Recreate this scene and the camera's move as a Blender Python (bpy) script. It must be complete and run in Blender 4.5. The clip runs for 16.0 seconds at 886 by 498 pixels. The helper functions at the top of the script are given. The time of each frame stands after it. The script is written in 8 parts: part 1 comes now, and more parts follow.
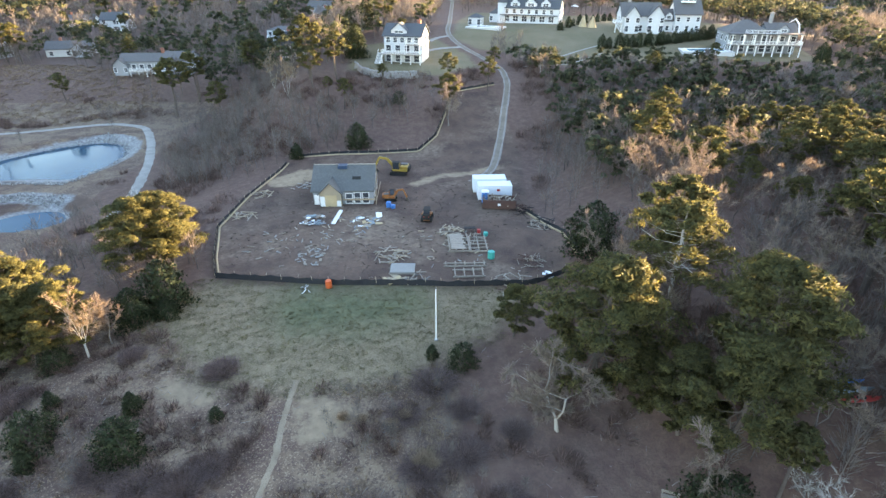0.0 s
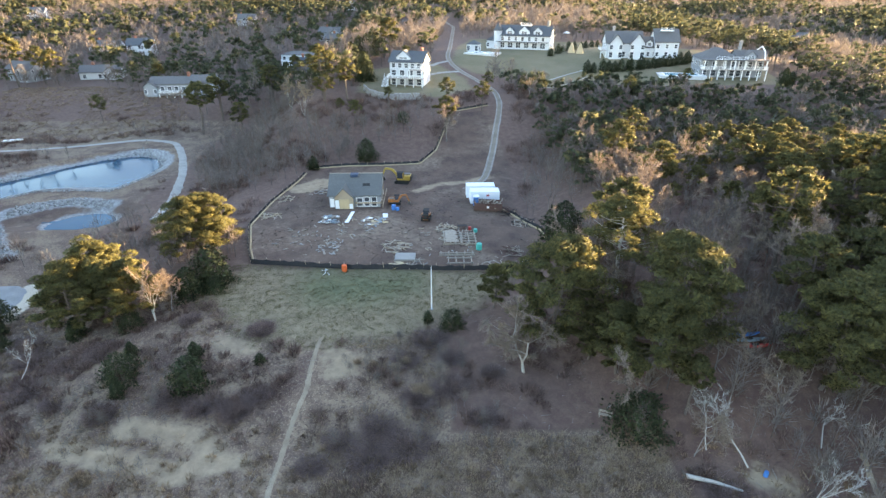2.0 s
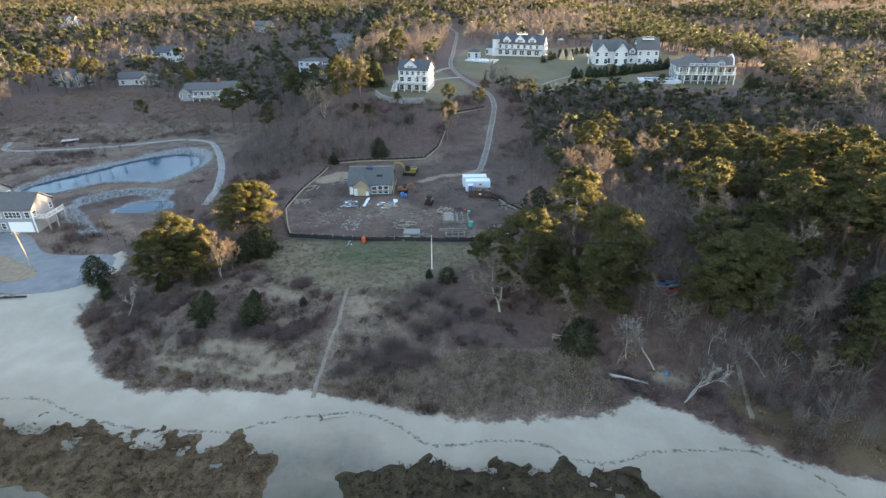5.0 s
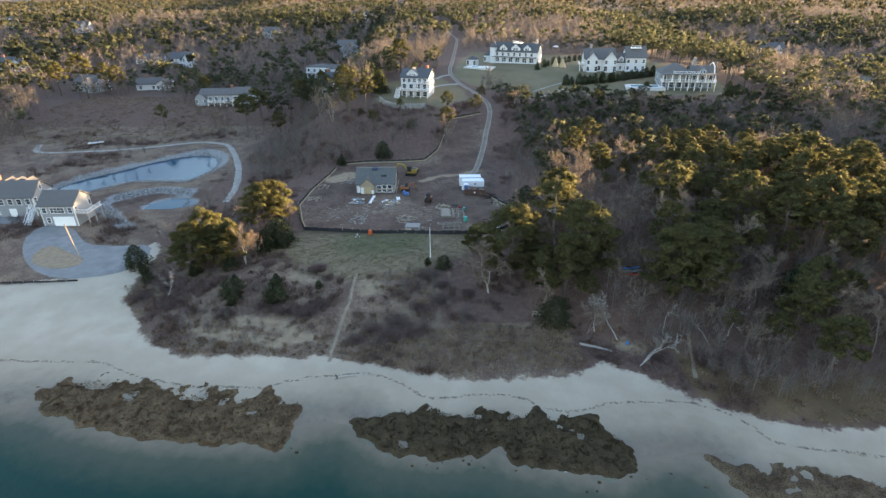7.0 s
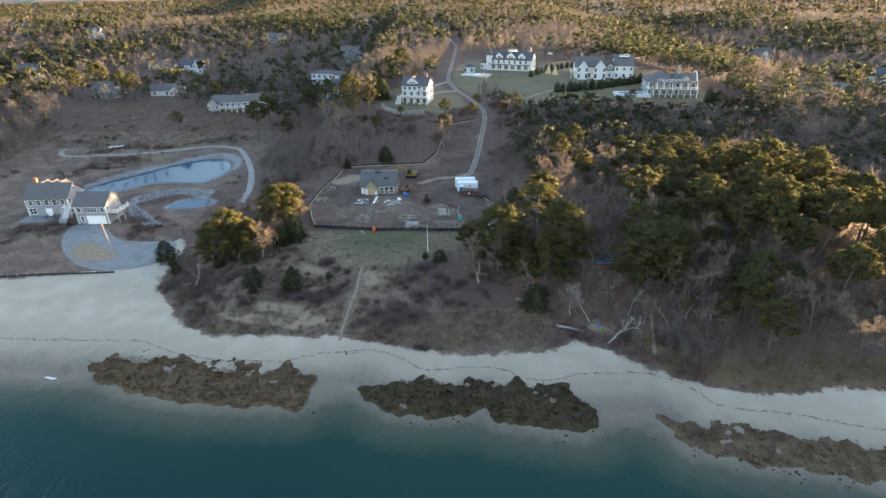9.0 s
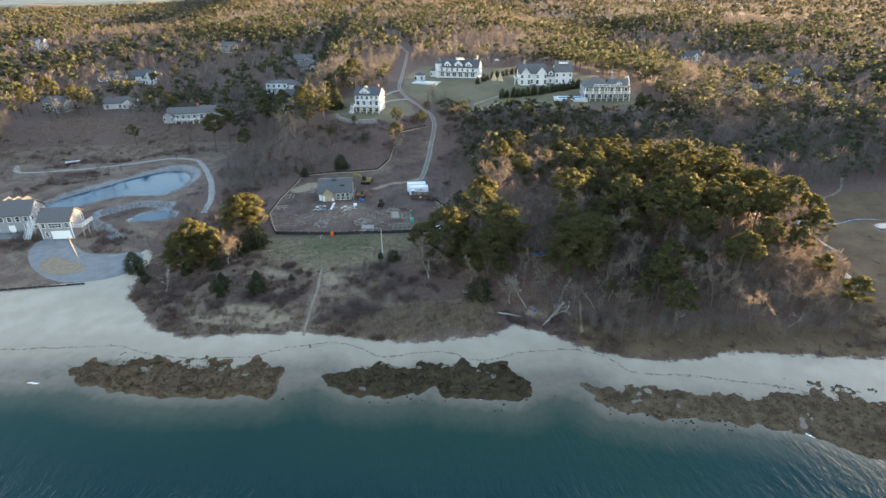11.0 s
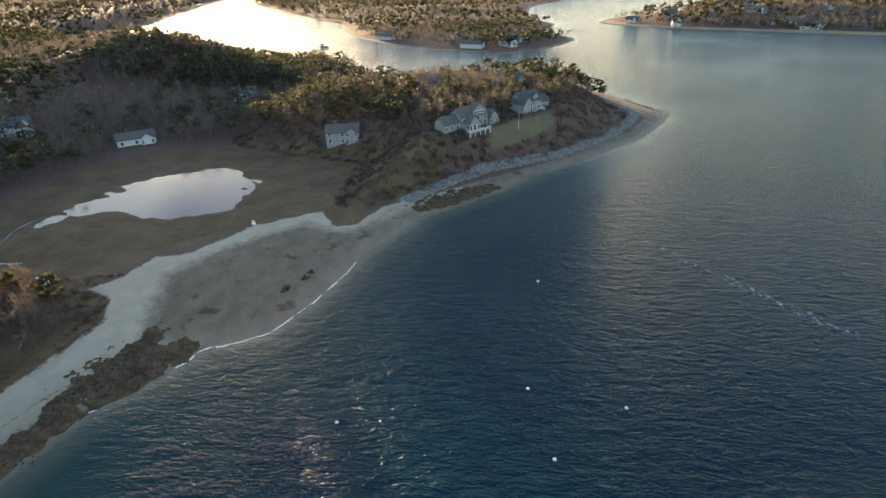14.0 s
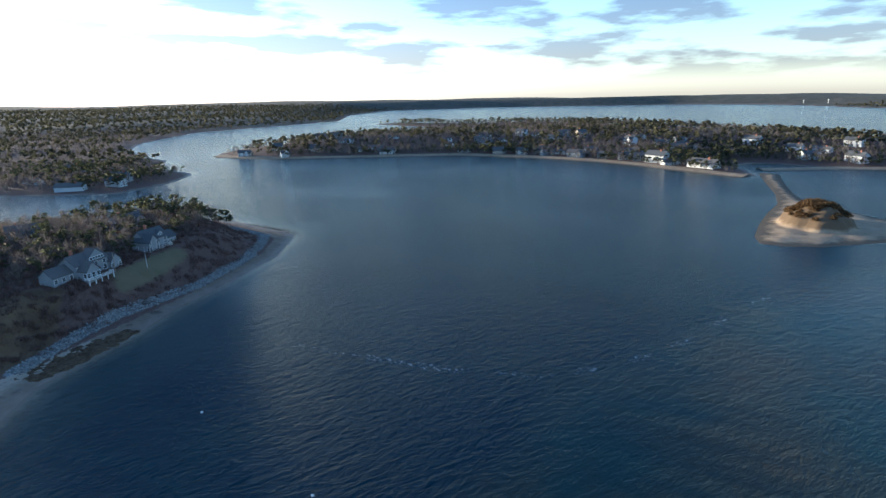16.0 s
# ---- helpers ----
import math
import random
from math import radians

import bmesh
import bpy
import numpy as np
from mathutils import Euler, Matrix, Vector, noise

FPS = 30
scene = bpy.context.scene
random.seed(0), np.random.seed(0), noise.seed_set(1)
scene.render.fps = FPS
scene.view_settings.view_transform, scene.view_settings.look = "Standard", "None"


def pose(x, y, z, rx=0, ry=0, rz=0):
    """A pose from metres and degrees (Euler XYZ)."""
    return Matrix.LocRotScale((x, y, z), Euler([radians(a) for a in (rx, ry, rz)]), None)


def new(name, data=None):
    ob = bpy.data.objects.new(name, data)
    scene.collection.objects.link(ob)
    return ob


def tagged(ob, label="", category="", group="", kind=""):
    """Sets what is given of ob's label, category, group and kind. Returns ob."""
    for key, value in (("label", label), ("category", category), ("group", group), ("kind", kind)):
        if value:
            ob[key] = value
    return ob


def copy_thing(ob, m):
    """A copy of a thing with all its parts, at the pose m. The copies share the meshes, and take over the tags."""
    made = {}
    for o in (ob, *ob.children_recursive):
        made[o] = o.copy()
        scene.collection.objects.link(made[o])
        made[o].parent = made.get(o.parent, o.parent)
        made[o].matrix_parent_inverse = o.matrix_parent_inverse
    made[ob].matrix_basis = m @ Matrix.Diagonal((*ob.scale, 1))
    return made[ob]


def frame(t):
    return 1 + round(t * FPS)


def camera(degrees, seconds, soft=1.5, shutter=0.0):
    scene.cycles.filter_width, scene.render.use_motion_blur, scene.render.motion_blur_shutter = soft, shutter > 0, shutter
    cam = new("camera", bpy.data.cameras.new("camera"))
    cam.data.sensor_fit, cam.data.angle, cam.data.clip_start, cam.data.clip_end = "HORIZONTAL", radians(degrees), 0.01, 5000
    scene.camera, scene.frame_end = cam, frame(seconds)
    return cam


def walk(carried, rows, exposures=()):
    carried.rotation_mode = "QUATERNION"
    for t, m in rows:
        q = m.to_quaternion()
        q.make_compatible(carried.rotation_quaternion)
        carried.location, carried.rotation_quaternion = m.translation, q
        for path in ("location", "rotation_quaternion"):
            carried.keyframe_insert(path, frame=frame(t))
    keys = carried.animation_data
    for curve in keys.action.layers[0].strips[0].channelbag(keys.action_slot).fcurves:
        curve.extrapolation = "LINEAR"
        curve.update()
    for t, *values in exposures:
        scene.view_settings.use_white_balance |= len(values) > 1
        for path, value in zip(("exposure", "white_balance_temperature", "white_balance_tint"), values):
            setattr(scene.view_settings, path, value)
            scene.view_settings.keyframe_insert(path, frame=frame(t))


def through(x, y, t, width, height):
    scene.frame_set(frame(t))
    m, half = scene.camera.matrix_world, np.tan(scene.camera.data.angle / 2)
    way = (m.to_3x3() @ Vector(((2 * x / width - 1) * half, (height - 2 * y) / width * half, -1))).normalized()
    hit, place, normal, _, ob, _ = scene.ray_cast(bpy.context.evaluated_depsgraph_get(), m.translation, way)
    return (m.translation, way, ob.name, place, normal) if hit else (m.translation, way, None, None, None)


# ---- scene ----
cam = camera(79.0, 16.0, soft=1.45)
PATH = [
    (0, pose(0.000, 0.000, 42.508, 61.90, 0, -1.495) @ pose(0, 0, 0, 0, 0, -0.047)),
    (0.5, pose(0.169, -3.992, 42.878, 64.015, 0, -1.340) @ pose(0, 0, 0, 0, 0, -0.132)),
    (1, pose(0.408, -7.958, 43.682, 63.987, 0, -1.221) @ pose(0, 0, 0, 0, 0, -0.168)),
    (1.5, pose(0.628, -11.963, 44.677, 63.955, 0, -1.174) @ pose(0, 0, 0, 0, 0, -0.135)),
    (2, pose(0.892, -15.763, 45.889, 63.834, 0, -1.094) @ pose(0, 0, 0, 0, 0, -0.078)),
    (2.5, pose(1.151, -19.603, 46.881, 63.774, 0, -0.948) @ pose(0, 0, 0, 0, 0, -0.167)),
    (3, pose(1.301, -23.397, 47.832, 63.743, 0, -0.903) @ pose(0, 0, 0, 0, 0, -0.247)),
    (3.5, pose(1.476, -27.187, 48.870, 63.697, 0, -0.718) @ pose(0, 0, 0, 0, 0, -0.373)),
    (4, pose(1.709, -31.021, 49.839, 63.673, 0, -0.491) @ pose(0, 0, 0, 0, 0, -0.406)),
    (6.5, pose(2.966, -48.366, 54.747, 63.833, 0, -0.041) @ pose(0, 0, 0, 0, 0, -0.549)),
    (7, pose(3.186, -51.774, 55.996, 63.819, 0, 0.000) @ pose(0, 0, 0, 0, 0, -0.488)),
    (7.5, pose(3.556, -55.138, 57.167, 63.794, 0, 0.070) @ pose(0, 0, 0, 0, 0, -0.551)),
    (8, pose(3.873, -58.420, 58.279, 63.799, 0, 0.169) @ pose(0, 0, 0, 0, 0, -0.568)),
    (10.5, pose(5.991, -73.056, 65.076, 63.876, 0, 0.045) @ pose(0, 0, 0, 0, 0, -0.599)),
    (11, pose(6.927, -75.927, 66.179, 63.832, 0, -4.235) @ pose(0, 0, 0, 0, 0, -0.932)),
    (11.5, pose(7.852, -79.025, 67.390, 63.611, 0, -13.725) @ pose(0, 0, 0, 0, 0, -1.441)),
    (12, pose(8.206, -82.431, 68.714, 63.279, 0, -26.693) @ pose(0, 0, 0, 0, 0, -1.812)),
    (12.5, pose(7.772, -85.376, 69.646, 62.973, 0, -41.155) @ pose(0, 0, 0, 0, 0, -2.050)),
    (13, pose(6.708, -87.372, 70.590, 62.476, 0, -55.656) @ pose(0, 0, 0, 0, 0, -2.046)),
    (13.5, pose(5.508, -89.275, 70.976, 62.172, 0, -69.428) @ pose(0, 0, 0, 0, 0, -1.849)),
    (14, pose(3.496, -91.134, 71.480, 62.264, 0, -82.981) @ pose(0, 0, 0, 0, 0, -1.80)),
    (14.5, pose(0.740, -92.282, 72.210, 63.074, 0, -96.426) @ pose(0, 0, 0, 0, 0, -1.52)),
    (15, pose(-2.672, -92.542, 73.034, 65.875, 0, -107.018) @ pose(0, 0, 0, 0, 0, -1.38)),
    (15.5, pose(-6.170, -91.839, 73.853, 70.378, 0, -115.820) @ pose(0, 0, 0, 0, 0, -1.15)),
    (16, pose(-9.854, -90.799, 74.535, 74.193, 0, -121.431) @ pose(0, 0, 0, 0, 0, -0.934)),
]
walk(cam, PATH, [(0, 4.12, 7800, 17), (2, 4.1, 7800, 17), (4, 3.8, 7800, 17), (8, 3.45, 7900, 17), (11, 3.6, 8100, 16), (12.5, 3.65, 9400, 16), (13.5, 3.1, 8700, 13), (14.5, 2.4, 6900, 11), (15.2, 2.15, 5850, 10), (16, 1.85, 5150, 9)])
# ---- light ----
SUN_AZ, SUN_EL = 58.0, 5.3      # degrees clockwise from +Y, degrees up
world = bpy.data.worlds.new("world")
scene.world = world
world.use_nodes = True
wn, wl = world.node_tree.nodes, world.node_tree.links
wn.clear()
w_out = wn.new("ShaderNodeOutputWorld")
w_bg = wn.new("ShaderNodeBackground")
w_bg.inputs["Strength"].default_value = 0.15
sky = wn.new("ShaderNodeTexSky")
sky.sky_type = 'NISHITA'
sky.sun_disc = False
sky.sun_elevation, sky.sun_rotation = radians(SUN_EL), radians(SUN_AZ)
sky.altitude, sky.air_density, sky.dust_density, sky.ozone_density = 50, 1.0, 0.5, 2.1
# thin evening clouds, drawn out along the horizon
w_co = wn.new("ShaderNodeTexCoord")
w_sep = wn.new("ShaderNodeSeparateXYZ")
wl.new(w_co.outputs["Generated"], w_sep.inputs[0])
w_map = wn.new("ShaderNodeMapping")
w_map.inputs["Scale"].default_value, w_map.inputs["Location"].default_value = (1.0, 1.0, 5.2), (0.35, 0.1, 0.2)
wl.new(w_co.outputs["Generated"], w_map.inputs["Vector"])
w_no = wn.new("ShaderNodeTexNoise")
w_no.inputs["Scale"].default_value, w_no.inputs["Detail"].default_value, w_no.inputs["Roughness"].default_value = 5.2, 6, 0.52
wl.new(w_map.outputs[0], w_no.inputs["Vector"])
w_rp = wn.new("ShaderNodeValToRGB")
w_rp.color_ramp.elements[0].position, w_rp.color_ramp.elements[1].position = 0.48, 0.56
wl.new(w_no.outputs["Fac"], w_rp.inputs[0])
w_up = wn.new("ShaderNodeMapRange")
w_up.inputs[1].default_value, w_up.inputs[2].default_value, w_up.inputs[3].default_value, w_up.inputs[4].default_value = 0.02, 0.05, 0, 0.9
wl.new(w_sep.outputs["Z"], w_up.inputs[0])
w_mul = wn.new("ShaderNodeMath"); w_mul.operation = 'MULTIPLY'
wl.new(w_rp.outputs[0], w_mul.inputs[0]); wl.new(w_up.outputs[0], w_mul.inputs[1])
# hazy evening air: the glow along the horizon is paler than a clear sky's
w_low = wn.new("ShaderNodeMapRange")
w_low.inputs[1].default_value, w_low.inputs[2].default_value, w_low.inputs[3].default_value, w_low.inputs[4].default_value = 0.0, 0.22, 0.58, 1.0
wl.new(w_sep.outputs["Z"], w_low.inputs[0])
w_pale = wn.new("ShaderNodeHueSaturation")
wl.new(w_low.outputs[0], w_pale.inputs["Saturation"])
wl.new(sky.outputs[0], w_pale.inputs["Color"])
w_hue = wn.new("ShaderNodeMix"); w_hue.data_type = 'RGBA'; w_hue.blend_type = 'MULTIPLY'
w_hue.inputs["Factor"].default_value = 1.0
wl.new(w_pale.outputs[0], w_hue.inputs["A"]); w_hue.inputs["B"].default_value = (0.50, 0.45, 0.52, 1)
w_mix = wn.new("ShaderNodeMix"); w_mix.data_type = 'RGBA'
wl.new(w_mul.outputs[0], w_mix.inputs["Factor"])
wl.new(w_pale.outputs[0], w_mix.inputs["A"]); wl.new(w_hue.outputs["Result"], w_mix.inputs["B"])
wl.new(w_mix.outputs["Result"], w_bg.inputs["Color"])
wl.new(w_bg.outputs[0], w_out.inputs[0])

sun_data = bpy.data.lights.new("sun", 'SUN')
sun_data.energy, sun_data.angle, sun_data.color = 3.6, radians(0.6), (1.0, 0.76, 0.45)
sun = new("sun", sun_data)
_az, _el = radians(SUN_AZ), radians(SUN_EL)
SUN_DIR = Vector((math.sin(_az) * math.cos(_el), math.cos(_az) * math.cos(_el), math.sin(_el)))
sun.matrix_world = Matrix.Translation((0, 0, 300)) @ (-SUN_DIR).to_track_quat("-Z", "Y").to_matrix().to_4x4()


# ---- small node and mesh tools ----
class Nodes:
    """A material's nodes, a line each."""
    def __init__(self, name):
        self.mat = bpy.data.materials.new(name)
        self.mat.use_nodes = True
        self.n, self.l = self.mat.node_tree.nodes, self.mat.node_tree.links
        self.n.clear()
        self.out = self.n.new("ShaderNodeOutputMaterial")
        self.bsdf = self.n.new("ShaderNodeBsdfPrincipled")
        self.l.new(self.bsdf.outputs[0], self.out.inputs[0])

    def put(self, sock, v):
        if v is None:
            return
        if isinstance(v, bpy.types.NodeSocket):
            self.l.new(v, sock)
        elif isinstance(v, (tuple, list)) and sock.type == 'RGBA':
            sock.default_value = (*v[:3], 1)
        else:
            sock.default_value = v

    def pos(self):
        return self.n.new("ShaderNodeNewGeometry").outputs["Position"]

    def obj(self):
        return self.n.new("ShaderNodeTexCoord").outputs["Object"]

    def island(self):
        return self.n.new("ShaderNodeNewGeometry").outputs["Random Per Island"]

    def rand(self):
        return self.n.new("ShaderNodeObjectInfo").outputs["Random"]

    def attr(self, name):
        a = self.n.new("ShaderNodeAttribute")
        a.attribute_name = name
        return a.outputs["Fac"]

    def noise(self, scale, detail=4, rough=0.55, vec=None, dist=0.0):
        a = self.n.new("ShaderNodeTexNoise")
        a.inputs["Scale"].default_value, a.inputs["Detail"].default_value = scale, detail
        a.inputs["Roughness"].default_value, a.inputs["Distortion"].default_value = rough, dist
        self.put(a.inputs["Vector"], vec if vec is not None else self.pos())
        return a.outputs["Fac"]

    def scaled(self, vec, s, rot=(0, 0, 0)):
        m = self.n.new("ShaderNodeMapping")
        m.inputs["Scale"].default_value, m.inputs["Rotation"].default_value = s, rot
        self.put(m.inputs["Vector"], vec)
        return m.outputs[0]

    def wave(self, scale, dist=1.0, vec=None, axis='X'):
        a = self.n.new("ShaderNodeTexWave")
        a.bands_direction = axis
        a.inputs["Scale"].default_value, a.inputs["Distortion"].default_value = scale, dist
        self.put(a.inputs["Vector"], vec if vec is not None else self.pos())
        return a.outputs["Fac"]

    def voronoi(self, scale, vec=None, feature='F1', out="Distance"):
        a = self.n.new("ShaderNodeTexVoronoi")
        a.feature = feature
        a.inputs["Scale"].default_value = scale
        self.put(a.inputs["Vector"], vec if vec is not None else self.pos())
        return a.outputs[out]

    def math(self, op, a, b=0.0, clamp=False):
        m = self.n.new("ShaderNodeMath")
        m.operation, m.use_clamp = op, clamp
        self.put(m.inputs[0], a)
        self.put(m.inputs[1], b)
        return m.outputs[0]

    def span(self, v, a, b, c=0.0, d=1.0):
        m = self.n.new("ShaderNodeMapRange")
        for k, x in zip((1, 2, 3, 4), (a, b, c, d)):
            m.inputs[k].default_value = x
        self.put(m.inputs[0], v)
        return m.outputs[0]

    def mix(self, f, a, b, mode='MIX'):
        m = self.n.new("ShaderNodeMix")
        m.data_type, m.blend_type = 'RGBA', mode
        self.put(m.inputs["Factor"], f)
        self.put(m.inputs["A"], a)
        self.put(m.inputs["B"], b)
        return m.outputs["Result"]

    def ramp(self, f, *stops):
        r = self.n.new("ShaderNodeValToRGB")
        e = r.color_ramp.elements
        while len(e) < len(stops):
            e.new(0.5)
        for k, (p, c) in zip(e, stops):
            k.position, k.color = p, (*c, 1)
        self.put(r.inputs[0], f)
        return r.outputs[0]

    def bump(self, h, strength=0.3, dist=0.1):
        b = self.n.new("ShaderNodeBump")
        b.inputs["Strength"].default_value, b.inputs["Distance"].default_value = strength, dist
        self.put(b.inputs["Height"], h)
        self.l.new(b.outputs[0], self.bsdf.inputs["Normal"])

    def done(self, color, rough=0.8, metal=0.0, spec=0.3):
        self.put(self.bsdf.inputs["Base Color"], color)
        self.put(self.bsdf.inputs["Roughness"], rough)
        self.put(self.bsdf.inputs["Metallic"], metal)
        self.put(self.bsdf.inputs["Specular IOR Level"], spec)
        return self.mat


def plain(name, color, rough=0.7, metal=0.0, vary=0.18, scale=1.5, spec=0.3):
    """Paint, wood or metal with blotches and fine grain."""
    k = Nodes(name)
    c = k.mix(k.noise(scale, 3), [v * (1 - vary) for v in color], [min(1, v * (1 + vary)) for v in color])
    c = k.mix(k.span(k.noise(scale * 12, 3), 0.35, 0.7), c, [v * (1 - vary * 0.7) for v in color])
    k.bump(k.noise(scale * 14, 2), 0.15, 0.02)
    return k.done(c, rough, metal, spec)


def leafy(name, dark, light, through=0.35, vary=0.5, clump=0.9, clumping=0.0):
    """Foliage: each leaf or twig its own tone, part of the light passes through."""
    k = Nodes(name)
    c = k.mix(k.island(), dark, light)
    c = k.mix(k.span(k.noise(0.12, 2), 0.35, 0.7, 0, vary), c, [v * 0.62 for v in dark])
    if clumping:
        c = k.mix(k.span(k.noise(clump, 2), 0.36, 0.62, clumping, 0), c, [v * 0.45 for v in dark])
    k.done(c, 0.75, 0, 0.12)
    t = k.n.new("ShaderNodeBsdfTranslucent")
    k.put(t.inputs[0], c)
    m = k.n.new("ShaderNodeMixShader")
    m.inputs[0].default_value = through
    k.l.new(k.bsdf.outputs[0], m.inputs[1])
    k.l.new(t.outputs[0], m.inputs[2])
    k.l.new(m.outputs[0], k.out.inputs[0])
    return k.mat


def mesh_np(name, verts, faces, mats=(), index=None, smooth=False, normals=None):
    """A mesh from arrays: verts (n, 3), faces (m, 3 or 4)."""
    verts = np.asarray(verts, np.float32)
    faces = np.asarray(faces, np.int32)
    me = bpy.data.meshes.new(name)
    me.vertices.add(len(verts))
    me.vertices.foreach_set("co", verts.ravel())
    k = faces.shape[1]
    me.loops.add(faces.size)
    me.loops.foreach_set("vertex_index", faces.ravel())
    me.polygons.add(len(faces))
    me.polygons.foreach_set("loop_start", np.arange(0, faces.size, k, dtype=np.int32))
    for m in mats:
        me.materials.append(m)
    if index is not None:
        me.polygons.foreach_set("material_index", np.asarray(index, np.int32))
    me.polygons.foreach_set("use_smooth", np.full(len(faces), smooth))
    me.update(calc_edges=True)
    if normals is not None:
        me.normals_split_custom_set_from_vertices(np.asarray(normals, np.float32).tolist())
    return me


def part(name, bm, material, parent=None, label=""):
    """Links a bmesh as one mesh object, under a thing where one is given."""
    me = bpy.data.meshes.new(name)
    bm.to_mesh(me)
    bm.free()
    me.materials.append(material)
    ob = new(name, me)
    if parent is not None:
        ob.parent = parent
    if label:
        ob["label"] = label
    return ob


def part_np(name, verts, faces, material, parent=None, label="", smooth=False, normals=None):
    ob = new(name, mesh_np(name, verts, faces, (material,), None, smooth or normals is not None, normals))
    if parent is not None:
        ob.parent = parent
    if label:
        ob["label"] = label
    return ob


def thing(name, m, label, category, group="", kind=""):
    e = new(name)
    e.matrix_world = m
    return tagged(e, label, category, group, kind)


def box(bm, x0, x1, y0, y1, z0, z1, bevel=0.0):
    r = bmesh.ops.create_cube(bm, size=1, matrix=Matrix.Translation(((x0 + x1) / 2, (y0 + y1) / 2, (z0 + z1) / 2)) @ Matrix.Diagonal((x1 - x0, y1 - y0, z1 - z0, 1)))
    if bevel:
        es = list({e for v in r["verts"] for e in v.link_edges})
        bmesh.ops.bevel(bm, geom=es, offset=bevel, segments=1, affect='EDGES')
    return bm


def boxed(*a, **k):
    return box(bmesh.new(), *a, **k)


def bar(bm, p, q, w, h=None, up=(0, 0, 1)):
    """A straight bar from p to q."""
    p, q = Vector(p), Vector(q)
    d = q - p
    m = Matrix.Translation((p + q) / 2) @ d.to_track_quat('Y', 'Z').to_matrix().to_4x4() @ Matrix.Diagonal((w, d.length, h or w, 1))
    bmesh.ops.create_cube(bm, size=1, matrix=m)
    return bm


def rod(bm, p, q, r0, r1=None, n=8):
    p, q = Vector(p), Vector(q)
    d = q - p
    m = Matrix.Translation((p + q) / 2) @ d.to_track_quat('Z', 'Y').to_matrix().to_4x4()
    bmesh.ops.create_cone(bm, cap_ends=True, segments=n, radius1=r0, radius2=r0 if r1 is None else r1, depth=d.length, matrix=m)
    return bm


# ---- lie of the land ----
def step(v, a, b):
    t = np.clip((np.asarray(v, float) - a) / (b - a), 0, 1)
    return t * t * (3 - 2 * t)


def sdist(poly, x, y):
    """Signed distance to a closed outline: positive inside."""
    x, y = np.asarray(x, float), np.asarray(y, float)
    best = np.full(x.shape, 1e12)
    inside = np.zeros(x.shape, bool)
    n = len(poly)
    for i in range(n):
        (ax, ay), (bx, by) = poly[i], poly[(i + 1) % n]
        dx, dy = bx - ax, by - ay
        t = np.clip(((x - ax) * dx + (y - ay) * dy) / (dx * dx + dy * dy + 1e-9), 0, 1)
        best = np.minimum(best, (x - ax - t * dx) ** 2 + (y - ay - t * dy) ** 2)
        if ay != by:
            cross = (ay > y) != (by > y)
            inside ^= cross & (x < (bx - ax) * (y - ay) / (by - ay) + ax)
    d = np.sqrt(best)
    return np.where(inside, d, -d)


def ldist(line, x, y):
    """Distance to an open line."""
    x, y = np.asarray(x, float), np.asarray(y, float)
    best = np.full(x.shape, 1e12)
    for (ax, ay), (bx, by) in zip(line, line[1:]):
        dx, dy = bx - ax, by - ay
        t = np.clip(((x - ax) * dx + (y - ay) * dy) / (dx * dx + dy * dy + 1e-9), 0, 1)
        best = np.minimum(best, (x - ax - t * dx) ** 2 + (y - ay - t * dy) ** 2)
    return np.sqrt(best)


def rough2(x, y, s, seed=0):
    """Cheap smooth noise, about -1 to 1."""
    r = np.random.RandomState(seed)
    out = np.zeros(np.shape(x))
    for k in range(5):
        a, p = r.uniform(0, 6.283), r.uniform(0, 6.283)
        f = s * r.uniform(0.6, 1.7)
        out += np.sin((x * math.cos(a) + y * math.sin(a)) * f + p + 1.3 * np.sin((x * math.sin(a) - y * math.cos(a)) * f * 0.7 + p * 2))
    return out / 3.2


COAST = [(-5000, 900), (-900, 140), (-300, 36), (-160, 17), (-120, 13), (-68, 10), (-56, 9.6), (-48, 6), (-38, 3.5), (-19, 2.3), (-17.6, 5),
         (-10.5, 6), (-4, 1), (1.5, 0), (10, 1), (13, -1.3), (25, -3.8), (29, -1), (37, -1), (40, -7), (48, -9.5), (57, -11), (69, -15),
         (82, -25), (90, -28), (91, -32), (96, -40), (109, -46), (122, -50), (133, -52), (147, -59), (160, -64), (166, -70), (185, -90),
         (202, -103), (220, -125), (250, -154), (282, -172), (297, -174), (318, -164), (345, -154), (378, -128), (372, -90), (368, -55), (385, -25),
         (420, 20), (468, 60), (490, 130), (520, 215), (560, 300), (700, 420), (1000, 520), (1500, 700), (5000, 1500), (5000, 5000), (-5000, 5000)]
FAR_COAST = [(1084, 336), (827, 152), (679, 96), (594, 30), (560, -10), (518, -90), (556, -137), (613, -166), (660, -150), (720, -130), (770, -158),
             (830, -140), (980, -120), (1140, -143), (1444, -284), (1775, -775), (2318, -1038), (2900, -1500), (2970, -2452), (2382, -3453),
             (1628, -3406), (986, -2863), (0, -3100), (-5000, -2500), (-5000, -5000), (5000, -5000), (5000, 1400), (1500, 600)]
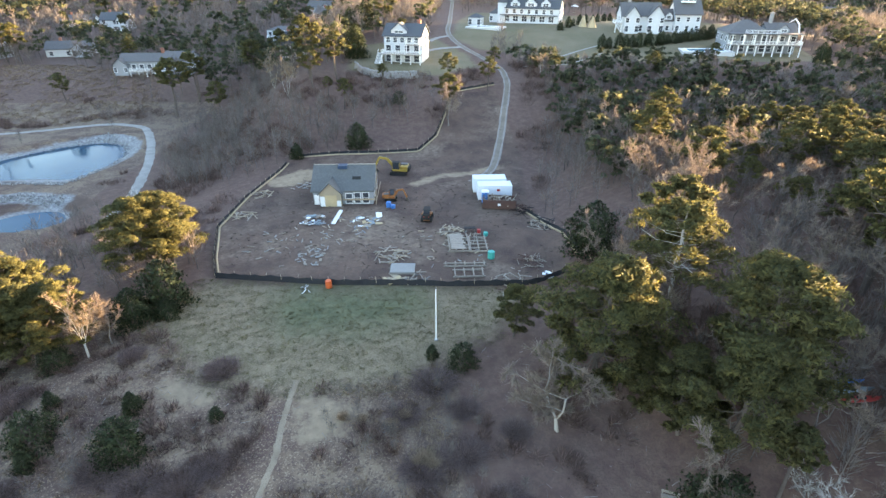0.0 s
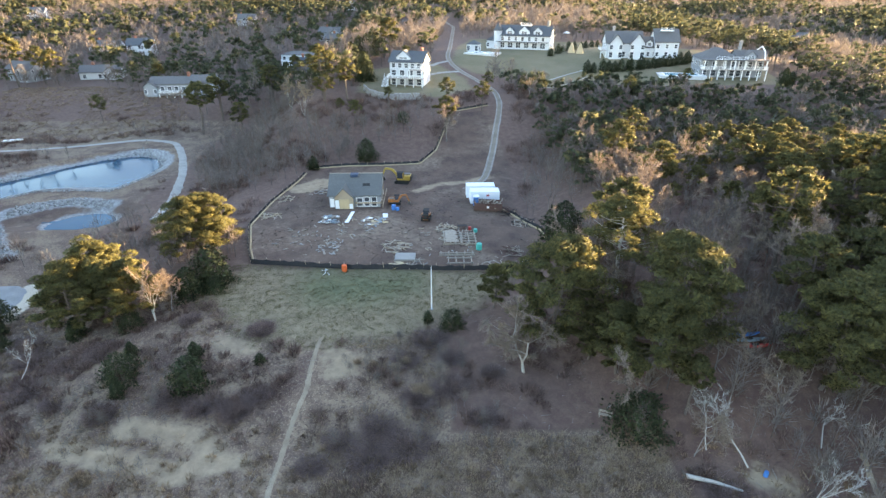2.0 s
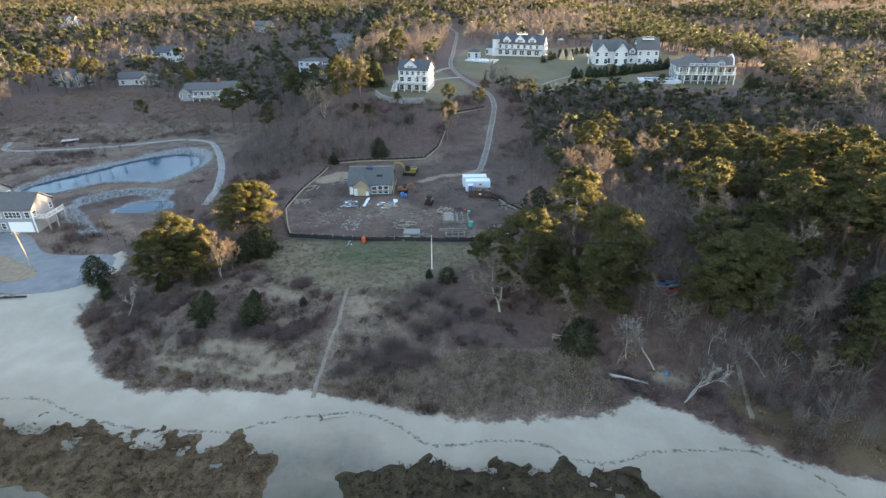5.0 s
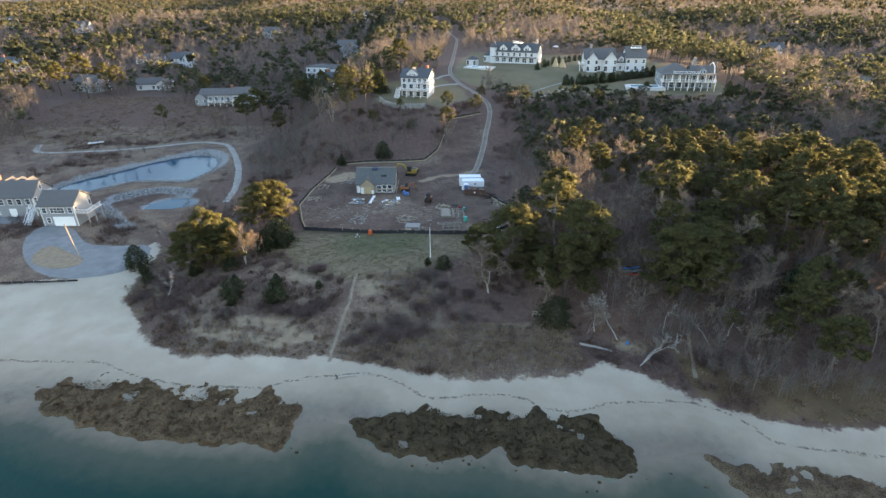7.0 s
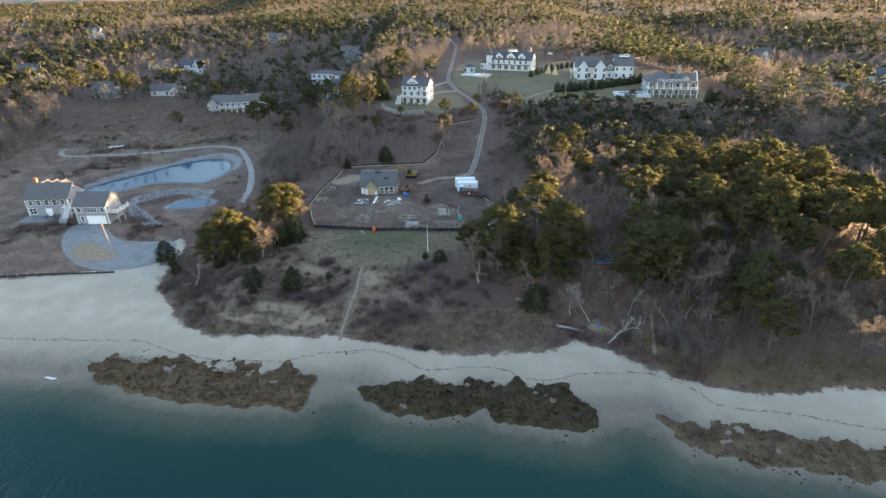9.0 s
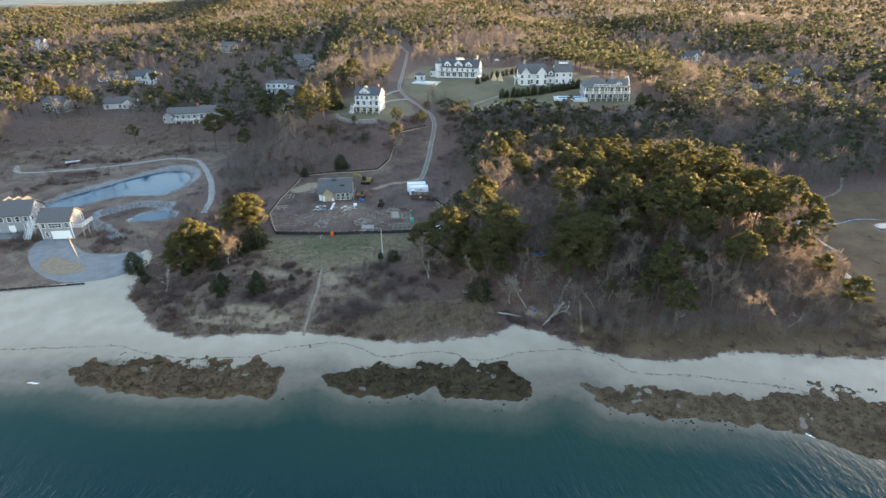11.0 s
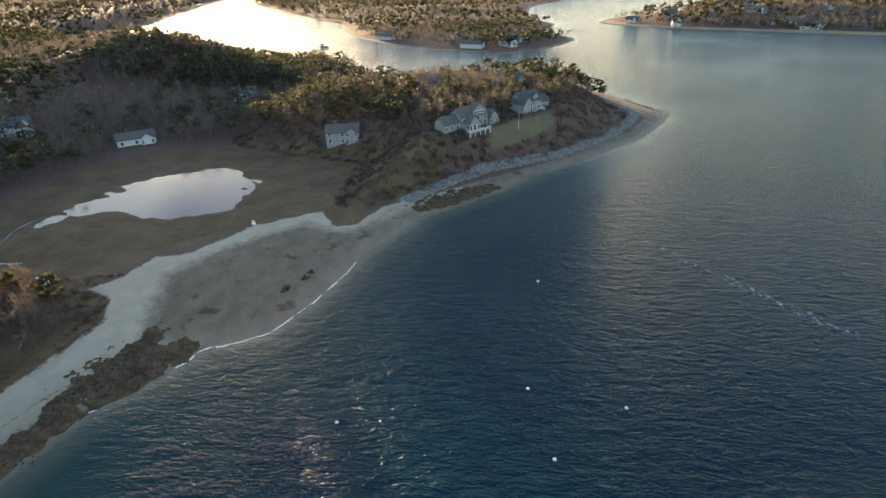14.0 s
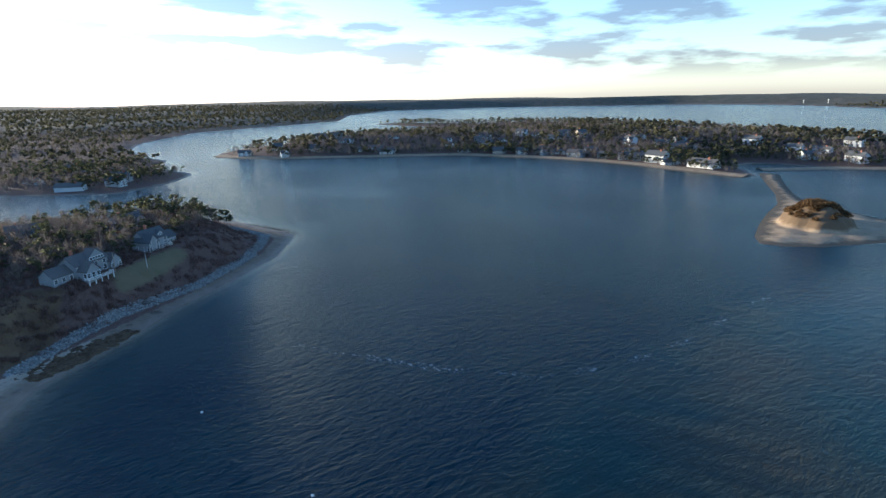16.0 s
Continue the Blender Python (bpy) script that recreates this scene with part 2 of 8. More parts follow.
ISLAND = [(774, -212), (691, -280), (640, -380), (590, -474), (530, -520), (464, -553), (400, -570), (323, -572), (262, -570), (255, -590), (300, -640),
          (322, -665), (300, -700), (232, -704), (120, -800), (60, -950), (300, -1080), (700, -1180), (1100, -1130), (1300, -950), (1480, -880),
          (1500, -760), (1240, -800), (1000, -870), (880, -820), (960, -700), (1020, -560), (990, -400), (905, -285), (840, -230)]
ISLET = [(280, -636), (258, -597), (232, -559), (200, -512), (180, -477), (168, -442), (154, -407), (140, -377), (131, -366), (121, -370), (110, -384), (100, -409), (88, -438), (84, -458),
         (104, -472), (139, -486), (178, -507), (194, -527), (216, -560), (244, -606), (262, -640)]
MARSH = [(112, 26), (118, 12), (127, 6), (148, -12), (161, -33), (150, -39), (153, -47), (168, -52), (186, -66), (215, -70), (222, -20), (232, 20), (225, 62),
         (185, 84), (140, 82), (116, 66)]
SAND = [(-5000, 960), (-900, 170), (-300, 60), (-130, 40), (-91, 42), (-72, 46), (-64, 62), (-61, 58), (-59, 38), (-47, 24), (-41, 20.8), (-16, 20), (7, 13.8), (24, 15),
        (28, 18), (34, 15), (41, 9.7), (48, 5), (61, 3), (70, 4.4), (96, -1), (105, 4), (108, 13), (114, 8), (126, 5), (128, -4), (148, -14),
        (160, -32), (149, -39), (152, -46), (167, -52), (175, -64), (192, -82), (210, -103), (232, -126), (258, -148), (285, -162), (300, -160), (345, -150), (360, -200), (200, -300),
        (-300, -200), (-5000, 400)]
POND = [(-115, 102), (-112, 112), (-105, 120.5), (-97, 130.5), (-89.5, 138), (-80, 138), (-74.5, 128), (-74.6, 119), (-78, 111), (-87, 114.5), (-97, 112), (-104, 104)]
POND_B = [(-80, 86), (-78, 93), (-71, 95), (-67, 91), (-69, 87)]
BANK = [(-120, 98), (-116, 112), (-103, 124), (-95, 135), (-88, 143), (-76, 139), (-70, 118), (-74, 104), (-92, 104), (-98, 98), (-103, 92), (-112, 92)]
BANK_B = [(-104, 88), (-99, 80), (-92, 76), (-84, 82), (-66, 84), (-62, 96), (-72, 101), (-85, 98), (-94, 96)]
SITE = [(-29.3, 63.6), (-12.3, 61.6), (2.8, 60.7), (13.4, 60.8), (18.3, 62.6), (20.9, 74), (17.1, 82.5), (18, 96), (20, 112), (17, 140), (6.1, 138), (1.4, 120), (-2.5, 114),
        (-20, 113), (-29.7, 109), (-33.5, 91), (-34.8, 79.5), (-31.5, 69)]
MEADOW = [(-30, 62.5), (14, 60), (6, 50), (-4, 43.5), (-12, 42), (-22, 43), (-33, 52)]
GREEN = [(-19, 60.5), (-2, 59.5), (-1, 55), (-6, 51), (-17, 51), (-20, 55)]
ROAD = [(8, 98), (12.3, 101), (14.6, 112), (17.2, 124), (18.8, 134), (20.8, 142), (20.6, 150), (19.1, 159), (15.6, 170), (11, 179.5), (8.1, 188), (6.7, 194), (7, 205), (8.1, 214), (10, 254),
        (14, 330), (0, 420), (-30, 520)]
TRACK = [(-150, 150), (-145, 139.5), (-137, 139), (-121, 140.2), (-100, 148), (-88, 152), (-78, 149), (-70, 134), (-63, 117), (-58, 100), (-57, 88)]
DRIVE = [(-98, 72.5), (-89.5, 72.5), (-80, 61), (-72, 60), (-64, 61), (-62, 55), (-63, 48), (-71, 45), (-80, 46), (-89, 53), (-97, 64)]
DRIVE_ISLE = [(-89, 62), (-82, 57.5), (-75, 53), (-76, 50), (-83, 50), (-89, 55)]
LAWN = [(8, 190), (16, 177), (25, 174), (32, 167), (38.5, 157), (57, 162), (74, 160), (86, 161), (96, 161), (120, 162), (122, 185), (100, 222), (70, 246), (20, 262), (12, 225)]
LAWN_C = [(214, -86), (226, -100), (244, -114), (252, -112), (238, -97), (224, -84)]
GAP = [(30.5, 18), (33, 30), (34, 44), (45, 44), (42, 30), (48, 18)]
FIELD = [(-172, 168), (-146, 152), (-104, 153), (-84, 164), (-90, 184), (-128, 205), (-160, 206)]
LAWN_B = [(-22, 153), (2, 148), (14, 156), (12, 172), (2, 190), (-24, 182)]
POOL = [(132, 63.5), (150, 59.5), (164, 57), (175, 51), (191, 50), (202, 38), (204, 20), (190, 2), (166, -2), (155, 12), (154, 29), (160, 40), (152, 54)]
RIPRAP = [(172, -58), (190, -72), (203, -84), (224, -114), (250, -138), (275, -152), (292, -158), (312, -152), (335, -142)]
PATH_DOWN = [(-14.2, 43.5), (-14.4, 41), (-14.5, 37.8), (-14.3, 34.8), (-14.9, 31.6), (-15.2, 28.6), (-15.4, 25), (-15.7, 22), (-15.5, 19)]
HILL = [(22, 28), (40, 22), (60, 18), (80, 14), (98, 10), (108, 24), (114, 50), (118, 80), (130, 120), (120, 150), (30, 150), (26, 110), (22, 80), (16, 55)]
POINT_HILL = [(168, -42), (190, -62), (215, -95), (240, -122), (270, -143), (300, -145), (345, -135), (360, -110), (350, -60), (330, -30), (300, 10), (240, 30), (228, 0), (215, -40)]


BAY = [(-2700, 1450), (-1700, 2050), (-1380, 2300), (-1130, 2620), (-1050, 3000), (-1500, 3900), (-2700, 3600), (-3500, 2600)]
VALE = [(-150, 500), (-700, 3000), (-1400, 4200), (-4200, 3000), (-3000, 1200), (-420, 480)]


def rounded(poly, times=2):
    """Cuts the corners off a closed outline."""
    p = np.array(poly, float)
    for _ in range(times):
        q = np.roll(p, -1, axis=0)
        p = np.stack([p * 0.75 + q * 0.25, p * 0.25 + q * 0.75], 1).reshape(-1, 2)
    return [tuple(v) for v in p]


DRIVE, DRIVE_ISLE, POND, POND_B, POOL = rounded(DRIVE), rounded(DRIVE_ISLE), rounded(POND), rounded(POND_B), rounded(POOL, 1)


def land_d(x, y):
    return np.minimum(np.maximum(np.maximum(sdist(COAST, x, y), sdist(FAR_COAST, x, y)), sdist(ISLAND, x, y)), -sdist(BAY, x, y))


def height(x, y):
    """Height of the ground over the sea."""
    x, y = np.asarray(x, float), np.asarray(y, float)
    dm = sdist(COAST, x, y)
    d = land_d(x, y)
    z = np.where(d > 0, 0.06 * np.minimum(d, 30), np.maximum(0.09 * d, -5))
    home = step(dm, 0, 30) * step(x, -60, -30) * (1 - step(x, 108, 130))
    z += 2.7 * home * step(y, 20, 55) + 0.3 * home * step(y, 55, 70)
    low = (1 - step(x, -62, -40)) * step(dm, 10, 60)
    z += low * (0.6 + 7 * step(y, 150, 200) + 18 * step(y, 200, 520))
    z += step(x, -62, -30) * step(dm, 40, 80) * (12 * step(y, 104, 158) + 5.5 * step(y, 158, 212) + 7 * step(y, 260, 520)) * (1 - 0.45 * step(x, 125, 200))
    z += 5.0 * step(sdist(HILL, x, y), -4, 16) * (1 - step(y, 95, 140))
    z = np.where(d > 0, z * (1 - 0.88 * step(sdist(VALE, x, y), 0, 200)), z)
    ms = step(sdist(MARSH, x, y), -6, 8)
    z = z * (1 - ms) + 0.75 * ms
    z += 10.5 * step(sdist(POINT_HILL, x, y), -6, 18)
    # the second, steeper rise is added to keep low sun off the flats
    z += step(dm, 40, 120) * (6 * step(x, 215, 330) * step(y, 30, 120) + 11 * step(x, 318, 375) * step(y, 10, 80) * (1 - step(y, 190, 260)))
    b1 = np.maximum(sdist(BANK, x, y), sdist(BANK_B, x, y))
    z = np.where(b1 > 0, np.minimum(z, 2.4 - 0.2 * b1), z)
    pd = np.maximum(sdist(POND, x, y), sdist(POND_B, x, y))
    z = np.where(pd > -3, np.minimum(z, 1.0 - 0.35 * (pd + 1)), z)
    pl = sdist(POOL, x, y) + 2.8 * rough2(x, y, 0.3, 7) + 1.9 * rough2(x, y, 0.8, 9)
    z = np.where(pl > -2, np.minimum(z, 0.55 - 0.1 * pl), z)
    # islands and the far shores
    di = sdist(ISLAND, x, y)
    z += step(di, 15, 80) * (4 + 9 * step(di, 60, 160))
    r = np.hypot(x, y + 60)
    far = step(np.maximum(sdist(FAR_COAST, x, y), dm), 30, 400)
    far = far * (1 - step(sdist(VALE, x, y), -200, 60))
    z += far * step(r, 350, 1200) * (4 + 5 * rough2(x, y, 0.006, 3)) + far * step(r, 1200, 4600) * (48 + 9 * rough2(x, y, 0.0022, 5))
    z += 0.10 * rough2(x, y, 0.42, 52) * step(d, -9, -1) * (1 - step(d, 3, 12)) * (x < 84)
    z += np.where(d > 1, 0.22 * step(d, 8, 40) * rough2(x, y, 0.16, 1) * (1 - step(r, 600, 1500)), 0)
    return z


def h1(x, y):
    return float(height(np.array([x]), np.array([y]))[0])


def axis(lo, hi, stepsize, grow, limit):
    core = list(np.arange(lo, hi + 0.01, stepsize))
    a, s = [], stepsize
    v = lo
    while v > -limit:
        s *= grow
        v -= s
        a.append(max(v, -limit))
    b, s, v = [], stepsize, hi
    while v < limit:
        s *= grow
        v += s
        b.append(min(v, limit))
    return np.array(a[::-1] + core + b)


def rope(line, k):
    """k points at even steps along a line."""
    p = np.array(line, float)
    seg = np.r_[0, np.cumsum(np.hypot(*np.diff(p, axis=0).T))]
    s = np.linspace(0, seg[-1], k)
    return np.stack([np.interp(s, seg, p[:, 0]), np.interp(s, seg, p[:, 1])], 1)


def smoothed(line, k):
    q = rope(line, k)
    for _ in range(6):
        q[1:-1] = (q[:-2] + 2 * q[1:-1] + q[2:]) / 4
    return q


# ---- ground ----
def ground_material():
    k = Nodes("ground")
    p = k.pos()
    wob = k.math('SUBTRACT', k.noise(0.35, 5, 0.6), 0.5)
    wob2 = k.math('SUBTRACT', k.noise(1.6, 4, 0.6), 0.5)
    fine, mid, big = k.noise(5, 4, 0.75), k.noise(0.9, 4, 0.6), k.noise(0.07, 4, 0.55)

    def zone(name, soft=0.5, wobble=5.0):
        v = k.math('ADD', k.attr(name), k.math('MULTIPLY', wob, wobble))
        v = k.math('ADD', v, k.math('MULTIPLY', wob2, wobble * 0.35))
        return k.span(v, -soft, soft)

    # leaf litter, brush and winter grass
    litter = k.mix(big, (0.082, 0.046, 0.039), (0.125, 0.074, 0.060))
    litter = k.mix(k.span(mid, 0.4, 0.7), litter, (0.155, 0.10, 0.075))
    litter = k.mix(k.span(fine, 0.45, 0.75), litter, (0.075, 0.05, 0.042))
    scrub = k.mix(k.span(k.noise(0.22, 5, 0.65), 0.42, 0.58), (0.09, 0.055, 0.044), (0.185, 0.13, 0.09))
    scrub = k.mix(k.span(k.noise(2.4, 4, 0.7), 0.48, 0.62), scrub, (0.085, 0.056, 0.047))
    scrub = k.mix(k.span(fine, 0.52, 0.66), scrub, (0.265, 0.20, 0.14))
    c = k.mix(zone("scrub", 4, 14), litter, scrub)
    grass = k.mix(k.span(mid, 0.35, 0.65), (0.115, 0.09, 0.055), (0.19, 0.145, 0.095))
    grass = k.mix(k.span(fine, 0.45, 0.75), grass, (0.255, 0.20, 0.135))
    c = k.mix(zone("meadow", 1.5, 5), c, grass)
    green = k.mix(k.span(k.noise(0.7, 5, 0.7), 0.38, 0.62), (0.042, 0.066, 0.032), (0.10, 0.115, 0.06))
    c = k.mix(k.math('MULTIPLY', zone("green", 3, 6), 0.75), c, green)
    lawn = k.mix(k.span(k.noise(0.12, 4), 0.3, 0.7), (0.115, 0.10, 0.055), (0.165, 0.13, 0.08))
    c = k.mix(zone("lawn", 1.0, 3), c, lawn)
    marsh = k.mix(k.span(k.noise(0.1, 5, 0.65), 0.38, 0.62), (0.10, 0.062, 0.034), (0.155, 0.10, 0.054))
    marsh = k.mix(k.span(fine, 0.5, 0.75), marsh, (0.06, 0.044, 0.03))
    c = k.mix(zone("marsh", 1.0, 6), c, marsh)
    dirt = k.mix(k.span(k.noise(0.22, 4, 0.6), 0.35, 0.68), (0.062, 0.038, 0.032), (0.125, 0.080, 0.060))
    dirt = k.mix(k.span(mid, 0.5, 0.75), dirt, (0.075, 0.05, 0.04))
    dirt = k.mix(k.span(fine, 0.5, 0.8), dirt, (0.13, 0.088, 0.068))
    dirt = k.mix(k.span(k.noise(0.085, 6, 0.68), 0.50, 0.64), dirt, k.mix(k.span(k.noise(1.3, 4, 0.7), 0.4, 0.65), (0.185, 0.135, 0.10), (0.11, 0.074, 0.058)))
    c = k.mix(zone("site", 0.4, 1.2), c, dirt)
    tan = k.mix(k.span(mid, 0.3, 0.7), (0.20, 0.145, 0.10), (0.29, 0.22, 0.15))
    c = k.mix(zone("bare", 0.5, 3.4), c, tan)
    stone = k.mix(k.voronoi(2.2), (0.12, 0.12, 0.12), (0.31, 0.31, 0.305))
    c = k.mix(zone("stone", 0.5, 2.5), c, stone)
    sand = k.mix(k.span(k.noise(0.25, 4), 0.35, 0.65), (0.37, 0.31, 0.238), (0.425, 0.36, 0.285))
    sand = k.mix(k.span(k.noise(11, 3), 0.55, 0.8), sand, (0.22, 0.185, 0.15))
    wet = k.mix(k.span(mid, 0.3, 0.7), (0.135, 0.115, 0.09), (0.18, 0.155, 0.12))
    damp = k.math('ADD', k.attr("shore"), k.math('MULTIPLY', wob, 5))
    sand = k.mix(k.span(damp, 17, 7), sand, k.mix(k.span(k.noise(0.3, 4), 0.3, 0.7), (0.27, 0.222, 0.165), (0.315, 0.262, 0.20)))
    sand = k.mix(k.span(damp, 8.0, 3.0), sand, wet)
    wrack = k.math('MULTIPLY', k.span(k.math('ABSOLUTE', k.math('SUBTRACT', k.math('ADD', k.attr("shore"), k.math('MULTIPLY', wob, 1.6)), 10.2)), 0.34, 0.08),
                   k.span(k.noise(2.2, 3), 0.44, 0.6))
    sand = k.mix(k.math('MULTIPLY', wrack, 0.8), sand, (0.07, 0.052, 0.04))
    tide = k.mix(k.span(k.noise(0.16, 5, 0.6, k.scaled(p, (1.0, 1.5, 1.0), (0, 0, radians(35)))), 0.34, 0.66), (0.14, 0.104, 0.075), (0.19, 0.146, 0.108))
    tide = k.mix(k.span(k.noise(0.11, 5, 0.65), 0.58, 0.66), tide, (0.07, 0.052, 0.036))
    sand = k.mix(zone("tidal", 2.5, 9), sand, tide)
    c = k.mix(zone("sand", 0.35, 4.5), c, sand)
    bed = k.mix(k.span(k.noise(0.05, 3), 0.3, 0.7), (0.05, 0.075, 0.065), (0.13, 0.125, 0.09))
    c = k.mix(k.span(k.attr("shore"), 0.3, -0.6), c, bed)
    canopy = k.mix(k.span(k.noise(0.02, 5, 0.7), 0.4, 0.6), (0.042, 0.046, 0.034), (0.085, 0.075, 0.06))
    c = k.mix(k.math('MULTIPLY', k.span(k.attr("far"), -8, 8), k.span(k.attr("shore"), 10, 18)), c, canopy)
    k.bump(k.math('ADD', k.math('MULTIPLY', fine, 0.4), mid), 0.5, 0.25)
    return k.done(c, k.span(damp, 3, 8, 0.55, 0.92), 0, 0.25)


gx, gy = axis(-124, 212, 1.5, 1.045, 5000), axis(-52, 160, 1.5, 1.045, 5000)
GX, GY = np.meshgrid(gx, gy)
fx, fy = GX.ravel(), GY.ravel()
gz = height(fx, fy)
nx, ny = len(gx), len(gy)
ii = (np.arange(ny - 1)[:, None] * nx + np.arange(nx - 1)[None]).ravel()
g_mesh = mesh_np("ground", np.stack([fx, fy, gz], 1), np.stack([ii, ii + 1, ii + nx + 1, ii + nx], 1), (ground_material(),), None, True)


def soft_attr(name, v):
    a = g_mesh.attributes.new(name, 'FLOAT', 'POINT')
    a.data.foreach_set("value", np.clip(v, -30, 30).astype(np.float32))


shore = land_d(fx, fy)
soft_attr("shore", shore)
soft_attr("far", (np.hypot(fx, fy + 60) - 1500) * 0.05)
soft_attr("sand", np.maximum(sdist(SAND, fx, fy),
                             np.where((np.hypot(fx, fy) > 330) & (shore < 9), 9 - shore, -30)))
soft_attr("scrub", np.where((fx < 26) & (fx > -64) & (fy < 60) & ~((fx > 3) & (fy > 28)), 12.0, np.where((fx < -64) & (fy < 170), 6.0, -14.0)))
soft_attr("meadow", sdist(MEADOW, fx, fy))
soft_attr("green", sdist(GREEN, fx, fy))
soft_attr("lawn", np.maximum(np.maximum(sdist(LAWN, fx, fy), sdist(LAWN_B, fx, fy)), sdist(LAWN_C, fx, fy)))
soft_attr("marsh", np.maximum(sdist(MARSH, fx, fy), np.where((fx > 40) & (fx < 112), 6 - np.abs(sdist(SAND, fx, fy) + 5) * 1.4, -30)))
soft_attr("site", np.maximum(sdist(SITE, fx, fy), np.maximum(sdist(BANK, fx, fy), sdist(BANK_B, fx, fy))))
PALE = [[(-34, 29.6), (-30, 29), (-25, 28.2), (-21.5, 25.4)], [(-27, 43), (-23, 41.6)], [(-12.6, 39.4), (-9, 39)], [(-40, 27), (-26, 24), (-20, 25)], [(33, 22), (36, 20.5)], [(-12, 37.4), (-9.6, 37.8)]]
bare_d = 3.2 - ldist([(-28, 99), (-25, 103)], fx, fy)
bare_d = np.maximum(bare_d, 1.0 - ldist([(14, 106), (9, 103), (2, 102), (-3, 98)], fx, fy))
bare_d = np.maximum(bare_d, sdist(DRIVE_ISLE, fx, fy) + 0.5)
for ln in PALE:
    bare_d = np.maximum(bare_d, 1.3 - ldist(ln, fx, fy))
soft_attr("bare", bare_d)
STONES = [[(-91, 93.5), (-85, 97), (-80, 99), (-71, 98)], [(-92, 89), (-86, 82), (-80, 75), (-75, 70)]]
stone_d = np.maximum(2.6 + sdist(POND, fx, fy) + 2.0 * step(fx, -95, -82), np.maximum(1.6 + sdist(POND_B, fx, fy), 2.4 - ldist(RIPRAP, fx, fy)))
for ln in STONES:
    stone_d = np.maximum(stone_d, 2.0 - ldist(ln, fx, fy))
soft_attr("stone", stone_d)
soft_attr("tidal", np.maximum(sdist([(90, -14), (104, -8), (116, -4), (134, -14), (150, -30), (146, -44), (160, -58), (150, -66), (120, -54), (92, -42)], fx, fy), np.where(fx > 185, 9 - shore * 0.75, 4 - shore * 0.8 - 3 * (fx < 90))))
ground = tagged(new("ground", g_mesh), "winter ground of leaf litter, dry grass, dirt and pale beach sand", "ground", kind="structure")


# ---- water ----
def water_material(name, deep, shallow, bump=0.85, big=0.24, calm=False):
    k = Nodes(name)
    p = k.pos()
    v = k.scaled(p, (1.0, 0.42, 1.0), (0, 0, radians(22)))
    u = k.scaled(p, (1.0, 0.42, 1.0), (0, 0, radians(8)))
    w1 = k.noise(big * 3.2, 3, 0.55, v, 0.4)
    w2 = k.noise(big * 11, 3, 0.6, v, 0.3)
    w1 = k.math('MULTIPLY', k.math('ADD', w1, k.math('SUBTRACT', 1.0, k.math('ABSOLUTE', k.math('SUBTRACT', k.math('MULTIPLY', k.noise(big * 2.1, 3, 0.5, v, 0.5), 2.0), 1.0)))), 0.6)
    w0 = k.noise(big * 1.4, 2, 0.5, u, 0.4)
    w3 = k.noise(0.01, 2)
    hgt = k.math('ADD', k.math('ADD', k.math('MULTIPLY', w1, 0.85), k.math('MULTIPLY', w2, 0.3)), k.math('MULTIPLY', w0, 0.0 if calm else 0.8))
    amp = k.span(w3, 0.3, 0.7, 0.6, 1.2)
    if not calm:
        amp = k.math('MULTIPLY', amp, k.span(k.attr("shallow"), 0.0, 0.8, 1.0, 0.12))
        amp = k.math('MULTIPLY', amp, k.span(k.attr("flat"), -6, 20, 1.0, 0.45))
    k.bump(k.math('MULTIPLY', hgt, amp), bump, 1.0)
    if calm:
        c = k.mix(k.noise(0.08, 3), deep, shallow)
    else:
        f = k.math('ADD', k.attr("shallow"), k.math('MULTIPLY', k.math('SUBTRACT', k.noise(0.035, 4), 0.5), 0.7), True)
        c = k.mix(f, deep, shallow)
        flat = k.span(k.math('ADD', k.attr("flat"), k.math('MULTIPLY', k.math('SUBTRACT', k.noise(0.03, 4), 0.5), 22)), -6, 9)
        c = k.mix(flat, c, k.mix(k.span(k.noise(0.022, 4), 0.35, 0.65), (0.016, 0.040, 0.044), (0.042, 0.042, 0.034)))
        edge = k.math('ADD', k.attr("shore"), k.math('MULTIPLY', k.math('SUBTRACT', k.noise(0.5, 4), 0.5), 3))
        c = k.mix(k.span(edge, -9, -1.0, 0, 0.8), c, (0.105, 0.095, 0.068))
        c = k.mix(k.span(edge, -3.2, 0.2, 0, 1), c, (0.17, 0.14, 0.105))
        rip = k.math('ABSOLUTE', k.math('ADD', k.attr("rip"), k.math('MULTIPLY', k.math('SUBTRACT', k.noise(0.06, 3), 0.5), 9)))
        c = k.mix(k.math('MULTIPLY', k.span(rip, 1.0, 0.2, 0, 0.7), k.span(k.noise(0.8, 4), 0.5, 0.66)), c, (0.30, 0.33, 0.36))
        foam = k.math('MULTIPLY', k.span(k.math('ABSOLUTE', k.math('ADD', k.attr("shore"), k.math('MULTIPLY', k.math('SUBTRACT', k.noise(0.35, 4), 0.5), 2.2))), 0.26, 0.07), k.span(k.math('ADD', k.noise(0.16, 3), k.attr("foam")), 0.64, 0.69))
        c = k.mix(foam, c, (0.75, 0.77, 0.78))
    k.bsdf.inputs["IOR"].default_value = 1.33
    k.bsdf.inputs["Specular Tint"].default_value = (0.58, 0.86, 0.98, 1)
    return k.done(c, 0.05 if calm else 0.15, 0, 0.22 if calm else 0.19)


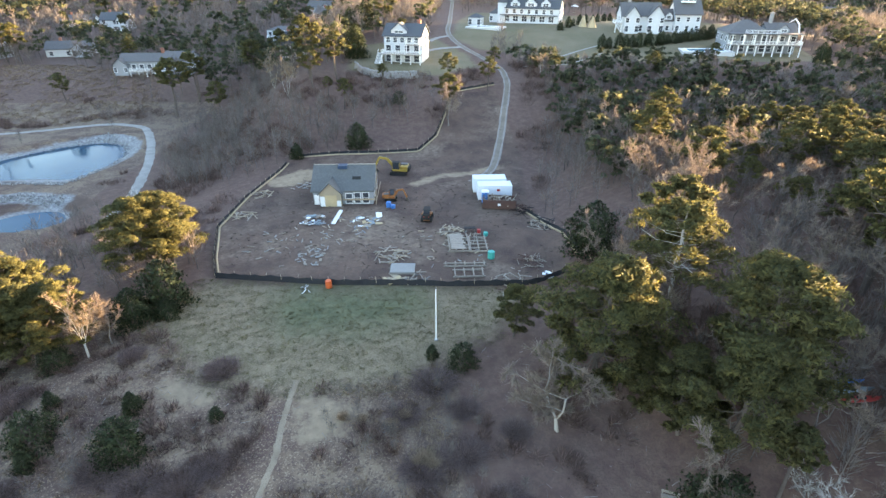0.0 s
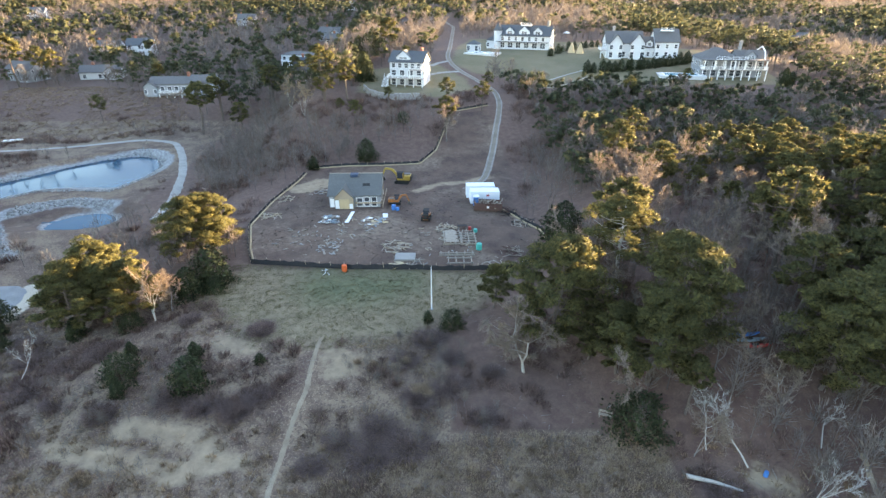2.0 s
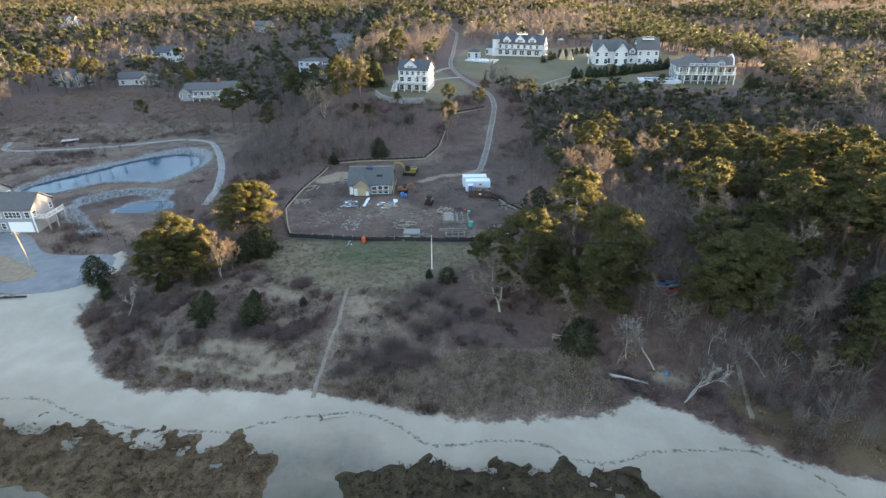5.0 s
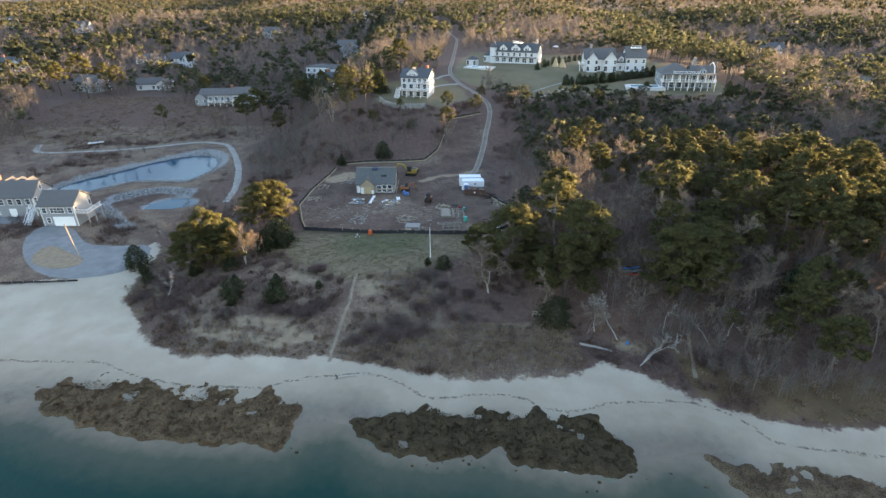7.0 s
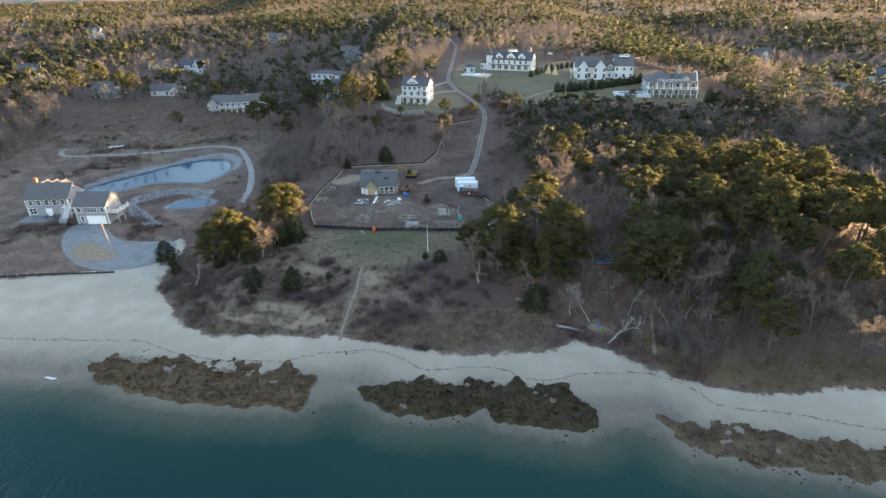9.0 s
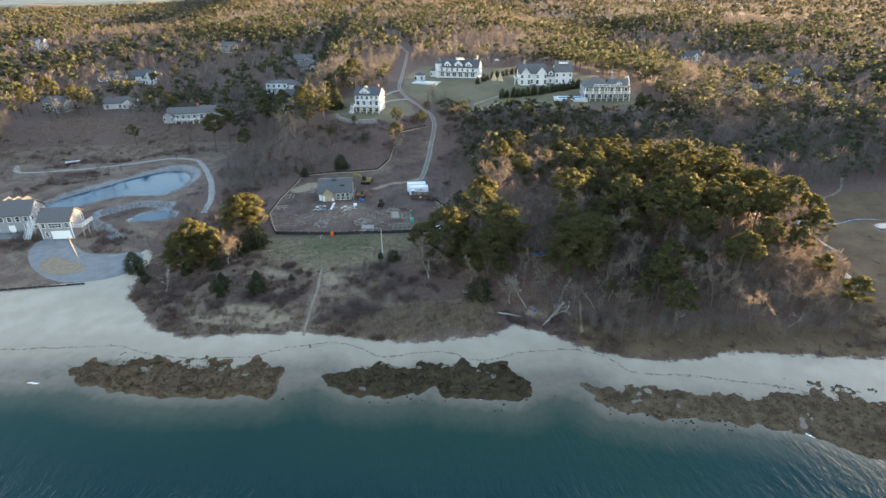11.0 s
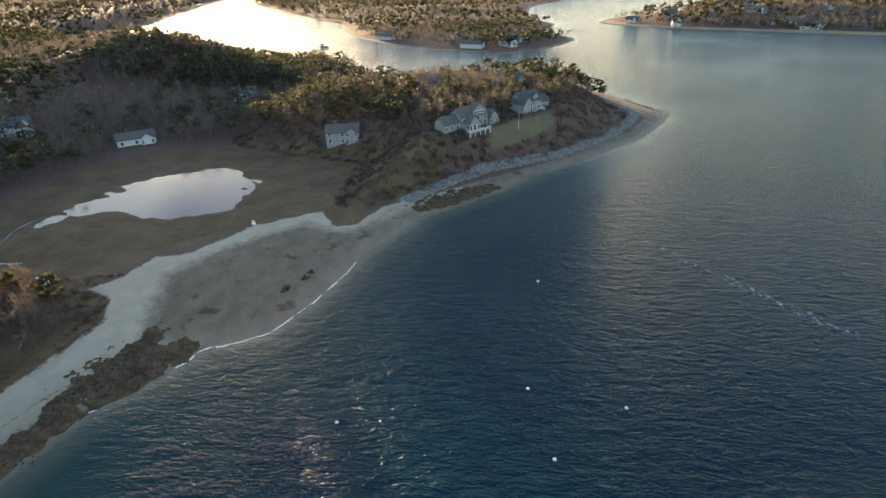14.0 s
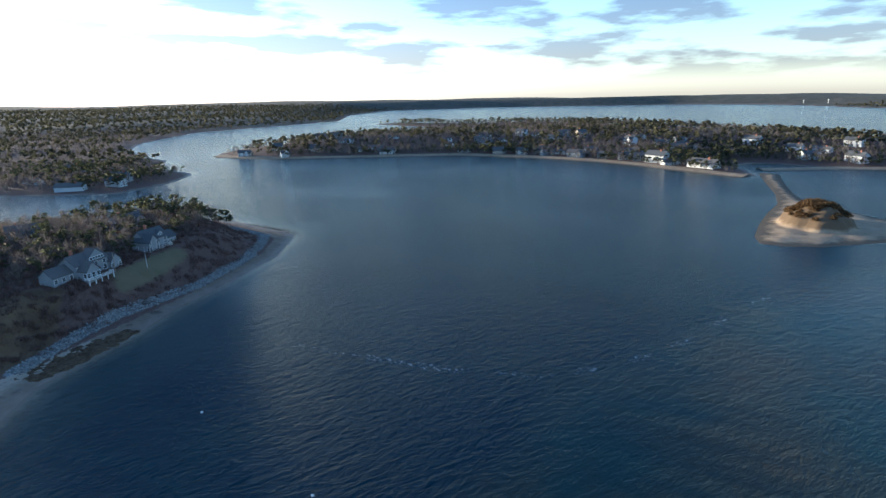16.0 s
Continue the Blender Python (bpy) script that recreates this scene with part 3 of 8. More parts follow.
def sheet(name, poly_d, z, x0, x1, y0, y1, st, mat, label, margin=1.5):
    xs, ys = np.arange(x0, x1, st), np.arange(y0, y1, st)
    X, Y = np.meshgrid(xs, ys)
    X, Y = X.ravel(), Y.ravel()
    n = len(xs)
    q = (np.arange(len(ys) - 1)[:, None] * n + np.arange(n - 1)[None]).ravel()
    f = np.stack([q, q + 1, q + n + 1, q + n], 1)
    f = f[(poly_d(X, Y)[f] > -margin).any(1)]
    used = np.unique(f)
    back = np.full(len(X), -1)
    back[used] = np.arange(len(used))
    me = mesh_np(name, np.stack([X[used], Y[used], np.full(len(used), z)], 1), back[f], (mat,), None, True)
    return tagged(new(name, me), label, "water", kind="structure")


sx, sy = axis(-80, 230, 3, 1.08, 5000), axis(-280, 24, 3, 1.08, 5000)
SX, SY = np.meshgrid(sx, sy)
SX, SY = SX.ravel(), SY.ravel()
sd_ = land_d(SX, SY)
n_ = len(sx)
q_ = (np.arange(len(sy) - 1)[:, None] * n_ + np.arange(n_ - 1)[None]).ravel()
f_ = np.stack([q_, q_ + 1, q_ + n_ + 1, q_ + n_], 1)
f_ = f_[(sd_[f_] < 14).any(1)]
sea_mesh = mesh_np("sea", np.stack([SX, SY, np.zeros(len(SX))], 1), f_, (water_material("sea_water", (0.0005, 0.019, 0.034), (0.010, 0.040, 0.030)),), None, True)
a_ = sea_mesh.attributes.new("shallow", 'FLOAT', 'POINT')
a_.data.foreach_set("value", (step(sd_, -42, -4) * (1 - 0.6 * step(SX, 40, 90))).astype(np.float32))
a_ = sea_mesh.attributes.new("shore", 'FLOAT', 'POINT')
a_.data.foreach_set("value", np.clip(sd_, -30, 30).astype(np.float32))
a_ = sea_mesh.attributes.new("flat", 'FLOAT', 'POINT')
FLATS = [(40, -112), (63, -134), (70, -152), (87, -187), (83, -215), (86, -264), (90, -304), (88, -350), (60, -480), (-100, -600), (-400, -500), (-300, -150), (-60, -100)]
RIP = [(150, -130), (125, -148), (106, -164), (96, -176), (87, -187), (83, -206), (81, -228), (86, -264), (89, -300)]
a_.data.foreach_set("value", np.clip(sdist(FLATS, SX, SY), -60, 60).astype(np.float32))
a_ = sea_mesh.attributes.new("rip", 'FLOAT', 'POINT')
a_.data.foreach_set("value", np.clip(ldist(RIP, SX, SY), 0, 60).astype(np.float32))
a_ = sea_mesh.attributes.new("foam", 'FLOAT', 'POINT')
a_.data.foreach_set("value", (0.4 * ((SX > 84) & (SX < 128) & (SY < -20))).astype(np.float32))
sea = tagged(new("sea", sea_mesh), "dark blue rippled bay water, green and shallow by the beach", "water", kind="structure")
calm = water_material("pond_water", (0.004, 0.046, 0.085), (0.008, 0.058, 0.10), 0.03, 0.3, True)
sheet("pond", lambda x, y: sdist(POND, x, y), 0.85, -122, -66, 90, 145, 1.5, calm, "still pond water with stony banks")
sheet("pond_small", lambda x, y: sdist(POND_B, x, y), 0.85, -88, -60, 80, 100, 1.5, calm, "small still pond in a stony hollow")
sheet("marsh_pool", lambda x, y: sdist(POOL, x, y) + 5, 0.5, 125, 212, -10, 72, 1.5, calm, "bright still tidal pool in brown marsh")


# ---- vegetation tools ----
PINE_LEAF = leafy("pine_needles", (0.066, 0.073, 0.038), (0.18, 0.162, 0.060), 0.5, 0.3)
# haze is put into the next three colours: bluer, greyer, with less contrast
HAZE_LEAF = leafy("hazed_pine_needles", (0.058, 0.072, 0.046), (0.118, 0.118, 0.064), 0.5, 0.3)
HAZE_TWIG = leafy("hazed_twigs", (0.115, 0.097, 0.087), (0.205, 0.172, 0.152), 0.3, 0.3)
FAR_HAZE_LEAF = leafy("far_hazed_leaves", (0.070, 0.074, 0.050), (0.12, 0.112, 0.070), 0.4, 0.3)
CEDAR_LEAF = leafy("cedar_leaves", (0.024, 0.036, 0.018), (0.07, 0.08, 0.038), 0.2, 0.3)
TWIG = leafy("bare_twigs", (0.15, 0.115, 0.095), (0.30, 0.235, 0.19), 0.25, 0.3)
TWIG_PALE = leafy("pale_twigs", (0.26, 0.24, 0.22), (0.42, 0.40, 0.37), 0.1, 0.2)
TWIG_GREY = leafy("grey_twigs", (0.20, 0.18, 0.17), (0.38, 0.35, 0.33), 0.2, 0.2)
TWIG_TAN = leafy("tan_twigs", (0.20, 0.145, 0.10), (0.34, 0.25, 0.17), 0.3, 0.2)
BRUSH = leafy("brown_brush", (0.075, 0.046, 0.04), (0.27, 0.18, 0.15), 0.25, 0.3, 0.55, 0.45)
STRAW = leafy("dry_grass", (0.14, 0.095, 0.064), (0.40, 0.285, 0.19), 0.3, 0.3, 0.7, 0.55)
REED = leafy("reed_straw", (0.20, 0.142, 0.10), (0.42, 0.315, 0.225), 0.3, 0.2)
SHRUB_TWIG = leafy("shrub_twigs", (0.095, 0.066, 0.062), (0.26, 0.185, 0.168), 0.25, 0.3)
MARSH_STRAW = leafy("marsh_straw", (0.085, 0.052, 0.029), (0.20, 0.128, 0.066), 0.3, 0.3, 0.3, 0.5)
MEADOW_LEAF = leafy("meadow_grass", (0.10, 0.095, 0.042), (0.22, 0.18, 0.10), 0.3, 0.3, 0.5, 0.4)
MARSH_LEAF = leafy("marsh_stubble", (0.045, 0.033, 0.017), (0.125, 0.092, 0.046), 0.2, 0.4, 0.5, 0.7)
BARK = plain("bark", (0.12, 0.095, 0.08), 0.95, vary=0.35, scale=3)
BARK_GREY = plain("grey_bark", (0.19, 0.165, 0.15), 0.95, vary=0.3, scale=3)
BARK_PALE = plain("weathered_bark", (0.36, 0.34, 0.31), 0.9, vary=0.25, scale=3)


def unit(v):
    return v / np.maximum(np.linalg.norm(v, axis=-1, keepdims=True), 1e-9)


def leaf_tris(c, size, rs, flat=0.0, slim=1.0):
    """A three-cornered leaf or tuft at each centre, every way up."""
    n = len(c)
    a = unit(rs.normal(size=(n, 3)) * (1, 1, 1 - flat))
    b = unit(np.cross(a, rs.normal(size=(n, 3))))
    s = np.broadcast_to(np.asarray(size, float), (n,))[:, None]
    k = rs.uniform(0.7, 1.3, (n, 3))
    w = 0.8 * slim
    v = np.stack([c + a * s * k[:, :1], c - a * s * 0.5 * k[:, 1:2] + b * s * w, c - a * s * 0.5 - b * s * w * k[:, 2:]], 1)
    return v.reshape(-1, 3), np.arange(3 * n).reshape(-1, 3)


def leaf_soft(c, n, size, rs, flat=0.3, slim=1.0):
    """Leaves whose shading follows the round of the tuft: corners, faces, normals."""
    v, f = leaf_tris(c, size, rs, flat, slim)
    t = v.reshape(-1, 3, 3)
    g = np.cross(t[:, 1] - t[:, 0], t[:, 2] - t[:, 0])
    f[(g * n).sum(1) < 0] = f[(g * n).sum(1) < 0][:, ::-1]
    n = unit(unit(n) + 0.4 * rs.normal(size=n.shape))
    return v, f, np.repeat(n, 3, axis=0)


def spike_tris(base, tip, w, rs):
    """Thin blades from base to tip."""
    d = unit(tip - base)
    s = unit(np.cross(d, rs.normal(size=d.shape))) * np.broadcast_to(np.asarray(w, float), (len(base),))[:, None]
    v = np.stack([base - s, base + s, tip], 1)
    return v.reshape(-1, 3), np.arange(3 * len(base)).reshape(-1, 3)


def tubes(a, b, ra, rb, n=4):
    """Tapered tubes between the points a and b, as triangles."""
    a, b = np.asarray(a, float), np.asarray(b, float)
    d = unit(b - a)
    ref = np.where(np.abs(d[:, 2:]) > 0.9, (1, 0, 0), (0, 0, 1))
    u = unit(np.cross(d, ref))
    w = np.cross(d, u)
    ang = np.arange(n) * 2 * math.pi / n
    ring = np.cos(ang)[None, :, None] * u[:, None] + np.sin(ang)[None, :, None] * w[:, None]
    va = a[:, None] + ring * np.asarray(ra, float).reshape(-1, 1, 1)
    vb = b[:, None] + ring * np.asarray(rb, float).reshape(-1, 1, 1)
    v = np.concatenate([va, vb], 1).reshape(-1, 3)
    k = np.arange(n)
    f = np.concatenate([np.stack([k, (k + 1) % n, n + (k + 1) % n], 1), np.stack([k, n + (k + 1) % n, n + k], 1)])
    f = (np.arange(len(a))[:, None, None] * 2 * n + f[None]).reshape(-1, 3)
    return v, f


def joined(*vf):
    vs, fs, k = [], [], 0
    for v, f in vf:
        vs.append(v)
        fs.append(f + k)
        k += len(v)
    return np.concatenate(vs), np.concatenate(fs)


def pine_parts(seed, H=10.0, R=3.2, low=0.42, clumps=34, leaves=95, size=0.30, skew=0.0, slim=1.0):
    """Pitch pine: bare lower trunk, crooked limbs, flat uneven tufts of needles."""
    rs = np.random.RandomState(seed)
    k = 7
    t = np.linspace(0, 1, k)
    spine = np.stack([np.cumsum(rs.normal(0, 0.13, k)) + skew * t, np.cumsum(rs.normal(0, 0.13, k)), t * H * 0.96], 1)
    spine[0, :2] = 0
    rad = 0.02 * H * (1 - 0.85 * t) + 0.02
    segs = [tubes(spine[:-1], spine[1:], rad[:-1], rad[1:], 6)]
    cs, rr = [], []
    for i in range(clumps):
        f = low + (1 - low) * (i + rs.uniform(0, 1)) / clumps
        q = (f - low) / (1 - low)
        reach = R * (0.55 + 0.65 * math.sin(math.pi * min(1, q * 0.8 + 0.18))) * rs.uniform(0.45, 1.1) * (1.05 - 0.62 * q ** 2.2)
        an = i * 2.4 + rs.uniform(-0.5, 0.5)
        p = np.array([np.interp(f * H * 0.96, spine[:, 2], spine[:, m]) for m in (0, 1)] + [f * H * 0.96])
        e = p + np.array([math.cos(an) * reach, math.sin(an) * reach, reach * rs.uniform(0.05, 0.4)])
        mid = (p + e) / 2 + (0, 0, -0.12 * reach)
        r0 = 0.055 * (1.2 - q)
        segs.append(tubes([p, mid], [mid, e], [r0, r0 * 0.7], [r0 * 0.7, 0.015], 4))
        cs.append(e)
        rr.append(rs.uniform(0.55, 1.0) * R * 0.30)
        if rs.uniform() < 0.55:
            cs.append(mid * 0.4 + e * 0.6 + rs.normal(0, 0.25, 3))
            rr.append(rs.uniform(0.4, 0.75) * R * 0.28)
    cs, rr = np.array(cs), np.array(rr)
    m = int(leaves * clumps / len(cs))
    d = unit(rs.normal(size=(len(cs), m, 3)))
    d[..., 2] = np.abs(d[..., 2]) * 1.0 - 0.25
    c = cs[:, None] + d * rr[:, None, None] * rs.uniform(0.55, 1.08, (len(cs), m, 1)) * (1.1, 1.1, 0.62)
    heart = np.array([0.0, 0.0, H * (low + 1) / 2])
    nr = unit(d * (1, 1, 0.9)) + 0.7 * unit(cs - heart)[:, None] + (0, 0, 0.15)
    return joined(*segs), leaf_soft(c.reshape(-1, 3), nr.reshape(-1, 3), rs.uniform(0.6, 1.2, len(cs) * m) * size, rs, 0.2, slim)


def bare_parts(seed, H=9.0, spread=0.5, lean=0.0, twigs=1400, stems=1, low=0.22, thick=1.0):
    """Leafless tree: crooked limbs that fork to fine twigs."""
    rs = np.random.RandomState(seed)
    A, B, RA, RB, ends = [], [], [], [], []

    def grow(p, d, L, r, depth):
        for s in range(3 if depth < 2 else 2):
            q = p + d * L / 3
            A.append(p); B.append(q); RA.append(r); RB.append(r * 0.82)
            p, r = q, r * 0.82
            d = unit(d + rs.normal(0, 0.17, 3) + (0, 0, 0.05))
            if depth < 3 and (s or depth):
                for _ in range(rs.randint(1, 3)):
                    sd = unit(d * 0.75 + rs.normal(0, spread, 3) + (0, 0, 0.12))
                    grow(p, sd, L * rs.uniform(0.5, 0.72), r * 0.62, depth + 1)
        ends.append((p, d, L))

    for s in range(stems):
        d0 = unit(np.array([lean + rs.normal(0, 0.28 if stems > 1 else 0.06), rs.normal(0, 0.28 if stems > 1 else 0.06), 1.0]))
        grow(np.array([rs.normal(0, 0.12) * (stems > 1), rs.normal(0, 0.12) * (stems > 1), 0.0]), d0, H * rs.uniform(0.5, 0.62), 0.012 * H / math.sqrt(stems), 0)
    A_, B_ = np.array(A), np.array(B)
    k = H / max(B_[:, 2].max(), 0.1) * 0.93
    A_, B_ = A_ * k, B_ * k
    wood = tubes(A_, B_, np.array(RA) * thick, np.array(RB) * thick, 4)
    thin = np.where((np.array(RA) < 0.0045 * H))[0]
    pick = rs.choice(thin, twigs)
    base = A_[pick] + (B_[pick] - A_[pick]) * rs.uniform(0, 1, (twigs, 1))
    d = unit(unit(B_[pick] - A_[pick]) + rs.normal(0, 0.55, (twigs, 3)) + (0, 0, 0.15))
    tw = spike_tris(base, base + d * rs.uniform(0.3, 0.95, (twigs, 1)) * H * 0.085, 0.0027 * H, rs)
    return wood, tw


def cedar_parts(seed, H=3.0, R=1.1, leaves=1500, size=0.13, blunt=0.5):
    """Red cedar: a dense dark cone, ragged at the edge."""
    rs = np.random.RandomState(seed)
    t = rs.uniform(0.02, 1, leaves) ** 1.25 * (0.86 + 0.14 * np.sin(rs.uniform(0, 6.28, leaves) * 3))
    an = rs.uniform(0, 2 * math.pi, leaves)
    lobes = 1 + 0.22 * np.sin(an * 3 + seed + t * 4) + 0.2 * np.sin(an * 7 + t * 17 + seed) + rs.normal(0, 0.12, leaves)
    r = R * (1 - t ** (1 + blunt * 2)) ** 0.8 * lobes * np.sqrt(rs.uniform(0.3, 1, leaves))
    c = np.stack([np.cos(an) * r, np.sin(an) * r, t * H], 1)
    return tubes([(0, 0, -0.1)], [(0, 0, H * 0.8)], [0.05 * H ** 0.5], [0.02], 6), leaf_soft(c, c - (0, 0, H * 0.35), rs.uniform(0.6, 1.25, leaves) * size, rs, 0.0)


def shrub_parts(seed, H=1.6, R=1.6, stems=320):
    """Leafless thicket of thin stems."""
    rs = np.random.RandomState(seed)
    an, q = rs.uniform(0, 2 * math.pi, stems), np.sqrt(rs.uniform(0, 1, stems))
    base = np.stack([np.cos(an) * q * R * 0.7, np.sin(an) * q * R * 0.7, np.full(stems, -0.05)], 1)
    tip = base + np.stack([np.cos(an) * q * R * 0.5 + rs.normal(0, 0.25, stems), np.sin(an) * q * R * 0.5 + rs.normal(0, 0.25, stems),
                           H * (1.1 - 0.5 * q ** 2) * rs.uniform(0.55, 1.05, stems)], 1)
    mid = base + (tip - base) * rs.uniform(0.3, 0.8, (stems, 1))
    t2 = mid + unit(tip - base + rs.normal(0, 0.8, (stems, 3))) * rs.uniform(0.25, 0.6, (stems, 1)) * H * 0.5
    return joined(spike_tris(base, tip, 0.02, rs), spike_tris(mid, t2, 0.014, rs))


def tree(name, parts, trunk_mat, crown_mat, label, category="tree", group=""):
    e = tagged(new(name), label, category, group)
    part_np("trunk", *parts[0], trunk_mat, e)
    cr = parts[1]
    part_np("crown", cr[0], cr[1], crown_mat, e, normals=cr[2] if len(cr) > 2 else None)
    return e


def at(x, y, s=1.0, turn=0.0, sink=0.06, tall=1.0):
    return pose(x, y, h1(x, y) - sink, 0, 0, turn) @ Matrix.Diagonal((s, s, s * tall, 1))


def plant(kinds, spots, rs, base_h):
    """Sets copies of the kinds down at the spots (x, y, height)."""
    for i, (x, y, hh) in enumerate(spots):
        k = kinds[i % len(kinds)]
        m = at(x, y, hh / base_h, rs.uniform(0, 360))
        if not k.get("set"):
            k.matrix_basis = m
            k["set"] = 1
        else:
            copy_thing(k, m)


rs = np.random.RandomState(11)
# pines that stand clear: by the beach, round the meadow, behind the building site
PINES_A = [(-46.5, 51.5, 11.8), (-40.8, 48.5, 9.4), (-39.0, 65.5, 11.8), (9.5, 50.0, 6.8), (16.5, 41.0, 13.4), (25.3, 32.5, 13.6), (29.0, 36.0, 12.6),
           (21.0, 48.0, 9.0), (43.5, 30.0, 11.5), (-51.0, 50.5, 9.8), (49.0, 33.0, 10.5), (-43.6, 53.5, 10.6), (-48.5, 47.5, 9.0), (-44.0, 48.0, 10.4), (-36.5, 67.5, 9.5),
           (20.0, 38.0, 10.5), (47.5, 30.5, 10.5), (22.5, 35.0, 10.0)]
PINES_B = [(-29.5, 141.6, 9.2), (-70.3, 169.1, 13.2), (-59.1, 154.7, 9.7), (-20.4, 131.4, 7.6), (4.3, 127.2, 10.5), (15.1, 139.4, 8.2), 
           (-31, 147, 9.5), (-55, 178, 12), (-25, 137, 7), (-48, 186, 11), (-110, 168, 8), (-73, 158, 10), (-24, 146, 10), (-12, 142, 7), (-34, 160, 9), (46, 148, 4.5), (58, 144, 5), (81, 158, 5.5), (62, 150, 4.5), (54, 43, 10), (46, 36, 10), (27, 52, 10), (-15, 196, 12), (-8, 184, 9), (-150, 212, 12), (-158, 216, 13), (-164, 209, 12), (-180, 214, 13), (-104, 200, 12), (18, 152, 6), (5, 142, 8)]
PINES_B = [(x, y, h * (1.12 if y > 140 and x < 0 else 1)) for x, y, h in PINES_B]
pines = [tree("pine_tree", pine_parts(s, 10.0, r, lo, cl, lv * 3, 0.26, 0, 0.28), BARK, PINE_LEAF, "green pitch pine with a broad dense uneven crown", "tree", "pine trees")
         for s, r, lo, cl, lv in ((3, 3.5, 0.2, 60, 135), (8, 3.2, 0.24, 56, 135), (21, 3.7, 0.18, 62, 130), (34, 3.0, 0.26, 54, 135))]
plant(pines, PINES_A, rs, 10.0)
thin_pine = tree("pine_tree", pine_parts(55, 12.0, 3.6, 0.42, 50, 220, 0.26, 0, 0.3), BARK_PALE, PINE_LEAF, "pale-trunked pine with a thin yellowed crown", "tree", "pine trees")
thin_pine.matrix_basis = at(26.3, 48.2, 1.2)
wood_pines = [tree("pine_tree", pine_parts(s, 10.0, r, lo, 30, 170, 0.34, 0, 0.4), BARK, PINE_LEAF, "pitch pine with a bare lower trunk and tufted crown", "tree", "pine trees")
              for s, r, lo in ((4, 2.4, 0.5), (9, 2.1, 0.55), (14, 2.5, 0.48), (27, 1.9, 0.58), (31, 2.3, 0.52))]
plant(wood_pines, PINES_B, rs, 10.0)

# leafless trees that stand clear
BARES = [(-36.5, 50.0, 7.0), (52.5, 44.7, 13.4), (46.7, 45.1, 9.5), (27.8, 24.4, 7.6), (48.1, 24.3, 6.7), (47.6, 43.2, 8.8), (71.6, 17.7, 10.5), (72.6, 20.2, 8.2), (76.1, 15.2, 6.5), (4.6, 124.5, 8.0), (-86, 172, 9), (-57, 148, 7), (-98, 176, 8), (33, 33, 5.5), (60, 30, 9), (40, 37.5, 8), (48.4, 24.9, 5.5), (37, 27, 5), (30, 40, 11), (34, 44, 12), (41, 48, 12)]
bares = [tree("bare_tree", bare_parts(s, 9.0, sp, 0, 3400, st), BARK_GREY, TWIG, "leafless grey tree with crooked forking limbs", "tree", "bare trees")
         for s, sp, st in ((2, 0.5, 1), (6, 0.55, 2), (13, 0.48, 1), (17, 0.6, 2))]
plant(bares, BARES, rs, 9.0)
tan_tree = tree("bare_tree", bare_parts(40, 9.0, 0.5, 0, 1800, 3), BARK_PALE, TWIG_TAN, "leafless tree with tan twigs lit by the low sun", "tree", "bare trees")
plant([tan_tree], [(-38.0, 48.0, 9.6), (30.0, 149.0, 5.5), (21.5, 58.5, 4.6), (34, 164, 5.5), (31, 163, 4.8), (37, 163.5, 5), (-35.5, 139.5, 9.5), (-44, 158, 11)], rs, 9.0)

wide_tree = tree("bare_tree", bare_parts(2, 11.0, 0.68, 0, 8000, 2, thick=1.25), BARK_PALE, TWIG, "wide leafless tree with a pale haze of fine twigs", "tree", "bare trees")
for x, y, hh in ((55, 21.5, 7), (61, 24, 8), (67, 21, 7), (76, 19, 7.5), (83, 17, 6.5), (58, 29, 8), (72, 26, 8), (91, 15, 6), (51.5, 27, 6.5), (39, 30, 5.5), (100, 13, 5)):
    copy_thing(wide_tree, at(x, y, hh / 11, 73.0 * x))
wide_tree.matrix_basis = at(12.0, 36.6, 1.08) @ Matrix.Diagonal((1.15, 1.15, 1.0, 1))

# cedars
CEDARS = [(-35.4, 53.6, 5.0), (-31.8, 54.5, 2.6), (-29.5, 40.1, 2.5), (-28.2, 35.1, 2.8), (-37.0, 36.6, 4.6), (-38.0, 41.0, 2.6), (-21.0, 38.9, 0.95), (3.3, 45.6, 3.4),
          (-59.4, 47.2, 3.0), (22.6, 66.2, 4.7), (22.6, 27.3, 6.2), (-28.2, 111.4, 4.2), (-15.7, 116.5, 3.4), (-7.3, 133.9, 3.6), (-36.3, 34.0, 2.8), (-62, 50, 3.2),
          (-57, 44, 2.6), (-48, 46, 4), (-33, 57, 4), (-41, 47, 3.5), (0, 46.8, 2.2), (64, 27, 5)]
cedars = [tree("cedar", cedar_parts(s, 3.0, r, 3600, 0.085, bl), BARK, CEDAR_LEAF, "dense dark green cedar", "tree", "cedars")
          for s, r, bl in ((1, 1.3, 0.8), (5, 1.6, 1.2), (7, 1.15, 0.5))]
plant(cedars, CEDARS, rs, 3.0)
HEDGES = [([(55, 178), (72, 180), (84, 185), (97, 190)], 20, 2.2), ([(46, 200), (58, 212), (71, 225)], 9, 1.8), ([(-21, 168), (-26, 178), (-29, 190), (-22, 206)], 9, 4.5), ([(113, 160), (122, 170)], 4, 3.0)]
for ln, n, hh in HEDGES:
    for (x, y) in rope(ln, n):
        copy_thing(cedars[0], at(float(x + rs.normal(0, 0.4)), float(y + rs.normal(0, 0.4)), hh / 3.0 * float(rs.uniform(0.75, 1.2)), rs.uniform(0, 360)) @ Matrix.Diagonal((0.8, 0.8, 1.1, 1)))


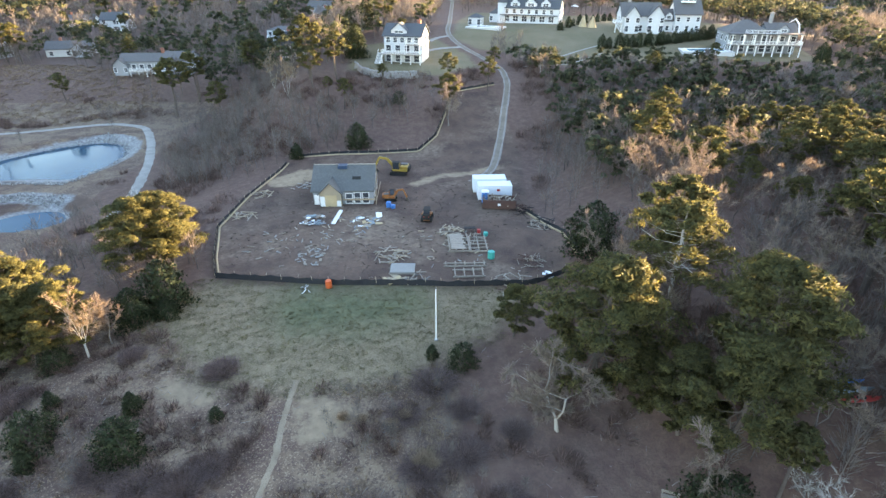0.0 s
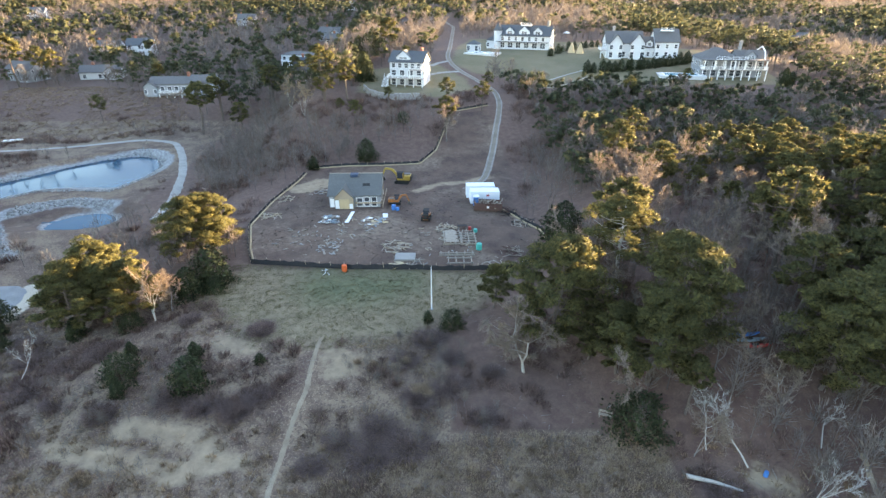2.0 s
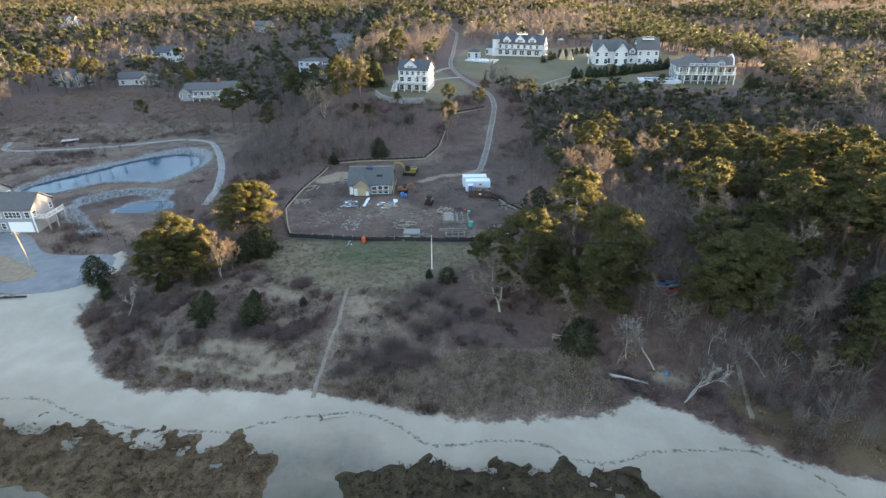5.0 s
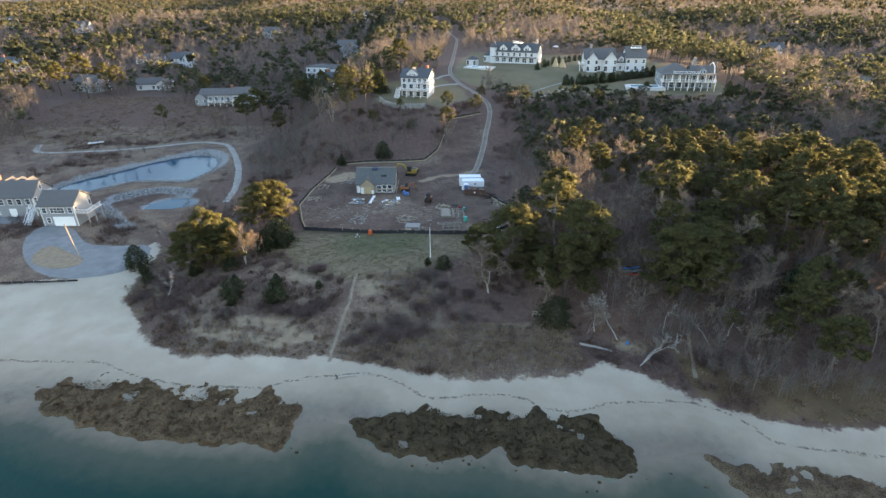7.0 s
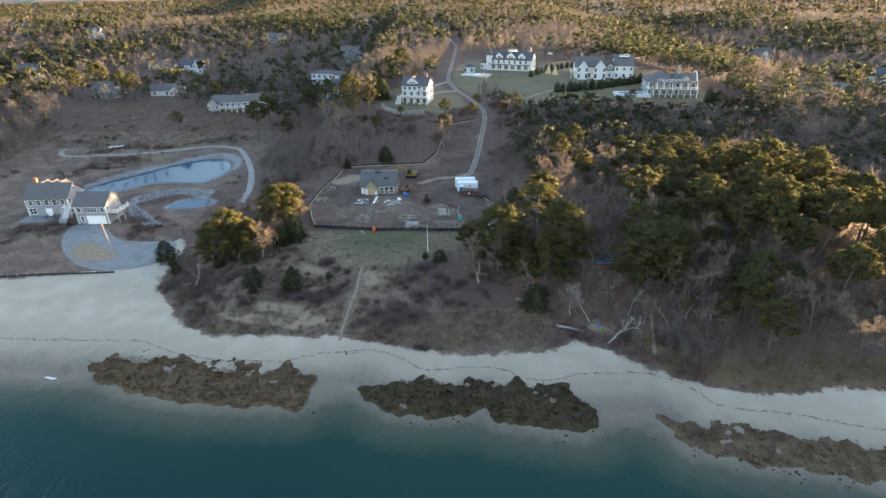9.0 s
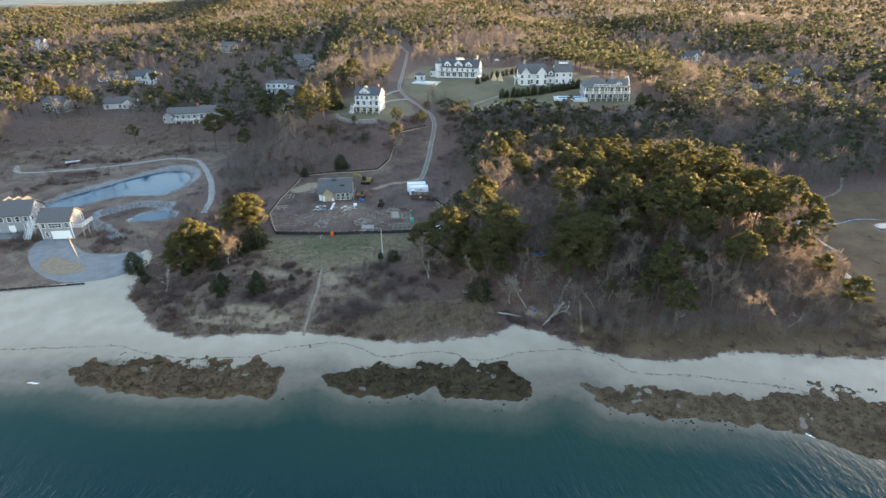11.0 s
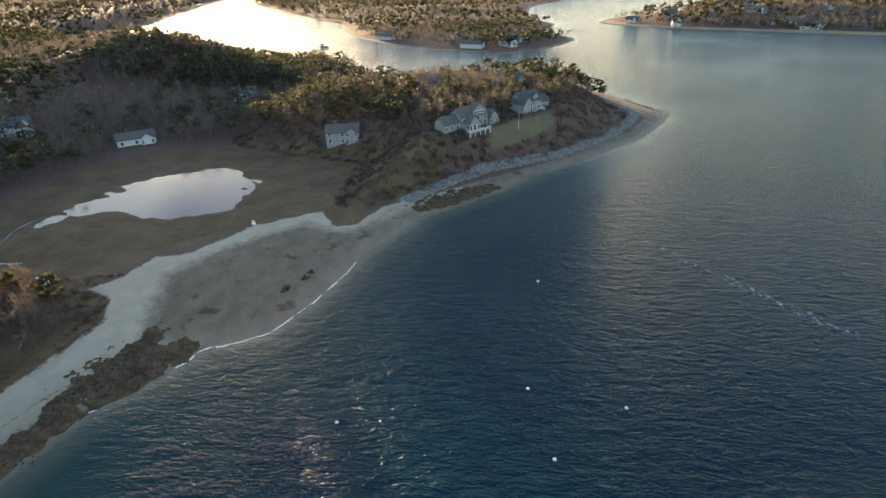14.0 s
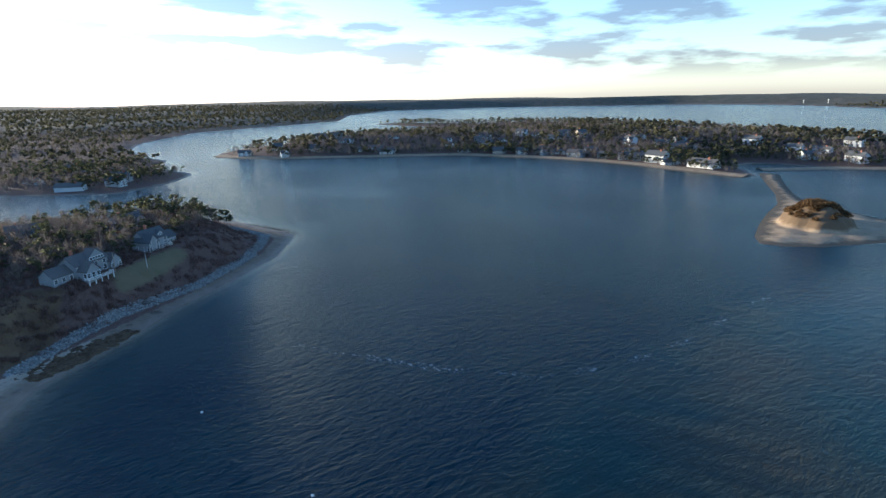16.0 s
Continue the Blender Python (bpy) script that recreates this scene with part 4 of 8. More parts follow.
# ---- woods ----
def clear(x, y):
    """Where woods may stand: 1 in full woods, 0 in the open."""
    d = land_d(x, y)
    w = step(sdist(SAND, x, y), -3, -12) * step(d, 6, 22)
    for poly, m in ((MEADOW, 3), (SITE, 4), (LAWN, 3), (LAWN_B, 2), (MARSH, 5), (BANK, 10), (BANK_B, 8), (DRIVE, 3)):
        w = w * (sdist(poly, x, y) < -m)
    w = w * (ldist(ROAD, x, y) > 5) * (ldist(TRACK, x, y) > 5) * (ldist(RIPRAP[2:7], x, y) > 27) * (sdist(FIELD, x, y) < 0)
    low = (x < -38) & (y < 172) & (y > 20) & (x > -160)
    front = (x < 22) & (x > -64) & (y < 62)
    strip = (x < 30) & (x > -60) & (y >= 60) & (y < 150)
    w = np.where(low | front | strip, 0, w)
    for hx, hy, r in CLEARINGS:
        w = w * (np.hypot(x - hx, y - hy) > r)
    return w


CLEARINGS = [(-9, 158, 15), (-92, 190, 16), (-60, 252, 15), (-46, 205, 9), (-141, 226, 9), (-172, 203, 9), (-153, 288, 11), (-247, 275, 9), (37, 212, 20), (79, 192, 20),
             (101, 168, 19), (181, 196, 12), (230, 224, 12), (219, 178, 12), (229, 136, 12), (230, 78, 13), (313, 62, 12), (223, -25, 12), (223, -79, 11), (250, -103, 11),
             (213, -87, 9), (236, -106, 9), (-118, 82, 28), (101, 158, 11), (89, 160, 10), (-57, 238, 10), (-54, 224, 8), (-90, 179, 11), (-136, 213, 8), (-44, 196, 7), (-165, 193, 7), (-147, 276, 8), (-127, 385, 12), (-70, 480, 12), (-53, 310, 10), (-290, 420, 12), (-43, 186, 9), (-178, 298, 10), (-60, 328, 10), (-374, 453, 12), (219, 318, 12), (-172, 218, 11)] + [(x, y, 22) for x, y in ((520, 1005), (560, 935), (612, 913), (585, 1005), (640, 975), (553, 1145), (500, 925), (700, 955))]


def scatter(r0, r1, az0, az1, cell, seed, keep=1.0):
    """Tree spots on a shaken grid between two rings round the bay."""
    rs = np.random.RandomState(seed)
    n = int(2 * r1 / cell) + 2
    X, Y = np.meshgrid((np.arange(n) - n / 2) * cell, (np.arange(n) - n / 2) * cell)
    x = X.ravel() + rs.uniform(-0.48, 0.48, n * n) * cell
    y = Y.ravel() - 60 + rs.uniform(-0.48, 0.48, n * n) * cell
    r, az = np.hypot(x, y + 60), np.degrees(np.arctan2(x, y + 60))
    ok = (r >= r0) & (r < r1) & (az > az0) & (az < az1)
    x, y = x[ok], y[ok]
    w = clear(x, y)
    ok = rs.uniform(0, 1, len(x)) < w * keep
    x, y = x[ok], y[ok]
    return x, y, height(x, y), rs


def woods(name, x, y, z, rs, kinds, H, K, m, size, label, mat=None):
    """Far woods in two meshes: pines in clumps of needles, and leafless crowns of twigs."""
    pine = kinds
    n = len(x)
    H = np.broadcast_to(np.asarray(H, float), (n,))
    h = H * rs.uniform(0.72, 1.25, n)
    base = np.stack([x, y, z], 1)
    i = np.where(pine)[0]
    if len(i):
        N = len(i)
        f = rs.uniform(0.45, 1.0, (N, K))
        an = rs.uniform(0, 6.283, (N, K))
        rad = h[i, None] * 0.36 * (1.15 - 0.75 * f ** 2) * rs.uniform(0.3, 1.0, (N, K)) ** 0.5
        c = base[i, None] + np.stack([np.cos(an) * rad, np.sin(an) * rad, f * h[i, None] * 0.95], -1)
        d = unit(rs.normal(size=(N, K, m, 3)))
        d[..., 2] = np.abs(d[..., 2]) - 0.3
        L = c[:, :, None] + d * (h[i, None, None, None] * 0.095) * rs.uniform(0.6, 1.1, (N, K, m, 1)) * (1.1, 1.1, 0.7)
        s = np.repeat(h[i] / H[i], K * m) * size * rs.uniform(0.65, 1.2, N * K * m)
        heart = base[i] + np.stack([np.zeros(N), np.zeros(N), h[i] * 0.66], 1)
        nr = unit(d) + 0.8 * unit(c - heart[:, None])[:, :, None] + (0, 0, 0.15)
        lv, lf, ln = leaf_soft(L.reshape(-1, 3), nr.reshape(-1, 3), s, rs)
        me = mesh_np(name + "_pines", lv, lf, (mat or HAZE_LEAF,), None, True, ln)
        tagged(new("pine_woods", me), "pine woods with golden green tufted crowns, " + label, "woods", kind="stuff")
        if size < 1.3:
            tr = tubes(base[i] - (0, 0, 0.3), base[i] + np.stack([np.zeros(N), np.zeros(N), h[i] * 0.9], 1), 0.014 * h[i], 0.005 * h[i], 3)
            tagged(new("pine_trunks", mesh_np(name + "_trunks", *tr, (BARK,))), "dark pine trunks, " + label, "woods", kind="stuff")
    i = np.where(~pine)[0]
    if len(i):
        N, T = len(i), K * m
        f = rs.uniform(0.25, 0.95, (N, T))
        an = rs.uniform(0, 6.283, (N, T))
        r0 = h[i, None] * 0.06 * rs.uniform(0, 1, (N, T))
        b = base[i, None] + np.stack([np.cos(an) * r0, np.sin(an) * r0, f * h[i, None] * 0.7], -1)
        up = h[i, None] * rs.uniform(0.12, 0.34, (N, T))
        out = h[i, None] * rs.uniform(0.05, 0.30, (N, T)) * np.sin(math.pi * np.clip(f, 0.2, 0.95))
        way = np.stack([np.cos(an) * out, np.sin(an) * out, up], -1)
        b = b + way * rs.uniform(0, 0.8, (N, T, 1))
        tip = b + 0.55 * way + rs.normal(0, 0.035, (N, T, 3)) * h[i, None, None]
        tw = spike_tris(b.reshape(-1, 3), tip.reshape(-1, 3), size * 0.16, rs)
        tr = tubes(base[i] - (0, 0, 0.3), base[i] + np.stack([np.zeros(N), np.zeros(N), h[i] * 0.7], 1), 0.012 * h[i], 0.004 * h[i], 3)
        tagged(new("bare_woods", mesh_np(name + "_bare", *joined(tw, tr), (HAZE_TWIG,))), "leafless grey-brown woods, " + label, "woods", kind="stuff")


def tall(x, y):
    """How high the woods grow: low below the lawns, raised behind the marsh to shade the flats."""
    h = np.where(x > 185, np.where(y < -20, 9.5, 12.5), 10.5)
    h = np.where((x < 2) & (y > 185) & (y < 330), 8.0, h)
    h = np.where((x > 20) & (x < 128) & (y > 104) & (y < 165), 7.0, h)
    return np.where((x > 20) & (x < 128) & (y > 128) & (y < 165), 4.6, h)


def pine_share(x, y, rs, base=0.55):
    return rs.uniform(0, 1, len(x)) < np.clip(base - 0.08 + 0.55 * rough2(x, y, 0.028, 9), 0.06, 0.9)


# the wooded rise beside the site, tree by tree
hx_, hy_, hz_, rs = scatter(40, 190, 8, 82, 4.9, 21)
near = (hx_ > 20) & (hx_ < 118) & (hy_ > 8) & (hy_ < 118) & (sdist(GAP, hx_, hy_) < -1)
hx_, hy_ = hx_[near], hy_[near]
hp_ = rs.uniform(0, 1, len(hx_)) < np.where(hx_ > 58, 1.6, 0.75) * np.where(sdist([(40, 38), (62, 26), (92, 22), (112, 40), (112, 112), (55, 112), (42, 80)], hx_, hy_) > 0, 0.46, 0.10)
pick = rs.permutation(len(hx_))[:330]
spots_p = [(float(hx_[i]), float(hy_[i]), float(rs.uniform(7.5, 11.8) * (0.72 if hy_[i] > 82 else 1))) for i in pick if hp_[i]]
spots_b = [(float(hx_[i]), float(hy_[i]), float(rs.uniform(7.0, 11.0) * (0.72 if hy_[i] > 82 else 1))) for i in pick if not hp_[i]]
plant(wood_pines, spots_p, rs, 10.0)
rest = np.ones(len(hx_), bool)
rest[pick] = False
rest_x, rest_y = hx_[rest], hy_[rest]
wood_bares = [tree("bare_tree", bare_parts(s, 9.0, 0.42, 0, 1300, 1), BARK, TWIG, "slim leafless tree of the woods", "tree", "bare trees") for s in (51, 62, 73)]
plant(wood_bares, spots_b, rs, 9.0)

woods("woods_hill", rest_x, rest_y, height(rest_x, rest_y), rs, hp_[rest], 9.5, 10, 16, 0.5, "on the rise")
fill_x, fill_y, fill_z, rs = scatter(40, 190, 8, 82, 4.6, 22)
ok = (fill_x > 20) & (fill_x < 118) & (fill_y > 8) & (fill_y < 118)
woods("woods_fill", fill_x[ok], fill_y[ok], fill_z[ok], rs, np.zeros(ok.sum(), bool), 6.5, 10, 12, 0.34, "low under the pines")
x_, y_, z_, rs = scatter(60, 330, -62, 128, 5.2, 5)
ok = ~((x_ > 20) & (x_ < 118) & (y_ > 8) & (y_ < 118))
woods("woods_a", x_[ok], y_[ok], z_[ok], rs, pine_share(x_[ok], y_[ok], rs, 0.50), tall(x_[ok], y_[ok]), 9, 15, 0.58, "near the houses")
x_, y_, z_, rs = scatter(120, 330, 2, 60, 2.9, 16)
ok = (x_ > 21) & (x_ < 132) & (y_ > 84) & (y_ < 163)
woods("woods_f", x_[ok], y_[ok], z_[ok], rs, rs.uniform(0, 1, ok.sum()) < 0.55 + 0.3 * rough2(x_[ok], y_[ok], 0.06, 44), np.minimum(tall(x_[ok], y_[ok]), 6.5) * 0.95, 8, 11, 0.5, "below the lawns")
# unseen belt of tall trees, added on that rise to shade the sand flats
x_, y_, z_, rs = scatter(300, 500, 40, 80, 3.6, 15)
ok = (x_ > 325) & (y_ > 15) & (y_ < 175) & (x_ < 430)
woods("woods_shading", x_[ok], y_[ok], z_[ok], rs, rs.uniform(0, 1, ok.sum()) < 0.55, 14, 8, 9, 0.8, "added to shade the flats")
x_, y_, z_, rs = scatter(330, 760, -60, 165, 7.2, 6)
woods("woods_b", x_, y_, z_, rs, pine_share(x_, y_, rs, 0.52), 10, 7, 9, 1.1, "behind the houses")
x_, y_, z_, rs = scatter(330, 960, 108, 165, 7.0, 18)
ok = sdist(ISLAND, x_, y_) > 14
woods("woods_g", x_[ok], y_[ok], z_[ok], rs, rs.uniform(0, 1, ok.sum()) < 0.42 + 0.3 * rough2(x_[ok], y_[ok], 0.02, 45), 6.2, 4, 7, 1.0, "round the village")
x_, y_, z_, rs = scatter(760, 1600, -60, 165, 13, 7)
woods("woods_c", x_, y_, z_, rs, pine_share(x_, y_, rs, 0.5), 11, 4, 6, 2.3, "far off", FAR_HAZE_LEAF)
x_, y_, z_, rs = scatter(1600, 3400, -62, 170, 27, 8)
woods("woods_d", x_, y_, z_, rs, np.ones(len(x_), bool), 10.5, 2, 5, 4.2, "at the horizon", FAR_HAZE_LEAF)


# domes of leafless purple-brown shrub on the dunes
SHRUBS = [(-22.5, 45.0, 2.3), (-33.0, 47.4, 1.8), (-22.0, 31.6, 2.6), (-25.8, 32.4, 2.4), (-19.8, 34.0, 2.4), (-29.5, 33.5, 2.2), (-6.0, 25.9, 2.8), (-9.6, 27.7, 2.4), (-2.2, 27.0, 2.6), (-5.4, 29.4, 2.4), (-2.9, 39.0, 2.4),
          (0.2, 43.0, 2.2), (-51.2, 41.5, 2.6), (-46.5, 39.8, 2.6), (-48.5, 36.0, 2.2), (-42.5, 42.0, 2.4), (-38.1, 38.8, 2.0), (2.9, 34.5, 2.0), (-1.1, 33.0, 2.2), (-43.8, 33.5, 2.0), (-54.0, 44.5, 2.2), (6.5, 30.0, 1.8),
          (3.0, 39.5, 2.3), (-37.0, 31.5, 1.8), (-55.5, 38.5, 2.0), (8.0, 37.0, 2.0), (-12.0, 24.6, 1.6), (29.0, 20.0, 2.0), (38.0, 19.0, 2.2), (46.5, 18.0, 2.4), (52.0, 15.5, 2.0)]
shrubs = []
for sd in (201, 202, 203):
    e = tagged(new("shrub"), "dome of leafless purple-brown shrub on the dune", "shrub", "dune shrubs")
    part_np("crown", *shrub_parts(sd, 1.5, 1.7, 1700), SHRUB_TWIG, e)
    shrubs.append(e)
for i, (x, y, r) in enumerate(SHRUBS):
    m = at(x, y, r * 0.5, 47.0 * i) @ Matrix.Diagonal((1, 1, 0.62, 1))
    if i < 3:
        shrubs[i].matrix_basis = m
    else:
        copy_thing(shrubs[i % 3], m)

# young leafless growth round the clearing, by the pond and on the dunes
def saplings(name, n, keep, H, K, size, seed, box_, label):
    rs = np.random.RandomState(seed)
    x, y = rs.uniform(box_[0], box_[1], n), rs.uniform(box_[2], box_[3], n)
    w = on_land(x, y) * keep(x, y)
    for poly, m in ((MEADOW, 1), (SITE, 2), (BANK, 3), (BANK_B, 4), (DRIVE, 3), (MARSH, 2), (LAWN, 1), (LAWN_B, 1), (POND_B, 3), (FIELD, 0)):
        w = w * (sdist(poly, x, y) < -m)
    w = w * (ldist(PATH_DOWN, x, y) > 2.5) * (ldist(TRACK, x, y) > 4) * (ldist(ROAD, x, y) > 4)
    for hx, hy, r in CLEARINGS:
        w = w * (np.hypot(x - hx, y - hy) > r)
    ok = rs.uniform(0, 1, n) < w
    x, y = x[ok], y[ok]
    woods(name, x, y, height(x, y), rs, np.zeros(len(x), bool), H, K, 8, size, label)


def on_land(x, y):
    return (sdist(SAND, x, y) < -0.5) & (land_d(x, y) > 4)


saplings("saplings_a", 4400, lambda x, y: step(rough2(x, y, 0.07, 12), -0.5, 0.5) * (0.1 + 0.9 * step(x, -66, -52)), 5.6, 9, 0.28, 301, (-150, 30, 60, 176), "thick round the clearing")
saplings("saplings_b", 420, lambda x, y: step(rough2(x, y, 0.13, 33), -0.2, 0.6), 2.6, 22, 0.11, 302, (-64, 40, 16, 60), "low on the dunes")
saplings("saplings_d", 900, lambda x, y: 0.7 * (sdist(SAND, x, y) < -4) * (y < 46), 4.6, 18, 0.13, 304, (34, 112, 6, 46), "on the slope above the beach")
saplings("saplings_c", 900, lambda x, y: (sdist(POINT_HILL, x, y) > 4) * (x < 330) * (ldist(RIPRAP[2:7], x, y) > 24) * 0.8, 4.2, 9, 0.36, 303, (170, 330, -150, 20), "on the point")


# ---- brush, grass and reeds ----
def brush(name, n, keep, H, R, stems, mat, label, seed, box_, width=0.018):
    """Low growth of thin stems over an area."""
    rs = np.random.RandomState(seed)
    x, y = rs.uniform(box_[0], box_[1], n), rs.uniform(box_[2], box_[3], n)
    ok = rs.uniform(0, 1, n) < keep(x, y)
    x, y = x[ok], y[ok]
    N = len(x)
    hh = H * rs.uniform(0.5, 1.3, N)
    rr = R * rs.uniform(0.6, 1.3, N)
    an, q = rs.uniform(0, 6.283, (N, stems)), np.sqrt(rs.uniform(0, 1, (N, stems)))
    bx, by = x[:, None] + np.cos(an) * q * rr[:, None] * 0.7, y[:, None] + np.sin(an) * q * rr[:, None] * 0.7
    bz = height(bx.ravel(), by.ravel()) - 0.05
    base = np.stack([bx.ravel(), by.ravel(), bz], 1)
    up = (hh[:, None] * (1.1 - 0.55 * q ** 2) * rs.uniform(0.5, 1.05, (N, stems))).ravel()
    out = (rr[:, None] * 0.45 * q).ravel()
    tip = base + np.stack([np.cos(an.ravel()) * out + rs.normal(0, 0.2, N * stems) * H, np.sin(an.ravel()) * out + rs.normal(0, 0.2, N * stems) * H, up], 1)
    me = mesh_np(name, *spike_tris(base, tip, width, rs), (mat,))
    return tagged(new(name, me), label, "brush", kind="stuff")


def pale_d(x, y):
    return np.min([ldist(ln, x, y) for ln in PALE], axis=0)


def thicket(x, y):
    w = step(rough2(x, y, 0.16, 31), -0.35, 0.5) * on_land(x, y) * (pale_d(x, y) > 2.2)
    for poly, m in ((MEADOW, 0), (SITE, 1), (BANK, 6), (BANK_B, 6), (DRIVE, 1), (MARSH, 0), (LAWN, 0), (LAWN_B, 0)):
        w = w * (sdist(poly, x, y) < -m)
    w = np.where(sdist(FIELD, x, y) > 0, 0.22 * w, w)
    return w * (ldist(PATH_DOWN, x, y) > 2) * (ldist(TRACK, x, y) > 4) * (ldist(ROAD, x, y) > 3.5)


brush("brush", 2300, lambda x, y: 0.6 * thicket(x, y) * ((y < 60)), 1.0, 1.2, 70, BRUSH, "low leafless purple-brown brush on the dunes", 41, (-66, 30, 14, 62), 0.045)
brush("hill_brush", 2600, lambda x, y: thicket(x, y) * (x > 20) * 0.9, 1.3, 1.4, 60, BRUSH, "brown undergrowth below the trees", 42, (20, 118, 2, 120), 0.034)
brush("thicket", 4200, lambda x, y: thicket(x, y), 1.7, 1.7, 60, BRUSH, "grey-brown thicket round the clearing", 43, (-150, 30, 60, 175), 0.042)
brush("point_brush", 6500, lambda x, y: (sdist(POINT_HILL, x, y) > -8) * (sdist(SAND, x, y) < -4) * (sdist(LAWN_C, x, y) < 0), 1.7, 1.8, 44, BRUSH, "brown brush on the bluff of the point", 44, (165, 365, -165, 35), 0.06)
REEDS = [(-14, 19.5), (-9.5, 23.6), (-5, 25.2), (3, 27.6), (11, 28), (18, 27), (23.5, 25.4), (26, 20.5), (25, 17), (19.4, 16.2), (12.3, 15.8), (7.8, 15.2), (2.9, 15.6), (-7.6, 18.2)]
brush("reeds", 2600, lambda x, y: (sdist(REEDS, x, y) > 0) * (rough2(x, y, 0.4, 14) > -0.9), 0.75, 0.6, 13, REED, "dense dry straw-coloured reeds behind the beach", 51, (-15, 27, 14, 29), 0.026)
brush("beach_grass", 3600, lambda x, y: on_land(x, y) * (sdist(SAND, x, y) > -9) * (rough2(x, y, 0.3, 8) > -0.5) * (ldist(PATH_DOWN, x, y) > 1.2), 0.7, 0.7, 34, STRAW, "dry straw-coloured beach grass at the head of the beach", 45, (-64, 112, -2, 45), 0.04)
brush("meadow_grass", 5200, lambda x, y: (sdist(MEADOW, x, y) > -2) * (sdist(SITE, x, y) < -0.5), 0.2, 0.5, 24, MEADOW_LEAF, "short winter meadow grass, partly green", 46, (-34, 15, 41, 63), 0.03)
brush("dune_grass", 6000, lambda x, y: on_land(x, y) * (sdist(MEADOW, x, y) < 0) * (ldist(PATH_DOWN, x, y) > 1.1) * (pale_d(x, y) > 1.6) * step(rough2(x, y, 0.16, 31), 0.45, -0.3) * ((x < 1) | (y < 27)), 0.5, 0.6, 22, STRAW, "tufts of dry dune grass", 47, (-62, 24, 18, 60), 0.042)
brush("field_grass", 3000, lambda x, y: (sdist(FIELD, x, y) > -3) * (rough2(x, y, 0.12, 19) > -0.6), 0.6, 1.1, 16, STRAW, "rough dry grass of the open field above the pond", 52, (-175, -82, 150, 210), 0.06)
brush("marsh_grass", 5000, lambda x, y: (sdist(MARSH, x, y) > 0) * (sdist(POOL, x, y) < -1.5), 0.4, 0.9, 20, MARSH_STRAW, "flat brown salt marsh grass", 48, (110, 235, -75, 90), 0.02)


# ---- roads ----
def gravel_material(name, a, b):
    k = Nodes(name)
    c = k.mix(k.span(k.noise(0.5, 4), 0.3, 0.7), a, b)
    c = k.mix(k.span(k.noise(9, 3), 0.5, 0.75), c, [v * 0.7 for v in a])
    k.bump(k.noise(14, 3), 0.4, 0.05)
    return k.done(c, 0.92, 0, 0.2)


GRAVEL = gravel_material("gravel", (0.20, 0.175, 0.155), (0.285, 0.255, 0.225))
SHELL = gravel_material("crushed_shell", (0.23, 0.215, 0.195), (0.33, 0.31, 0.285))
BLUESTONE = gravel_material("bluestone_gravel", (0.17, 0.172, 0.172), (0.24, 0.24, 0.238))


def ribbon(name, line, width, mat, label, k=120, lift=0.06, seed=0, side=0.0):
    rs = np.random.RandomState(seed)
    p = smoothed(line, k)
    d = unit(np.gradient(p, axis=0))
    nrm = np.stack([-d[:, 1], d[:, 0]], 1)
    p = p + nrm * side
    cols = 5
    rows = []
    for j in range(cols):
        o = (j / (cols - 1) - 0.5) * width
        edge = rs.normal(0, 0.18, len(p)) if j in (0, cols - 1) else 0
        q = p + nrm * (o + edge)[:, None] if j in (0, cols - 1) else p + nrm * o
        drop = -0.1 if j in (0, cols - 1) else lift - 0.02 * abs(j - 2)
        rows.append(np.stack([q[:, 0], q[:, 1], height(q[:, 0], q[:, 1]) + drop], 1))
    v = np.stack(rows, 1).reshape(-1, 3)
    i = (np.arange(len(p) - 1)[:, None] * cols + np.arange(cols - 1)[None]).ravel()
    me = mesh_np(name, v, np.stack([i, i + 1, i + cols + 1, i + cols], 1), (mat,), None, True)
    return tagged(new(name, me), label, "road", kind="structure")


def patch(name, poly, hole, mat, label, st=1.0, lift=0.07):
    x0, x1 = min(p[0] for p in poly) - 2, max(p[0] for p in poly) + 2
    y0, y1 = min(p[1] for p in poly) - 2, max(p[1] for p in poly) + 2
    xs, ys = np.arange(x0, x1, st), np.arange(y0, y1, st)
    X, Y = np.meshgrid(xs, ys)
    X, Y = X.ravel(), Y.ravel()
    d = sdist(poly, X, Y)
    if hole:
        d = np.minimum(d, -sdist(hole, X, Y))
    z = height(X, Y) + np.clip(d * 0.25, -0.25, lift)
    n = len(xs)
    q = (np.arange(len(ys) - 1)[:, None] * n + np.arange(n - 1)[None]).ravel()
    f = np.stack([q, q + 1, q + n + 1, q + n], 1)
    f = f[(d[f] > -1.0).all(1)]
    me = mesh_np(name, np.stack([X, Y, z], 1), f, (mat,), None, True)
    return tagged(new(name, me), label, "pavement", kind="structure")


SANDY = gravel_material("trodden_sand", (0.19, 0.145, 0.105), (0.28, 0.225, 0.165))
DIRT_LANE = gravel_material("dirt_lane", (0.15, 0.125, 0.10), (0.22, 0.185, 0.15))
ribbon("road", ROAD, 2.7, DIRT_LANE, "worn dirt lane winding up to the houses", 160, 0.05, 1)
for side in (-0.65, 0.65):
    ribbon("wheel_track", ROAD, 0.6, GRAVEL, "pale wheel track worn into the lane", 160, 0.09, 5, side)
ribbon("track", TRACK, 2.9, SHELL, "pale gravel track round the pond", 90, 0.08, 2)
